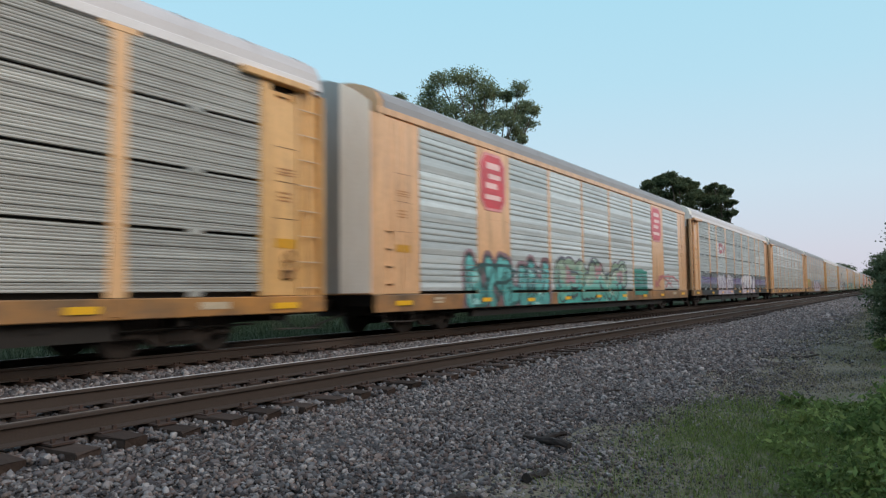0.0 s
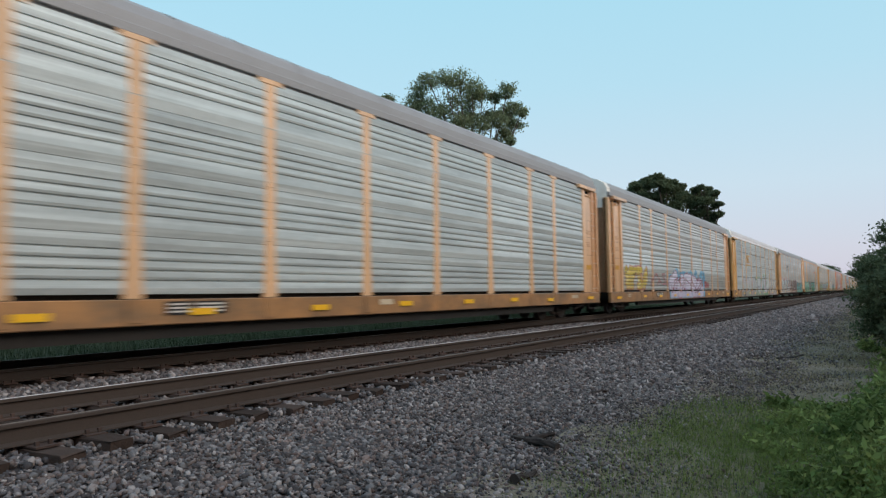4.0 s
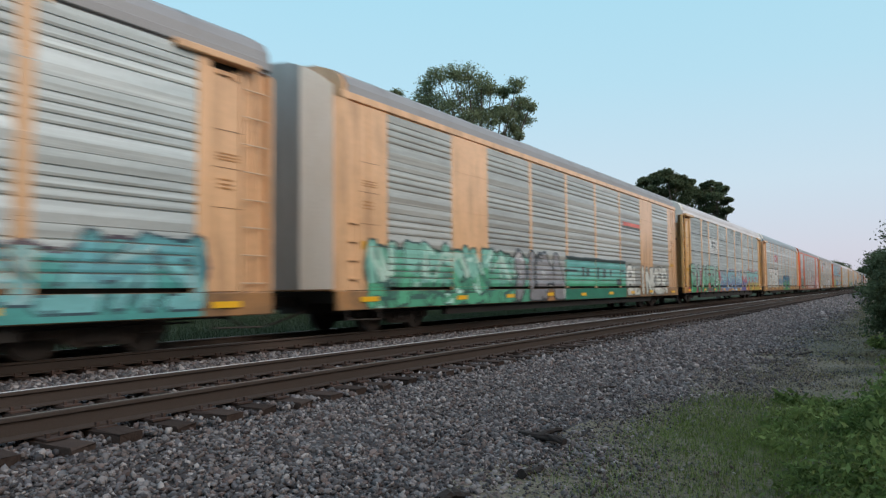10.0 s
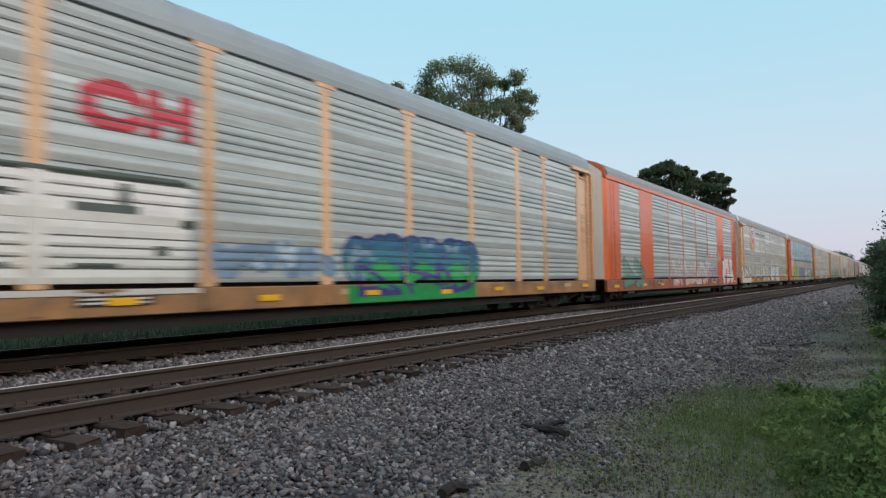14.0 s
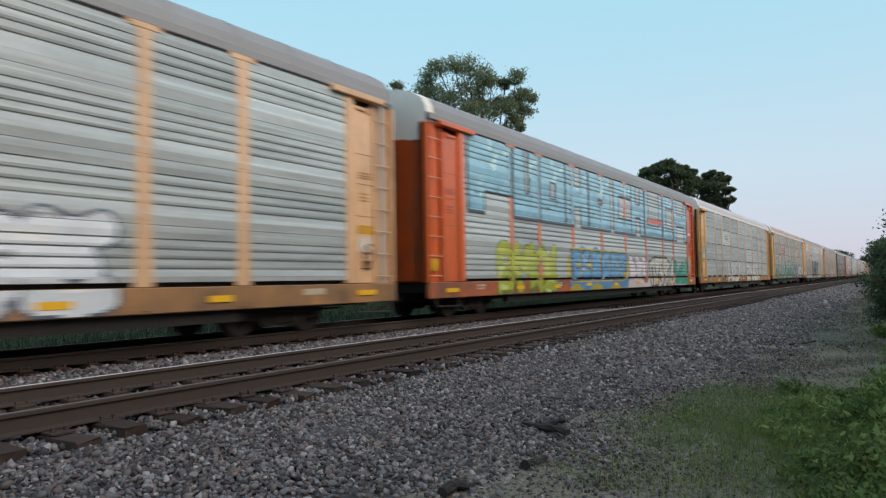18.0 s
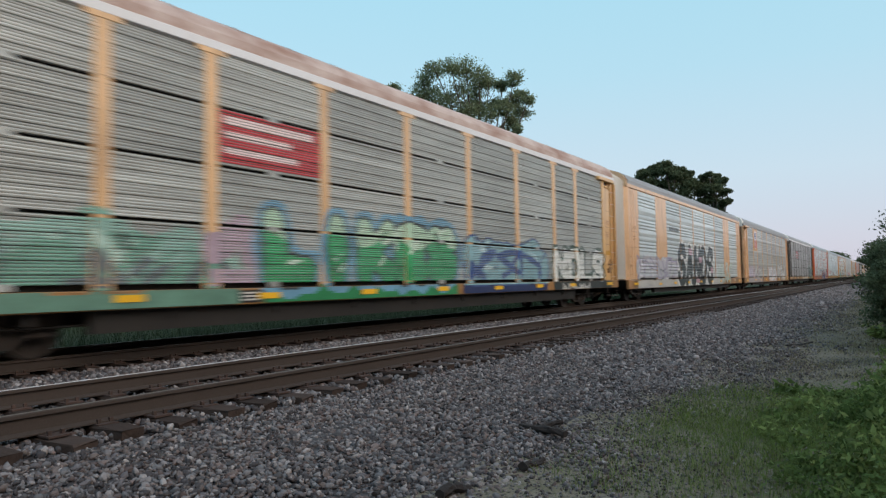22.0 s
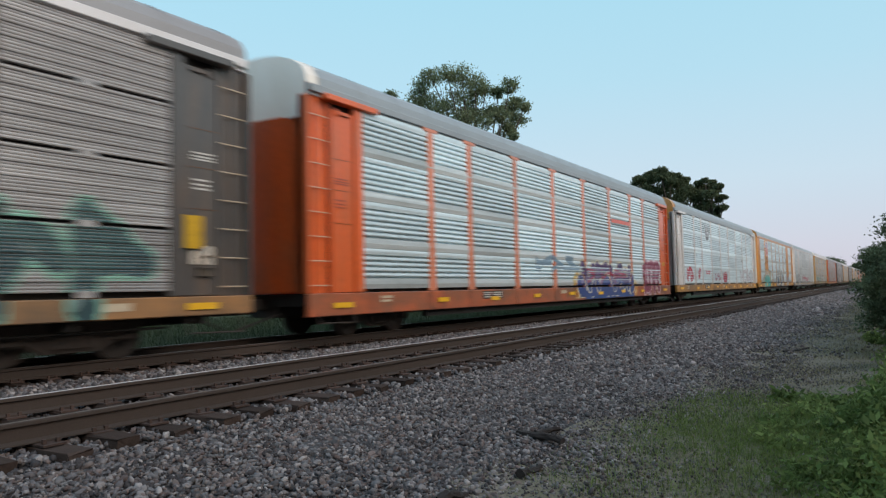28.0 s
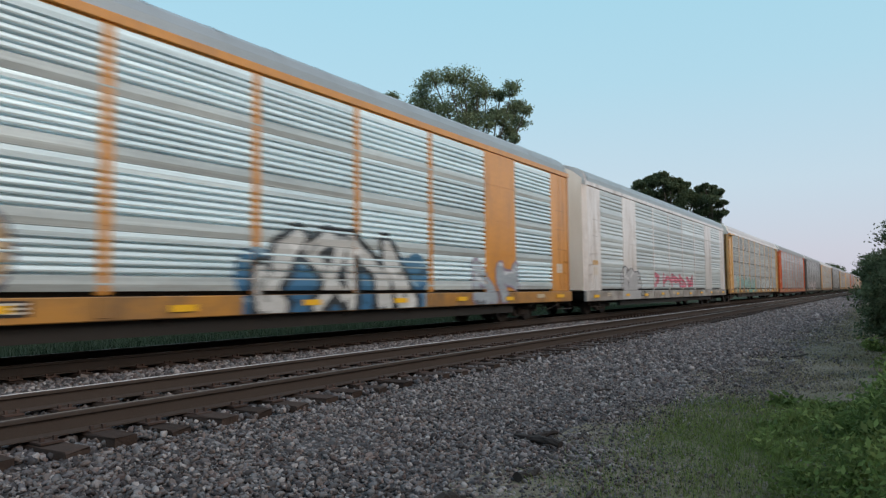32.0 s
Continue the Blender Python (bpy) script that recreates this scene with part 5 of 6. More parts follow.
# car 10
shield(CAR[10], 4.9, 6.25, 3.42, 4.98, HALF + 0.03)
sign(CAR[10], "side_plate", 4.4, 6.3, 3.2, 5.03, (214, 158, 92), "tan plate behind the shield", x=HALF + 0.022)
bars(CAR[10], "lettering", [(7.2 + i * 0.42, 7.52 + i * 0.42, 4.5, 4.7) for i in range(5)] + [(9.4 + i * 0.38, 9.68 + i * 0.38, 4.5, 4.7) for i in range(6)], (112, 112, 112), x=HALF + 0.012)
tag(10, "white painted-over patch and white graffiti letters",
    dict(band=[(206, 204, 204)], u=(0.6, 4.45), z=(0.545, 0.955), rough=0.1),
    dict(cloud=[(214, 212, 210), (216, 218, 214)], u=(0.5, 4.4), z=(0.98, 1.86), r=0.3, line=(120, 120, 122), o=0.05, seed=2),
    dict(word="****", u=(0.8, 4.2), z=(1.1, 1.8), fill=[(132, 130, 132)], r=0.05, seed=6),
    dict(cloud=[(206, 204, 202)], u=(4.4, 5.1), z=(1.2, 1.75), r=0.26, line=(84, 84, 84), seed=2),
    dict(word="MIK", u=(10.5, 13.7), z=(0.6, 2.1), fill=[(206, 206, 204)], line=(104, 102, 104), r=0.22, o=0.07, seed=2),
    dict(word="*", u=(13.7, 14.7), z=(1.1, 1.8), fill=[(200, 196, 190)], line=(90, 88, 88), r=0.15, seed=7),
    dict(word="SPUE", u=(15.0, 20.4), z=(0.6, 2.02), fill=[(206, 214, 222), (214, 222, 230)], line=(96, 108, 124), r=0.25, o=0.06, seed=3))
# car 11
tag(11, "huge light-blue block graffiti over blue, yellow and white pieces",
    *[dict(word=w, u=(u0 - 0.12, u1 + 0.12), z=(2.93, 5.02), fill=[(150, 202, 226), (158, 208, 230)], line=(58, 62, 70), r=r, o=0.08, square=True, drop=-0.1, seed=4)
      for w, u0, u1, r in (("4", 1.95, 4.45, 0.42), ("3", 4.65, 6.45, 0.36), ("0", 6.55, 8.52, 0.36), ("1", 8.68, 10.73, 0.33), ("0", 10.9, 13.2, 0.46), ("2", 13.66, 15.85, 0.27), ("1", 15.96, 17.72, 0.26),
                           ("3", 17.9, 20.68, 0.24), ("2", 20.9, 22.67, 0.24), ("1", 22.92, 25.5, 0.26))],
    dict(word="B*K*", u=(3.5, 7.7), z=(0.57, 2.1), fill=[(176, 190, 66), (196, 206, 84)], line=(120, 132, 70), r=0.2, o=0.04, seed=3),
    dict(band=[(196, 176, 60), (90, 150, 206)], u=(8.8, 15.2), z=(0.545, 0.955), rough=0.5),
    dict(cloud=[(206, 186, 66), (92, 140, 190)], u=(8.6, 15.4), z=(0.98, 2.25), r=0.5, seed=4),
    dict(word="######", u=(8.9, 15.1), z=(0.95, 2.0), fill=[(98, 168, 220), (110, 176, 224)], line=(52, 84, 140), r=0.2, o=0.05, square=True, glow=(214, 196, 70), g=0.05, seed=6),
    dict(band=[(206, 196, 200)], u=(15.2, 25.0), z=(0.545, 0.955), rough=0.9, seed=7),
    dict(word="***", u=(15.5, 18.2), z=(0.95, 1.95), fill=[(222, 216, 228)], line=(150, 110, 140), r=0.24, o=0.04, seed=2),
    dict(word="*****", u=(18.4, 22.6), z=(0.62, 1.9), fill=[(206, 206, 196)], line=(62, 62, 62), r=0.14, o=0.1, seed=8),
    dict(cloud=[(60, 162, 138), (72, 172, 150)], u=(22.6, 25.7), z=(0.6, 2.0), r=0.45, seed=8))
bars(CAR[11], "emblem", [(18.3, 20.6, 3.55, 3.75)], (222, 96, 70), "red stripe over a thin dark one", x=HALF + 0.012)
bars(CAR[11], "lettering", [(25.9, 26.35, 3.3, 3.42)], (226, 220, 214), x=HALF - 0.02)
bars(CAR[11], "lettering", [(25.85, 26.4, 2.62, 2.82), (25.95, 26.3, 4.3, 4.42)], (150, 92, 76), x=HALF - 0.024)
tag(11, "faded white scrawl on the corner", dict(cloud=[(216, 170, 150)], u=(25.5, 26.6), z=(1.45, 2.1), r=0.26, seed=3), dict(word="****", u=(25.4, 26.7), z=(1.15, 2.1), fill=[(220, 184, 166)], r=0.06, seed=4))
# car 12
tag(12, "pale blue painted patch on the corner", dict(band=[(176, 196, 194), (186, 204, 200), (170, 192, 196)], u=(0.78, 1.5), z=(1.95, 2.72), rough=0.5, seed=3))
tag(12, "white graffiti letters, one edged in dull red",
    *field((222, 228, 226), [(7.3, 8.3, 3.5, 3.6), (7.35, 8.25, 3.68, 3.76), (7.6, 8.3, 3.36, 3.4)], (96, 104, 104)),
    dict(word="*SE*", u=(7.7, 12.4), z=(0.6, 2.05), fill=[(206, 206, 206), (216, 218, 218)], line=(96, 100, 100), r=0.22, o=0.06, lean=0.3, seed=2),
    dict(cloud=[(190, 178, 186)], u=(14.9, 20.8), z=(0.98, 2.1), r=0.3, line=(160, 70, 92), o=0.05, seed=6),
    dict(word="E*BER", u=(15.0, 20.8), z=(0.62, 2.0), fill=[(208, 206, 208), (216, 216, 218)], line=(92, 90, 94), r=0.19, o=0.07, seed=5))
# car 13
tag(13, "mint, green, blue and white graffiti in a row",
    *field((196, 66, 72), [(6.7, 8.9, 3.84, 3.97), (6.7, 8.3, 3.58, 3.71), (6.7, 8.5, 3.32, 3.45)], (226, 206, 206)),
    dict(band=[(108, 150, 132)], u=(1.8, 7.0), z=(0.545, 0.955), rough=0.3),
    dict(cloud=[(116, 166, 148), (132, 180, 166)], u=(1.7, 7.0), z=(0.96, 2.25), r=0.42, seed=9),
    dict(word="*****", u=(1.9, 6.9), z=(1.0, 2.0), fill=[(104, 116, 122), (150, 190, 180)], r=0.08, seed=9),
    dict(cloud=[(190, 168, 184)], u=(6.2, 7.6), z=(1.0, 2.3), r=0.3, seed=3),
    dict(band=[(52, 140, 88)], u=(7.6, 14.3), z=(0.545, 0.955), rough=0.2),
    dict(word="LIKES", u=(7.6, 14.3), z=(1.0, 2.4), fill=[(54, 160, 100), (66, 170, 110), (176, 206, 180)], line=(70, 80, 84), r=0.27, o=0.07, glow=(120, 170, 200), g=0.14, seed=4),
    dict(band=[(52, 62, 104)], u=(14.6, 20.0), z=(0.545, 0.955), rough=0.4),
    dict(cloud=[(140, 182, 192), (150, 190, 200)], u=(14.5, 20.3), z=(0.9, 2.35), r=0.62, line=(74, 96, 146), o=0.06, seed=6),
    dict(word="***", u=(15.0, 19.6), z=(1.05, 1.95), fill=[(64, 86, 146)], r=0.1, seed=6),
    dict(word="*OLS", u=(20.6, 25.5), z=(0.75, 2.15), fill=[(224, 226, 222)], line=(44, 78, 62), r=0.2, o=0.1, seed=7),
    dict(band=[(54, 58, 58)], u=(20.6, 26.3), z=(0.545, 0.955), rough=0.1),
    dict(word="*****", u=(21.3, 23.9), z=(0.62, 0.9), fill=[(190, 190, 186)], r=0.04, seed=3))
# car 14
bars(CAR[14], "lettering", [(6.9 + i * 0.4, 7.2 + i * 0.4, 3.5, 3.7) for i in range(5)], (96, 98, 98), x=HALF + 0.012)
tag(14, "lilac scrawl and large black letters edged in white",
    dict(band=[(176, 176, 176), (186, 186, 182)], u=(1.2, 20.0), z=(0.545, 0.955), rough=0.2),
    dict(cloud=[(180, 182, 188), (186, 184, 192)], u=(1.1, 9.4), z=(0.98, 2.15), r=0.5, seed=3),
    dict(word="********", u=(1.2, 9.2), z=(1.0, 2.1), fill=[(170, 164, 190)], r=0.05, seed=5),
    dict(word="SANDS", u=(8.2, 17.0), z=(0.5, 2.95), fill=[(58, 64, 66), (46, 50, 54)], line=(222, 222, 220), r=0.32, o=0.12, lean=0.3, seed=6),
    *[dict(cloud=[(206, 164, 178)], u=(c, c + 0.8), z=(z, z + 0.35), r=0.2, seed=int(c)) for c, z in ((10.9, 2.3), (13.3, 1.9), (16.4, 1.3), (12.4, 0.7))],
    dict(word="****", u=(18.7, 23.4), z=(0.6, 2.05), fill=[(176, 190, 182), (186, 200, 194)], r=0.14, seed=4))
# car 15
shield(CAR[15], 4.85, 6.15, 3.35, 4.92, HALF + 0.03)
sign(CAR[15], "side_plate", 4.4, 6.3, 3.2, 5.03, (214, 158, 92), "tan plate behind the shield", x=HALF + 0.022)
tag(15, "faded white and lilac graffiti in four patches",
    dict(band=[(176, 168, 172)], u=(1.4, 8.6), z=(0.545, 0.955), rough=0.4),
    dict(cloud=[(196, 186, 204), (190, 184, 200)], u=(1.7, 5.0), z=(0.98, 2.0), r=0.4, seed=3),
    dict(cloud=[(184, 188, 186), (190, 192, 188)], u=(4.6, 8.8), z=(0.98, 2.05), r=0.4, seed=4),
    dict(word="*******", u=(1.8, 8.6), z=(1.05, 1.95), fill=[(168, 162, 176)], r=0.05, seed=5),
    dict(cloud=[(206, 204, 214)], u=(12.5, 17.7), z=(0.6, 1.95), r=0.4, seed=8),
    dict(word="*****", u=(12.6, 17.6), z=(0.7, 1.9), fill=[(216, 216, 222)], line=(160, 156, 170), r=0.16, o=0.04, seed=9),
    dict(word="****", u=(19.2, 24.1), z=(0.65, 2.15), fill=[(206, 208, 210)], line=(120, 120, 124), r=0.2, o=0.06, seed=10))
# car 16
tag(16, "faint white scrawl and dark green graffiti letters",
    *field((196, 70, 78), [(6.8, 8.7, 3.6, 3.72), (6.8, 8.2, 3.35, 3.47)], (222, 206, 206)),
    dict(word="******", u=(13.2, 18.6), z=(1.1, 2.6), fill=[(150, 146, 146)], r=0.05, lean=0.4, seed=4),
    dict(word="*****", u=(1.7, 8.0), z=(1.1, 2.0), fill=[(146, 142, 142)], r=0.06, seed=6),
    dict(band=[(196, 190, 176)], u=(13.0, 19.6), z=(0.6, 0.95), rough=0.9, seed=3),
    dict(word="R**", u=(21.3, 25.2), z=(0.62, 2.35), fill=[(52, 84, 90), (62, 96, 98)], line=(136, 190, 172), r=0.2, o=0.07, seed=5))
sign(CAR[11], "reflector_plate", 0.1, 0.42, 1.25, 1.55, (224, 170, 30), "yellow reflector plate on the ladder", x=HALF + 0.0)
sign(CAR[16], "placard", 25.75, 26.1, 1.75, 2.3, (214, 170, 30), "yellow notice board", x=HALF + 0.04)
# car 17
bars(CAR[17], "emblem", [(18.2, 20.6, 3.66, 3.82)], (222, 92, 62), "red stripe over a thin black one", x=HALF + 0.012)
bars(CAR[17], "emblem", [(18.2, 20.6, 3.56, 3.6)], (52, 50, 50), x=HALF + 0.012)
tag(17, "purple and blue winged graffiti edged in cream, and a maroon tag",
    dict(word="***", u=(10.6, 14.4), z=(1.5, 2.1), fill=[(130, 158, 180)], r=0.08, seed=4),
    dict(cloud=[(206, 140, 60), (214, 184, 110)], u=(13.7, 21.4), z=(0.55, 1.6), r=0.4, seed=6),
    dict(band=[(52, 84, 146)], u=(14.9, 20.9), z=(0.545, 0.955), rough=0.2),
    dict(cloud=[(58, 80, 146), (64, 72, 136), (92, 66, 120)], u=(14.2, 20.9), z=(0.6, 2.0), r=0.42, line=(206, 200, 178), o=0.08, seed=7),
    dict(word="V*VW", u=(14.6, 20.6), z=(0.8, 1.95), fill=[(62, 90, 156), (84, 60, 112), (86, 62, 112)], line=(206, 200, 178), r=0.2, o=0.06, seed=9),
    dict(word="***", u=(15.2, 20.0), z=(1.1, 1.7), fill=[(160, 44, 80)], r=0.06, seed=5),
    dict(word="****", u=(22.4, 25.4), z=(0.6, 2.15), fill=[(134, 44, 78), (146, 52, 86)], line=(214, 190, 200), r=0.17, o=0.06, seed=8))
# car 18
tag(18, "small red tags and a dark round emblem",
    dict(word="**", u=(2.3, 4.0), z=(1.15, 2.05), fill=[(196, 50, 72)], r=0.15, seed=4),
    dict(word="*", u=(5.2, 5.9), z=(1.3, 2.0), fill=[(196, 50, 72)], r=0.15, seed=6),
    dict(word="***", u=(7.4, 8.8), z=(1.6, 1.85), fill=[(204, 80, 98)], r=0.05, seed=2),
    dict(word="***", u=(10.0, 11.9), z=(1.2, 1.7), fill=[(176, 90, 120)], r=0.05, seed=3),
    dict(cloud=[(190, 50, 72)], u=(12.8, 14.2), z=(1.06, 1.85), r=0.38, seed=3),
    dict(word="*O*O", u=(19.6, 25.2), z=(1.08, 2.05), fill=[(200, 200, 208)], line=(168, 164, 176), r=0.1, o=0.04, seed=4),
    dict(cloud=[(96, 96, 100)], u=(7.55, 8.5), z=(3.75, 4.75), r=0.44, line=(176, 176, 180), o=0.05, seed=5),
    dict(word="**", u=(7.75, 8.4), z=(3.95, 4.6), fill=[(190, 192, 196)], r=0.07, seed=5))
# car 19
shield(CAR[19], 4.8, 6.15, 3.52, 5.0, HALF + 0.03)
lettering(CAR[19], "BUILDING", 5.35, 3.18, 0.36, (112, 80, 40), HALF + 0.024)
lettering(CAR[19], "AMERICA", 5.35, 2.82, 0.36, (112, 80, 40), HALF + 0.024)
tag(19, "turquoise blob with a cream edge and a black and white piece",
    dict(cloud=[(206, 180, 140)], u=(2.9, 7.8), z=(0.56, 2.35), r=0.6, line=(70, 60, 84), seed=4),
    dict(cloud=[(84, 178, 178), (94, 190, 190)], u=(3.5, 7.3), z=(0.58, 2.0), r=0.55, seed=4),
    dict(word="***", u=(4.2, 6.5), z=(1.7, 2.15), fill=[(206, 190, 180)], r=0.07, seed=3),
    dict(cloud=[(60, 110, 150), (70, 120, 156)], u=(11.6, 17.8), z=(0.55, 1.95), r=0.5, seed=5),
    dict(word="****", u=(12.1, 17.2), z=(0.6, 2.2), fill=[(190, 192, 192)], line=(52, 54, 58), r=0.14, o=0.16, seed=6),
    dict(word="**", u=(20.0, 22.8), z=(0.62, 1.85), fill=[(170, 180, 190)], line=(150, 130, 150), r=0.2, seed=3))
# cars 20 to 23
tag(20, "thin grey arc and a red tag",
    dict(word="*****", u=(9.2, 17.3), z=(1.1, 1.85), fill=[(214, 84, 110)], r=0.12, seed=5),
    dict(cloud=[(176, 176, 180)], u=(4.0, 7.0), z=(0.56, 2.1), r=0.6, line=(96, 96, 100), o=0.05, seed=6))
tag(21, "teal and white graffiti letters", dict(word="*****", u=(3.0, 12.0), z=(0.7, 2.0), fill=[(120, 176, 166)], line=(70, 100, 96), r=0.2, seed=5),
    dict(word="****", u=(14.0, 22.0), z=(0.7, 1.9), fill=[(190, 196, 196)], line=(96, 100, 100), r=0.2, seed=7))
tag(23, "pale graffiti letters", dict(word="******", u=(4.0, 16.0), z=(0.7, 2.0), fill=[(206, 190, 190)], line=(120, 70, 70), r=0.2, seed=5))
# ---- ground ----
def ground_z(x, y=0.0):
    """Height of the ground across the line."""
    xs = [-400, -60, -20, -15.5, -13.9, -12.9, -5.35, -3.7, -2.7, -1.2, 400]
    zs = [-0.6, -0.6, -0.5, -0.48, -0.34, -0.29, -0.275, -0.50, -0.61, -0.68, -0.75]
    return float(np.interp(x, xs, zs))


def ground_build():
    bm = bmesh.new()
    xs = [-2500, -400, -120, -60, -35, -20, -17, -15.5] + [-14.6 + 0.35 * i for i in range(46)] + [2.2, 3, 5, 9, 20, 60, 400, 2500]
    ys = [-300, -80, -20, -5] + [0.5 * i for i in range(81)] + [42, 45, 50, 57, 66, 78, 95, 120, 160, 220, 320, 500, 1000, 4000]
    grid = []
    for y in ys:
        row = []
        for x in xs:
            z = ground_z(x, y)
            if x > -4.5:
                z += 0.05 * noise.noise((x * 0.9, y * 0.7, 3.0)) + 0.02 * noise.noise((x * 3, y * 3, 1.0))
            row.append(bm.verts.new((x, y, z)))
        grid.append(row)
    for j in range(len(ys) - 1):
        for i in range(len(xs) - 1):
            f = bm.faces.new((grid[j][i], grid[j][i + 1], grid[j + 1][i + 1], grid[j + 1][i]))
            xm = (xs[i] + xs[i + 1]) / 2
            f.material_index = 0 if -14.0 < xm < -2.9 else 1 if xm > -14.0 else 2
            f.smooth = True
    return bm


ground = new("ground", mesh_of("ground", ground_build(), BED, EARTH, TURF))
tagged(ground, "grey ballast shoulder running into earth and thin grass", "ground", kind="structure")

# ---- tracks ----
def rail_profile(x, head_mat):
    r = [(-0.076, -0.18), (-0.076, -0.168), (-0.012, -0.15), (-0.009, -0.045), (-0.037, -0.035), (-0.037, -0.008), (-0.028, 0.0),
         (0.028, 0.0), (0.037, -0.008), (0.037, -0.035), (0.009, -0.045), (0.012, -0.15), (0.076, -0.168), (0.076, -0.18)]
    return [(x + a, z) for a, z in r]


TRACKS = ((-6.70, "near"), (XC, "far"))
for xc, which in TRACKS:
    track = thing("track", "railway track of rusty steel rails on wooden ties" if which == "near" else
                  "railway track under the train, rusty rails on wooden ties", "railway track", "parallel tracks", "structure", (xc, 0, 0))
    for s in (-1, 1):
        bm = bmesh.new()
        sweep(bm, rail_profile(s * 0.755, 0), -60, 700, mats=[0] * 6 + [1] + [0] * 6)
        bright = RAILHEAD if which == "near" and s < 0 else RAILHEAD_DULL
        part("rail", bm, [RAIL, bright], track, "rail with a worn head, sky sheen in its pale colour" if bright is RAILHEAD else "rail with a dull rusty head")
    rnd = random.Random(5)
    tie = boxes(((-1.3, -0.115, -0.36), (1.3, 0.115, -0.195)), bevel=0.012)
    bmesh.ops.subdivide_edges(tie, edges=[e for e in tie.edges if abs(e.verts[0].co.x - e.verts[1].co.x) > 1], cuts=6)
    for v in tie.verts:
        v.co += Vector((rnd.uniform(-.02, .02), rnd.uniform(-.012, .012), rnd.uniform(-.012, .008)))
    tie_me = mesh_of("tie", tie, TIE)
    plate_me = mesh_of("tie_plate", boxes(((-0.18, -0.095, -0.195), (0.18, 0.095, -0.178)), ((-0.13, -0.07, -0.18), (-0.10, -0.04, -0.14)),
                                          ((0.10, -0.07, -0.18), (0.13, -0.04, -0.14)), ((0.10, 0.04, -0.18), (0.13, 0.07, -0.14)),
                                          ((-0.13, 0.04, -0.18), (-0.10, 0.07, -0.14))), PLATE)
    count = 110 if which == "near" else 40
    step = 0.5
    for i in range(count):
        t = part("tie", tie_me, None, track)
        t.location = (rnd.uniform(-0.05, 0.05), 0.6 + i * step + rnd.uniform(-0.03, 0.03), rnd.uniform(-0.015, 0.005))
        t.rotation_euler = (0, 0, rnd.uniform(-0.02, 0.02) + (math.pi if rnd.random() < 0.5 else 0))
        if i < 70:
            for s in (-1, 1):
                p = part("tie_plate", plate_me, None, t)
                p.location = (s * 0.755 * (1 if abs(t.rotation_euler.z) < 1 else -1), 0, 0)
    bm = bmesh.new()
    for i in list(range(count, 420)) + list(range(-40, 0)):
        y = 0.6 + i * step
        box(bm, (-1.3, y - 0.115, -0.36), (1.3, y + 0.115, -0.195))
    tagged(part("far_ties", bm, TIE, track), kind="stuff")


# the stones that lie nearest to the path, one by one
CUBE = np.array([(x, y, z) for x in (-1, 1) for y in (-1, 1) for z in (-1, 1)], float) / math.sqrt(3)
PEBBLE = np.concatenate([CUBE, np.array([(-1, 0, 0), (1, 0, 0), (0, -1, 0), (0, 1, 0), (0, 0, -1), (0, 0, 1)], float)])
QUADS = np.array([(0, 1, 3, 2), (4, 6, 7, 5), (0, 4, 5, 1), (2, 3, 7, 6), (0, 2, 6, 4), (1, 5, 7, 3)])
FACETS = np.array([(q[i], q[(i + 1) % 4], 8 + k) for k, q in enumerate(QUADS) for i in range(4)])
stone_meshes = []
rnd = random.Random(17)
for i in range(10):
    bm = bmesh.new()
    sc = [rnd.uniform(0.42, 0.66), rnd.uniform(0.34, 0.55), rnd.uniform(0.26, 0.44)]
    vs = [bm.verts.new([c * k + rnd.uniform(-0.07, 0.07) for c, k in zip(p, sc)]) for p in PEBBLE]
    for f in FACETS:
        bm.faces.new([vs[j] for j in f])
    bmesh.ops.recalc_face_normals(bm, faces=bm.faces[:])
    stone_meshes.append(mesh_of("stone", bm, STONE_ONE))
for i in range(290):
    x, y = rnd.uniform(-4.9, -2.75), rnd.uniform(2.4, 6.5)
    s = rnd.uniform(0.045, 0.075)
    o = part("stone", rnd.choice(stone_meshes), None, ground)
    o.location = (x, y, ground_z(x) + 0.022)
    o.rotation_euler = (rnd.uniform(-0.5, 0.5), rnd.uniform(-0.5, 0.5), rnd.uniform(0, 6))
    o.scale = (s, s, s)
# ---- ballast stones ----

def soup(name, verts, quads, mat):
    """A mesh from many loose faces of equal corner count."""
    me = bpy.data.meshes.new(name)
    n, k = quads.shape
    me.vertices.add(len(verts))
    me.vertices.foreach_set("co", verts.astype(np.float32).ravel())
    me.loops.add(n * k)
    me.loops.foreach_set("vertex_index", quads.astype(np.int32).ravel())
    me.polygons.add(n)
    me.polygons.foreach_set("loop_start", np.arange(0, n * k, k, dtype=np.int32))
    me.update(calc_edges=True)
    me.materials.append(mat)
    return me


def turns(rng, n, tilt=1.0):
    """n random rotation matrices; with a small tilt they turn mostly about the vertical."""
    q = rng.normal(size=(n, 4)) * np.array([1, tilt, tilt, 1])
    q /= np.linalg.norm(q, axis=1)[:, None]
    w, x, y, z = q.T
    return np.stack([1 - 2 * (y * y + z * z), 2 * (x * y - z * w), 2 * (x * z + y * w), 2 * (x * y + z * w), 1 - 2 * (x * x + z * z), 2 * (y * z - x * w),
                     2 * (x * z - y * w), 2 * (y * z + x * w), 1 - 2 * (x * x + y * y)], axis=1).reshape(n, 3, 3)


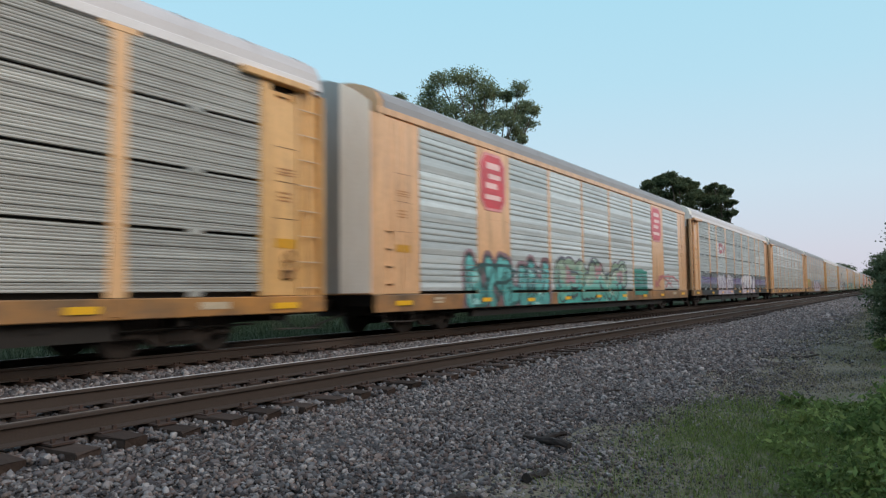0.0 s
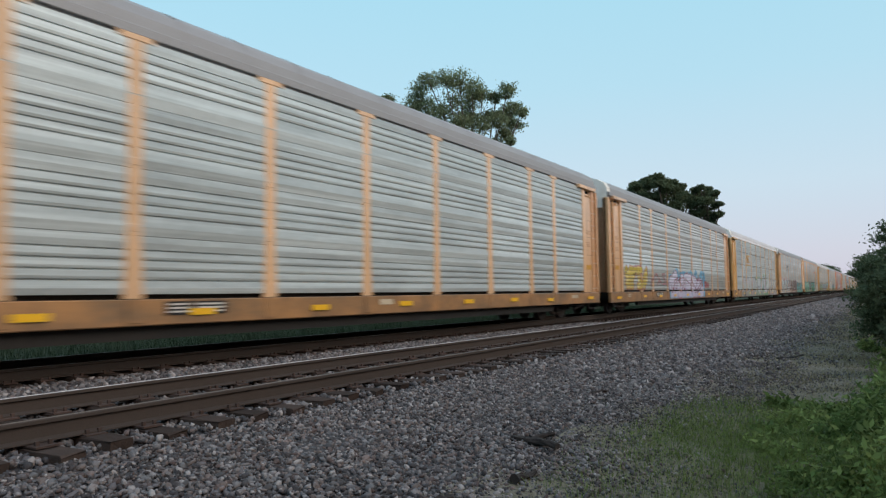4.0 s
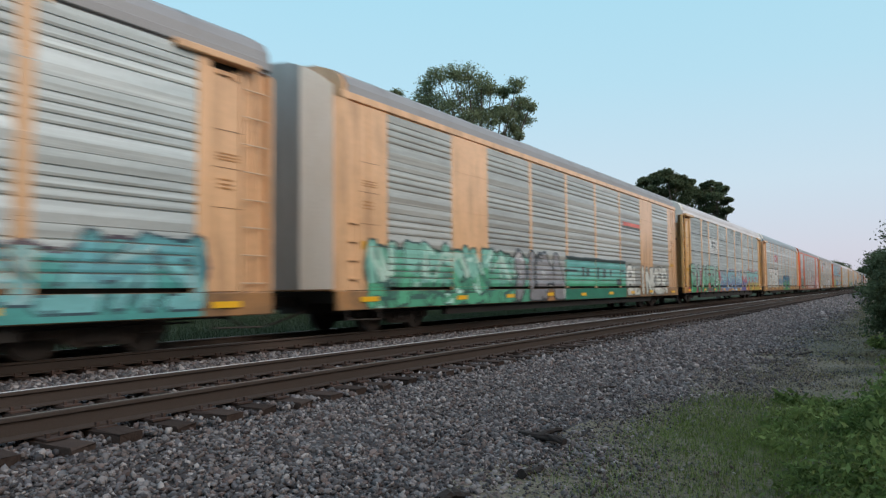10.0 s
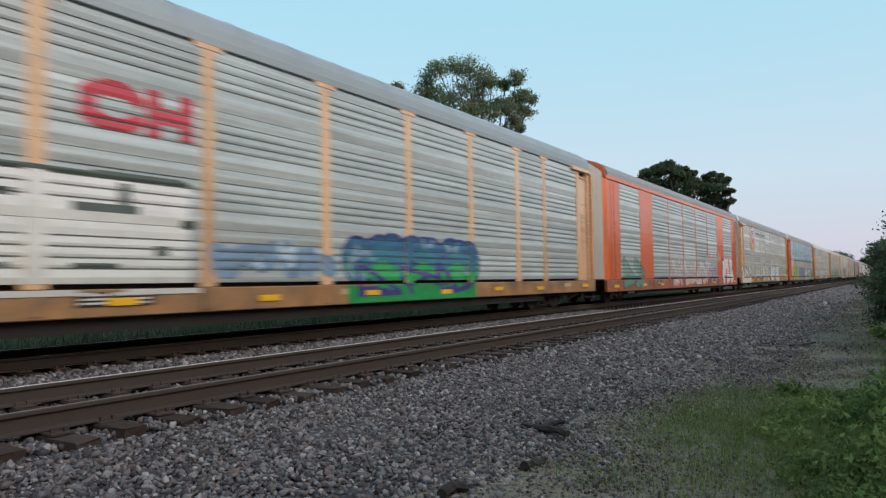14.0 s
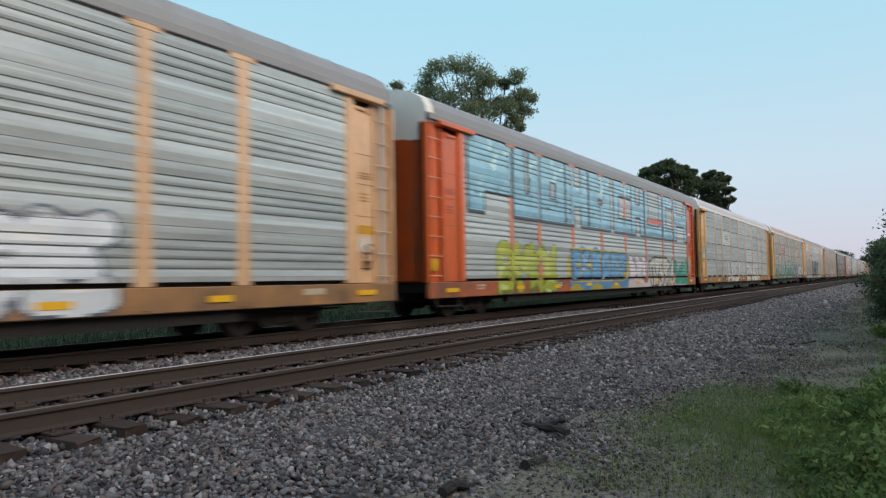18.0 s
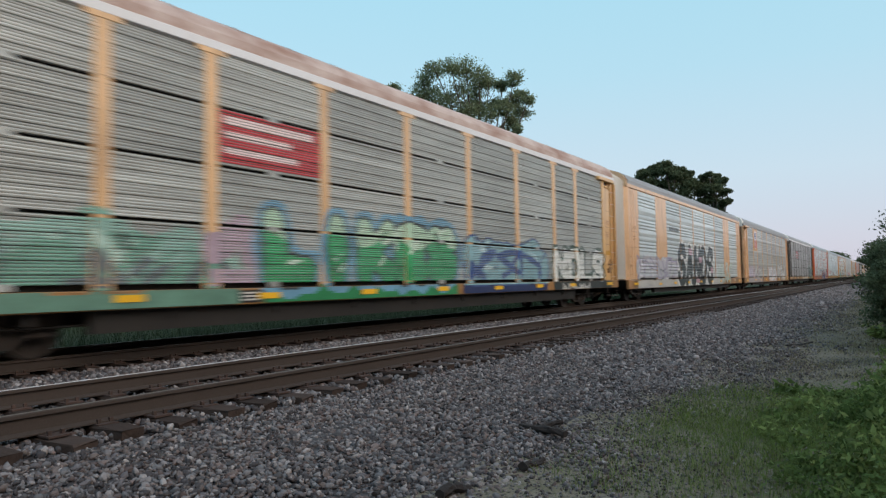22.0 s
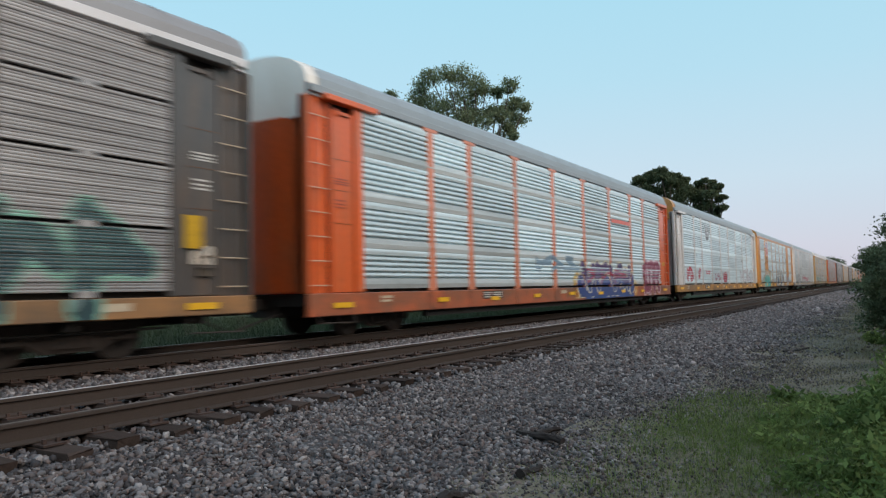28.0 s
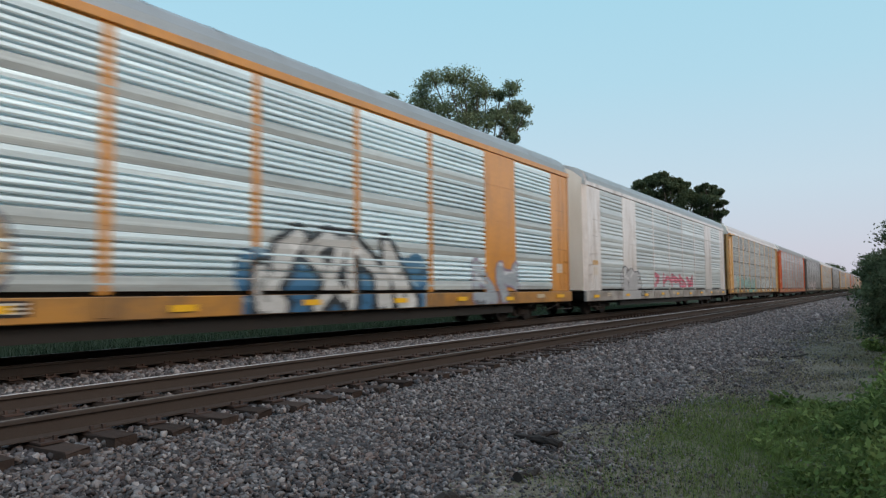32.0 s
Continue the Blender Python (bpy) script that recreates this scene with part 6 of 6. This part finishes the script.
def stones(name, label, rng, x, y, z, size, fine=False):
    """Loose stones in one mesh: facetted pebbles where the camera is near, plain chips further off."""
    n = len(x)
    if fine:
        sh = PEBBLE[None] * rng.uniform(0.7, 1.3, (n, 1, 3)) * np.array([1.25, 0.85, 0.55]) + rng.uniform(-0.17, 0.17, (n, 14, 3))
        faces = FACETS
    else:
        sh = CUBE[None] * 1.5 * rng.uniform(0.45, 1.0, (n, 1, 3)) + rng.uniform(-0.28, 0.28, (n, 8, 3))
        faces = QUADS
    v = np.einsum("nij,nkj->nki", turns(rng, n, 0.35 if fine else 1.0), sh) * size[:, None, None] * 0.5
    v += np.stack([x, y, z], axis=1)[:, None]
    q = faces[None] + sh.shape[1] * np.arange(n)[:, None, None]
    ob = new(name, soup(name, v.reshape(-1, 3), q.reshape(-1, faces.shape[1]), STONE))
    return tagged(ob, label, "ballast", kind="stuff")


ground_zs = np.vectorize(lambda x: ground_z(x))
rng = np.random.RandomState(11)


def scatter(n, x0, x1, y0, y1):
    return rng.uniform(x0, x1, n), rng.uniform(y0, y1, n)


def lay(name, label, n, x0, x1, y0, y1, s0, s1, dz=0.0, keep=None, fine=False):
    x, y = scatter(n, x0, x1, y0, y1)
    if keep is not None:
        m = keep(x, y)
        x, y = x[m], y[m]
    s = rng.uniform(s0, s1, len(x)) * np.where(rng.rand(len(x)) < 0.12, 1.35, 1.0)
    z = ground_zs(x) + dz + rng.uniform(-0.01, 0.022, len(x))
    return stones(name, label, rng, x, y, z, s, fine)


edge = lambda x, y: rng.rand(len(x)) < np.clip((-2.45 - x + 0.35 * np.sin(y * 1.3) + 0.25 * np.sin(y * 3.1)) / 0.9, 0.06, 1)
lay("ballast_stones", "loose grey and pale crushed ballast stones beside the track", 44000, -5.36, -1.7, 1.6, 11, 0.024, 0.06, keep=edge, fine=True)
lay("ballast_stones", "grey crushed ballast stones along the track's shoulder", 36000, -5.36, -1.8, 11, 36, 0.045, 0.085, keep=edge)
lay("ballast_stones", "grey crushed ballast stones on the far shoulder", 26000, -5.36, -1.8, 36, 110, 0.08, 0.16, keep=edge)
lay("ballast_stones", "grey ballast stones in the strip between both tracks", 16000, -10.0, -7.98, 2.5, 26, 0.04, 0.08, dz=0.06)
lay("gravel", "fine grey gravel trodden into the earth path", 52000, -3.2, 0.6, 3.2, 17, 0.012, 0.03, keep=lambda x, y: rng.rand(len(x)) < np.clip(0.9 - 0.3 * (x + 3.0), 0.1, 1))
lay("gravel", "fine grey gravel along the far part of the path", 26000, -3.2, 0.6, 17, 60, 0.03, 0.065, keep=lambda x, y: rng.rand(len(x)) < np.clip(0.75 - 0.28 * (x + 3.0), 0.08, 1))
crib = lambda x, y: np.abs(((y - 0.6 + 0.25) % 0.5) - 0.25) > 0.14
lay("ballast_stones", "grey ballast stones between the wooden ties", 22000, -7.98, -5.36, 1.6, 26, 0.035, 0.07, dz=0.03, keep=crib)
lay("ballast_stones", "grey ballast stones under the train's track", 9000, -12.6, -10.0, 3.5, 30, 0.05, 0.09, dz=0.0, keep=crib)

lay("ballast_stones", "grey crushed ballast stones beside the track behind the camera", 9000, -5.36, -2.6, -9, 1.6, 0.035, 0.08, keep=edge)


# ---- grass and weeds ----
def blades(name, label, mat, rng, x, y, z, h, w, lean=0.6):
    """Thin bent grass blades, two faces each."""
    n = len(x)
    a = rng.uniform(0, 2 * math.pi, n)
    d = np.stack([np.cos(a), np.sin(a), np.zeros(n)], 1)
    s = np.stack([-np.sin(a), np.cos(a), np.zeros(n)], 1) * w[:, None]
    base = np.stack([x, y, z - 0.01], 1)
    ln = rng.uniform(0.1, lean, n)[:, None]
    up = np.array([0, 0, 1.0])
    mid = base + up * (h * 0.55)[:, None] + d * ln * h[:, None] * 0.25
    tip = base + up * h[:, None] * 0.95 + d * ln * h[:, None]
    v = np.stack([base - s, base + s, mid + s * 0.7, mid - s * 0.7, tip + s * 0.1, tip - s * 0.1], 1)
    q = np.array([(0, 1, 2, 3), (3, 2, 4, 5)])[None] + 6 * np.arange(n)[:, None, None]
    ob = new(name, soup(name, v.reshape(-1, 3), q.reshape(-1, 4), mat))
    return tagged(ob, label, "grass", kind="stuff")


def patch(x, y):
    return (0.6 + 0.4 * np.sin(x * 9 + 3 * np.sin(y * 5)) * np.sin(y * 7 + 2 * np.sin(x * 4))) * (0.5 + 0.5 * np.sin(x * 1.9 + 1.2 * np.sin(y * 0.8)) * np.sin(y * 0.9 + np.sin(x * 1.3)))


def turf(name, label, n, x0, x1, y0, y1, h0, h1, dens, mat=None):
    x, y = scatter(n, x0, x1, y0, y1)
    m = rng.rand(n) < dens(x, y)
    x, y = x[m], y[m]
    h = rng.uniform(h0, h1, len(x))
    return blades(name, label, mat or GRASS, rng, x, y, ground_zs(x), h, 0.0012 + h * 0.011 + y * 0.0001, 1.6)


turf("grass", "thin dry grass between ballast and weeds", 130000, -3.4, 0.9, 3.2, 24, 0.012, 0.07, lambda x, y: np.clip((26 - y) / 12, 0, 1) * np.clip((x + 3.0) * 0.5, 0.03, 1) * (0.3 + 0.7 * patch(x, y)), DRY)
turf("grass", "low green grass in tufts on the path", 100000, -3.2, 2.0, 3.2, 13, 0.012, 0.07, lambda x, y: np.clip((12 - y) / 6, 0, 1) * np.clip((x + 3.0) * 0.5, 0.03, 1) * (0.2 + 0.8 * patch(x, y * 1.4)))
turf("grass", "greener taller grass beside the weeds", 170000, -2.8, 0.6, 5.2, 12.2, 0.02, 0.13, lambda x, y: np.clip((x + 2.7) * 0.8, 0, 1) * np.clip((y - 6.0) * 0.5, 0.25, 1) * np.clip((11.5 - y) / 2.5, 0, 1) * (0.25 + 0.75 * patch(x + 2, y * 1.2)))
turf("grass", "thin dry grass along the path beside the line", 90000, -3.4, 0.9, 16, 75, 0.04, 0.12, lambda x, y: np.clip((y - 14) / 10, 0, 1) * np.clip((x + 3.0) * 0.4, 0.02, 1) * (0.3 + 0.7 * patch(x, y)), DRY)
turf("grass", "thin dry grass on the ground behind the camera", 16000, -3.2, 6.0, -10, 3.2, 0.02, 0.09, lambda x, y: np.clip((x + 3.0) * 0.4, 0.03, 1) * (0.3 + 0.7 * patch(x, y)), DRY)
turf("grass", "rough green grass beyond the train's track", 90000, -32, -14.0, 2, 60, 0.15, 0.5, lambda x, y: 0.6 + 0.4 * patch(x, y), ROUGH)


def leaves(rng, c, size, droop=0.5):
    """Folded pointed leaves at the points c: verts and quads."""
    n = len(c)
    R = turns(rng, n)
    up = rng.uniform(-droop, droop, (n, 1)) + 0.6
    nz = np.concatenate([rng.normal(size=(n, 2)) * 0.6, up], 1)
    nz /= np.linalg.norm(nz, axis=1)[:, None]
    t = np.cross(nz, R[:, :, 0])
    t /= np.linalg.norm(t, axis=1)[:, None] + 1e-9
    b = np.cross(nz, t)
    s = (size * rng.uniform(0.6, 1.2, n))[:, None]
    v = np.stack([c - t * s, c + b * s * 0.42 - nz * s * 0.12, c + t * s, c - b * s * 0.42 - nz * s * 0.12], 1)
    q = np.arange(4)[None] + 4 * np.arange(n)[:, None]
    return v.reshape(-1, 3), q


def foliage(name, pts, size, mat, parent, label, rng, droop=0.5):
    v, q = leaves(rng, pts, size, droop)
    return tagged(part(name, soup(name, v, q, mat), None, parent, label), kind="stuff")


def weed(x, y, h, wide, mat, label, n, leaf):
    """A leafy weed: several stems, leaves along them."""
    z = ground_z(x)
    ob = thing("weed_plant", label, "weed", "weeds along the path", at=(x, y, z - 0.02))
    bm = bmesh.new()
    pts = []
    for k in range(rng.randint(5, 9)):
        a, r = rng.uniform(0, 6.28), wide * math.sqrt(rng.rand())
        top = Vector((math.cos(a) * r, math.sin(a) * r, h * rng.uniform(0.6, 1.0)))
        mid = top * 0.5 + Vector((rng.uniform(-.03, .03), rng.uniform(-.03, .03), 0.12 * h))
        tube(bm, (0, 0, 0), mid, 0.006, 0.004, seg=4, caps=False)
        tube(bm, mid, top, 0.004, 0.002, seg=4, caps=False)
        for j in range(n):
            f = rng.uniform(0.15, 1.0)
            p = (mid * (f / 0.5) if f < 0.5 else mid.lerp(top, (f - 0.5) * 2))
            q = 0.16 * wide + 0.05
            pts.append((p.x + rng.normal() * q, p.y + rng.normal() * q, max(0.02, p.z + rng.normal() * q * 0.5)))
    part("stem", bm, mat, ob)
    foliage("leaf_mass", np.array(pts), leaf, mat, ob, "", rng)
    return ob


for i in range(98):
    if i >= 86:
        y, h = rng.uniform(7.5, 11.4), rng.uniform(0.06, 0.16)
        x = -0.85 - 0.5 * rng.rand() + 0.01 * y
    elif i < 70:
        y = 4.3 + 6.9 * (i / 70) + rng.uniform(-0.3, 0.3)
        lim = float(np.interp(y, [4, 6, 8, 11.5], [-0.5, -0.72, -0.62, -0.6])) + 0.16 * math.sin(2.7 * y)
        x = lim + rng.uniform(0, 1) ** 0.9 * 1.4
        h = max(0.09, 0.1 + 0.68 * (x - lim) + rng.uniform(-0.06, 0.1))
    else:
        y, h = rng.uniform(11.5, 24), rng.uniform(0.2, 0.5)
        x = rng.uniform(-0.35, 0.9) - 0.012 * (y - 11)
    pale = rng.rand() < 0.4
    weed(x, y, h, 0.2 + 0.16 * h, WEED_PALE if pale else WEED, ("low " if h < 0.3 else "knee-high " if h < 0.7 else "tall ") + ("pale green" if pale else "dark green") + " leafy weed at the path's edge", 34 if y < 11 else 22, (0.017 + 0.0021 * y) * rng.uniform(0.8, 1.6))


# ---- trees and shrubs ----
def crown_points(rng, lobes, per, clumps, spread=0.33):
    out = []
    for cx, cy, cz, r in lobes:
        d = rng.normal(size=(clumps, 3))
        d /= np.linalg.norm(d, axis=1)[:, None]
        cc = d * (r * rng.uniform(0.35, 1.0, (clumps, 1))) * np.array([1, 1, 0.8]) + np.array([cx, cy, cz])
        for c in cc:
            out.append(c + rng.normal(size=(per, 3)) * r * spread * np.array([1, 1, 0.55]) * rng.uniform(0.5, 1.0))
    return np.concatenate(out)


def tree(name, label, base, across, lobes, trunk_r, fork, leaf, mat, clumps, per, spread=0.3, seed=3):
    """A tree of crown lobes (across the view, height, radius), limbs from the trunk's fork to each lobe."""
    rg = np.random.RandomState(seed)
    ob = thing(name, label, "tree", "trees behind the train", at=base)
    ax, ay = across
    L = [(ax * d - ay * q, ay * d + ax * q, h, r) for d, h, r in lobes for q in (rg.uniform(-1.2, 1.2),)]
    bm = bmesh.new()
    f = Vector((0, 0, fork))
    tube(bm, (0, 0, -0.1), f * 0.5 + Vector((0.15, 0, 0)), trunk_r, trunk_r * 0.8, seg=10, caps=False)
    tube(bm, f * 0.5 + Vector((0.15, 0, 0)), f, trunk_r * 0.8, trunk_r * 0.6, seg=10, caps=False)
    part("trunk", bm, BARK, ob)
    for x, y, h, r in L:
        b2 = bmesh.new()
        e = Vector((x, y, h))
        m = f.lerp(e, 0.5) + Vector((rg.uniform(-.3, .3), rg.uniform(-.3, .3), rg.uniform(0.1, 0.5)))
        tube(b2, f, m, trunk_r * 0.4, trunk_r * 0.22, seg=6, caps=False)
        tube(b2, m, e, trunk_r * 0.22, trunk_r * 0.08, seg=6, caps=False)
        for k in range(5):
            t = e + Vector((rg.normal(), rg.normal(), rg.normal() * 0.8)) * r * 0.6
            tube(b2, m.lerp(e, rg.uniform(0.4, 1)), t, trunk_r * 0.07, trunk_r * 0.02, seg=4, caps=False)
        part("limb", b2, BARK, ob)
    foliage("crown", crown_points(rg, L, per, clumps, spread), leaf, mat, ob, "", rg)
    return ob


tree("tree", "tall leafy tree with open crown behind the train", (-21.9, 38.6, -0.9), (0.868, 0.497),
     [(-3.64, 15.27, 0.78), (-2.72, 15.69, 0.69), (-3.31, 14.62, 0.82), (-3.9, 14.1, 0.65), (-2.52, 13.76, 0.82), (-5.29, 14.29, 0.36), (-4.56, 13.95, 0.56), (-1.67, 15.4, 0.69), (-0.75, 15.51, 0.75), (0.11, 15.05, 0.75), (0.73, 14.91, 0.56), (-1.01, 14.55, 0.95), (-0.09, 14.24, 0.78), (-0.75, 13.51, 0.95), (-1.73, 13.28, 0.82), (0.04, 13.23, 0.72), (-0.62, 12.54, 0.73), (1.59, 14.44, 0.43), (2.28, 14.55, 0.59), (2.8, 14.05, 0.52), (3.22, 13.46, 0.36), (2.15, 13.71, 0.59), (1.16, 13.45, 0.59), (2.8, 12.89, 0.56), (1.75, 12.86, 0.59), (0.7, 12.44, 0.75), (2.15, 12.14, 0.52), (2.41, 11.46, 0.36), (1.42, 11.65, 0.43), (-3.1, 10.27, 1.5), (1.1, 9.67, 1.3), (-0.6, 9.27, 1.6)],
     0.26, 6.5, 0.095, LEAF, 20, 44, 0.42, 4)
tree("tree", "dense dark tree further along the line", (-21.6, 87.0, -0.9), (0.968, 0.25),
     [(-4.8, 14.07, 0.58), (-3.9, 14.79, 0.68), (-2.56, 15.12, 0.75), (-1.38, 14.98, 0.75), (-0.32, 14.5, 0.68), (0.63, 14.23, 0.72), (1.56, 13.58, 0.75), (2.31, 13.05, 0.58), (-3.48, 13.56, 1.09), (-1.1, 13.38, 1.29), (0.86, 12.69, 1.21), (2.59, 12.32, 0.64), (0.3, 11.42, 1.23), (-2.08, 11.86, 1.23), (-2.2, 9.28, 1.8), (-0.6, 8.48, 1.8), (-4.9, 14.1, 0.5), (-4.1, 15.0, 0.55), (-3.0, 15.6, 0.5), (-2.2, 15.9, 0.5), (-1.2, 15.75, 0.5), (-0.3, 15.3, 0.5), (0.5, 15.2, 0.5), (1.4, 14.7, 0.5)],
     0.45, 6.0, 0.17, LEAF_DARK, 34, 60, 0.36, 6)
tree("tree", "smaller dark tree standing close to a larger one", (-17.7, 88.5, -0.9), (0.978, 0.2),
     [(-1.22, 13.62, 0.48), (-0.56, 13.73, 0.48), (0.26, 13.68, 0.48), (0.92, 13.22, 0.35), (-1.02, 12.66, 0.71), (0.15, 12.6, 0.77), (1.02, 12.01, 0.4), (-0.05, 11.44, 0.81), (1.07, 10.88, 0.44), (-1.07, 11.3, 0.77), (0.33, 10.31, 0.77), (0.77, 9.66, 0.48), (-0.56, 10.03, 0.77), (0.2, 8.5, 1.2), (-0.3, 7.3, 1.2), (-1.2, 14.1, 0.4), (-0.5, 14.4, 0.4), (0.4, 14.3, 0.4), (1.1, 13.6, 0.4), (1.5, 12.2, 0.4), (1.5, 11.0, 0.4)],
     0.3, 5.0, 0.17, LEAF_DARK, 32, 56, 0.36, 8)
tree("tree", "broad tree standing well behind the train", (-39.0, 22.5, -0.9), (0.5, 0.866),
     [(-4.2, 14.0, 1.8), (-2.0, 15.6, 2.0), (0.5, 16.8, 2.0), (3.0, 17.2, 1.6), (4.6, 16.6, 1.4), (0.0, 14.0, 2.4), (-2.5, 12.0, 2.2), (2.8, 13.6, 2.2), (1.0, 11.0, 2.4)],
     0.4, 6.0, 0.16, LEAF, 22, 44, 0.26, 9)
for bx, by, sc, sd in ((-46.0, 400.0, 0.8, 21), (-36.0, 395.0, 1.1, 22), (-27.0, 405.0, 1.1, 23), (-60.0, 420.0, 0.7, 24), (-74.0, 430.0, 0.65, 25), (-12.0, 430.0, 0.8, 28), (12.0, 430.0, 0.8, 26), (28.0, 420.0, 0.8, 27)):
    tree("tree", "distant dark tree at the end of the line", (bx, by, -0.9), (1, 0),
         [(d * sc, h * sc, r * sc) for d, h, r in ((-5, 9, 3), (-1.5, 11.2, 3.0), (2.5, 11, 3.0), (5.5, 8.8, 3.0), (0, 7, 4), (-4, 5, 3.5), (4, 5, 3.5))],
         0.4, 4.0, 0.62, LEAF_DARK, 26, 40, 0.36, sd)


def shrub(x, y, h, wide, seed, label, n=11, leaf=0.03, lobe=0.5, per=62, clumps=17):
    rg = np.random.RandomState(seed)
    ob = thing("shrub", label, "shrub", "shrubs along the path", at=(x, y, ground_z(x) - 0.02))
    bm = bmesh.new()
    lobes = []
    for k in range(n):
        a, r = rg.uniform(0, 6.28), wide * math.sqrt(rg.rand()) * 0.75
        e = Vector((math.cos(a) * r, math.sin(a) * r, h * rg.uniform(0.3, 0.88)))
        tube(bm, (rg.uniform(-.1, .1), rg.uniform(-.1, .1), 0), e, 0.02, 0.006, seg=5, caps=False)
        for j in range(4):
            t = e + Vector((rg.normal() * 0.2, rg.normal() * 0.2, abs(rg.normal()) * 0.22))
            tube(bm, e * rg.uniform(0.6, 1), t, 0.006, 0.002, seg=4, caps=False)
        lobes.append((e.x, e.y, e.z, min(lobe, 0.2 * h)))
    part("stem", bm, BARK, ob)
    foliage("leaf_mass", crown_points(rg, lobes, per, clumps, 0.32), leaf + 0.0011 * max(y, 0), LEAF_DARK, ob, "", rg)
    return ob


for i, (x, y, h, w) in enumerate(((1.2, 12.5, 1.0, 0.6), (0.85, 15.5, 1.7, 0.7), (0.35, 18.5, 2.3, 0.75), (0.85, 20.5, 3.5, 0.95), (0.2, 23.5, 3.0, 0.95), (1.05, 26.0, 4.3, 1.2), (0.0, 29.5, 3.3, 1.0),
                                  (1.4, 33.0, 4.0, 1.2), (0.8, 38.0, 3.4, 1.1), (1.4, 44.0, 4.0, 1.3), (1.2, 52.0, 3.8, 1.4), (1.4, 62.0, 4.2, 1.6), (2.4, 16.5, 2.8, 1.0), (2.2, 11.0, 1.6, 0.8), (3.0, 23.0, 4.2, 1.3), (1.6, 76.0, 4.4, 2.0), (1.8, 95.0, 4.6, 2.4))):
    shrub(x, y, h, w, 60 + i, "dense green shrub at the path's edge" if h < 2 else "tall dark green shrub overhanging the path")


# an added, unseen belt of tall shrubs closes the place and blocks low light
for i in range(24):
    shrub(8.4 + 0.8 * math.sin(i * 2.3), -38.0 + 3.7 * i, 8.4 + 0.9 * math.sin(i * 1.7), 2.4, 120 + i, "added unseen tall shrub blocking low light beside the path", 17, 0.27, 1.3, 26, 9)


# more unseen shrubs, added so that far car sides reflect something dark
for i in range(34):
    shrub(6.5 + 1.5 * math.sin(i * 2.3), 100.0 + 13.0 * i, 8.6 + 1.2 * math.sin(i * 1.7), 4.4, 200 + i, "added unseen tall shrub that darkens reflections in the far cars", 17, 0.5, 1.9, 26, 9)
for i in range(9):
    shrub(13.0 + 1.5 * math.sin(i * 2.3), 30.0 + 9.5 * i, 7.6 + 0.9 * math.sin(i * 1.7), 4.6, 160 + i, "added unseen tall shrub that darkens reflections in the far cars", 17, 0.4, 1.6, 26, 9)


# ---- debris on the stones ----
def branch(x, y, turn, length, r, label, bend=0.03):
    rg = random.Random(int(x * 100))
    bm = bmesh.new()
    n = 7
    rings = []
    for i in range(n):
        t = i / (n - 1)
        c = Vector(((t - 0.5) * length, bend * math.sin(t * 3.1) * length, r * (0.7 + 0.35 * math.sin(t * 5 + 9 * x))))
        rr = r * (1.0 - 0.35 * t) * rg.uniform(0.65, 1.2)
        rings.append([bm.verts.new(c + Vector((0, math.cos(a) * rr * rg.uniform(0.7, 1.2), math.sin(a) * rr * rg.uniform(0.6, 0.95)))) for a in [k * math.pi / 4 for k in range(8)]])
    for p, q in zip(rings, rings[1:]):
        for k in range(8):
            bm.faces.new((p[k], p[(k + 1) % 8], q[(k + 1) % 8], q[k]))
    bm.faces.new(rings[0][::-1])
    bm.faces.new(rings[-1])
    bmesh.ops.recalc_face_normals(bm, faces=bm.faces[:])
    ob = new("rotten_branch", mesh_of("rotten_branch", bm, WOOD))
    ob.location = (x, y, ground_z(x) + 0.01)
    ob.rotation_euler = (0, 0, radians(turn))
    return tagged(ob, label, "branch", "broken wood on the stones")


branch(-3.05, 6.55, -23, 0.67, 0.060, "broken dark piece of rotten wood on ballast", 0.03)
branch(-3.10, 6.87, 54, 0.29, 0.045, "dark splintered wood lying on ballast stones", 0.03)
branch(-2.83, 7.34, 96, 0.62, 0.020, "thin dark stick in the grass", 0.05)
branch(-2.65, 5.50, 87, 0.38, 0.045, "short dark chunk of wood beside the grass", 0.03)
branch(-2.80, 4.46, 80, 0.32, 0.060, "thick end of a dark rotten branch on ballast", 0.03)
branch(-3.23, 4.20, 99, 0.39, 0.022, "thin grey weathered stick on ballast stones", 0.02)
branch(-3.58, 10.01, 71, 0.41, 0.030, "flat dark piece of wood on ballast", 0.03)
branch(-1.90, 18.52, 71, 1.28, 0.035, "dark plank end lying in the thin grass", 0.01)


# ---- movement ----
def travel(t):
    """Metres run by the train since the start."""
    return 17.28 * t + 0.0071 * t * t


def motions():
    times = [0, 2, 4, 6, 8, 10, 12, 14, 16, 18, 20, 22, 24, 26, 28, 30, 32]
    for car, k in CARS:
        y0 = 12.27 + PITCH * k + SLACK.get(k, 0.0)
        walk(car, [(t, pose(XC, y0 - travel(t), 0)) for t in times])
    # the wheels roll while their car is near the camera
    for w, k, dy, yb in WHEELSETS:
        rows = []
        for i in range(961):
            t = i / FPS
            y = 12.27 + PITCH * k + yb + dy - travel(t)
            if 2.0 < y < 44.0 or i in (0, 960):
                turn = math.degrees(max(0.0, min(travel(t), 12.27 + PITCH * k + yb + dy - 2.0) - max(0.0, 12.27 + PITCH * k + yb + dy - 44.0)) / 0.455)
                rows.append((t, pose(0, dy, 0.455, turn)))
        if len(rows) > 2:
            walk(w, rows)


motions()
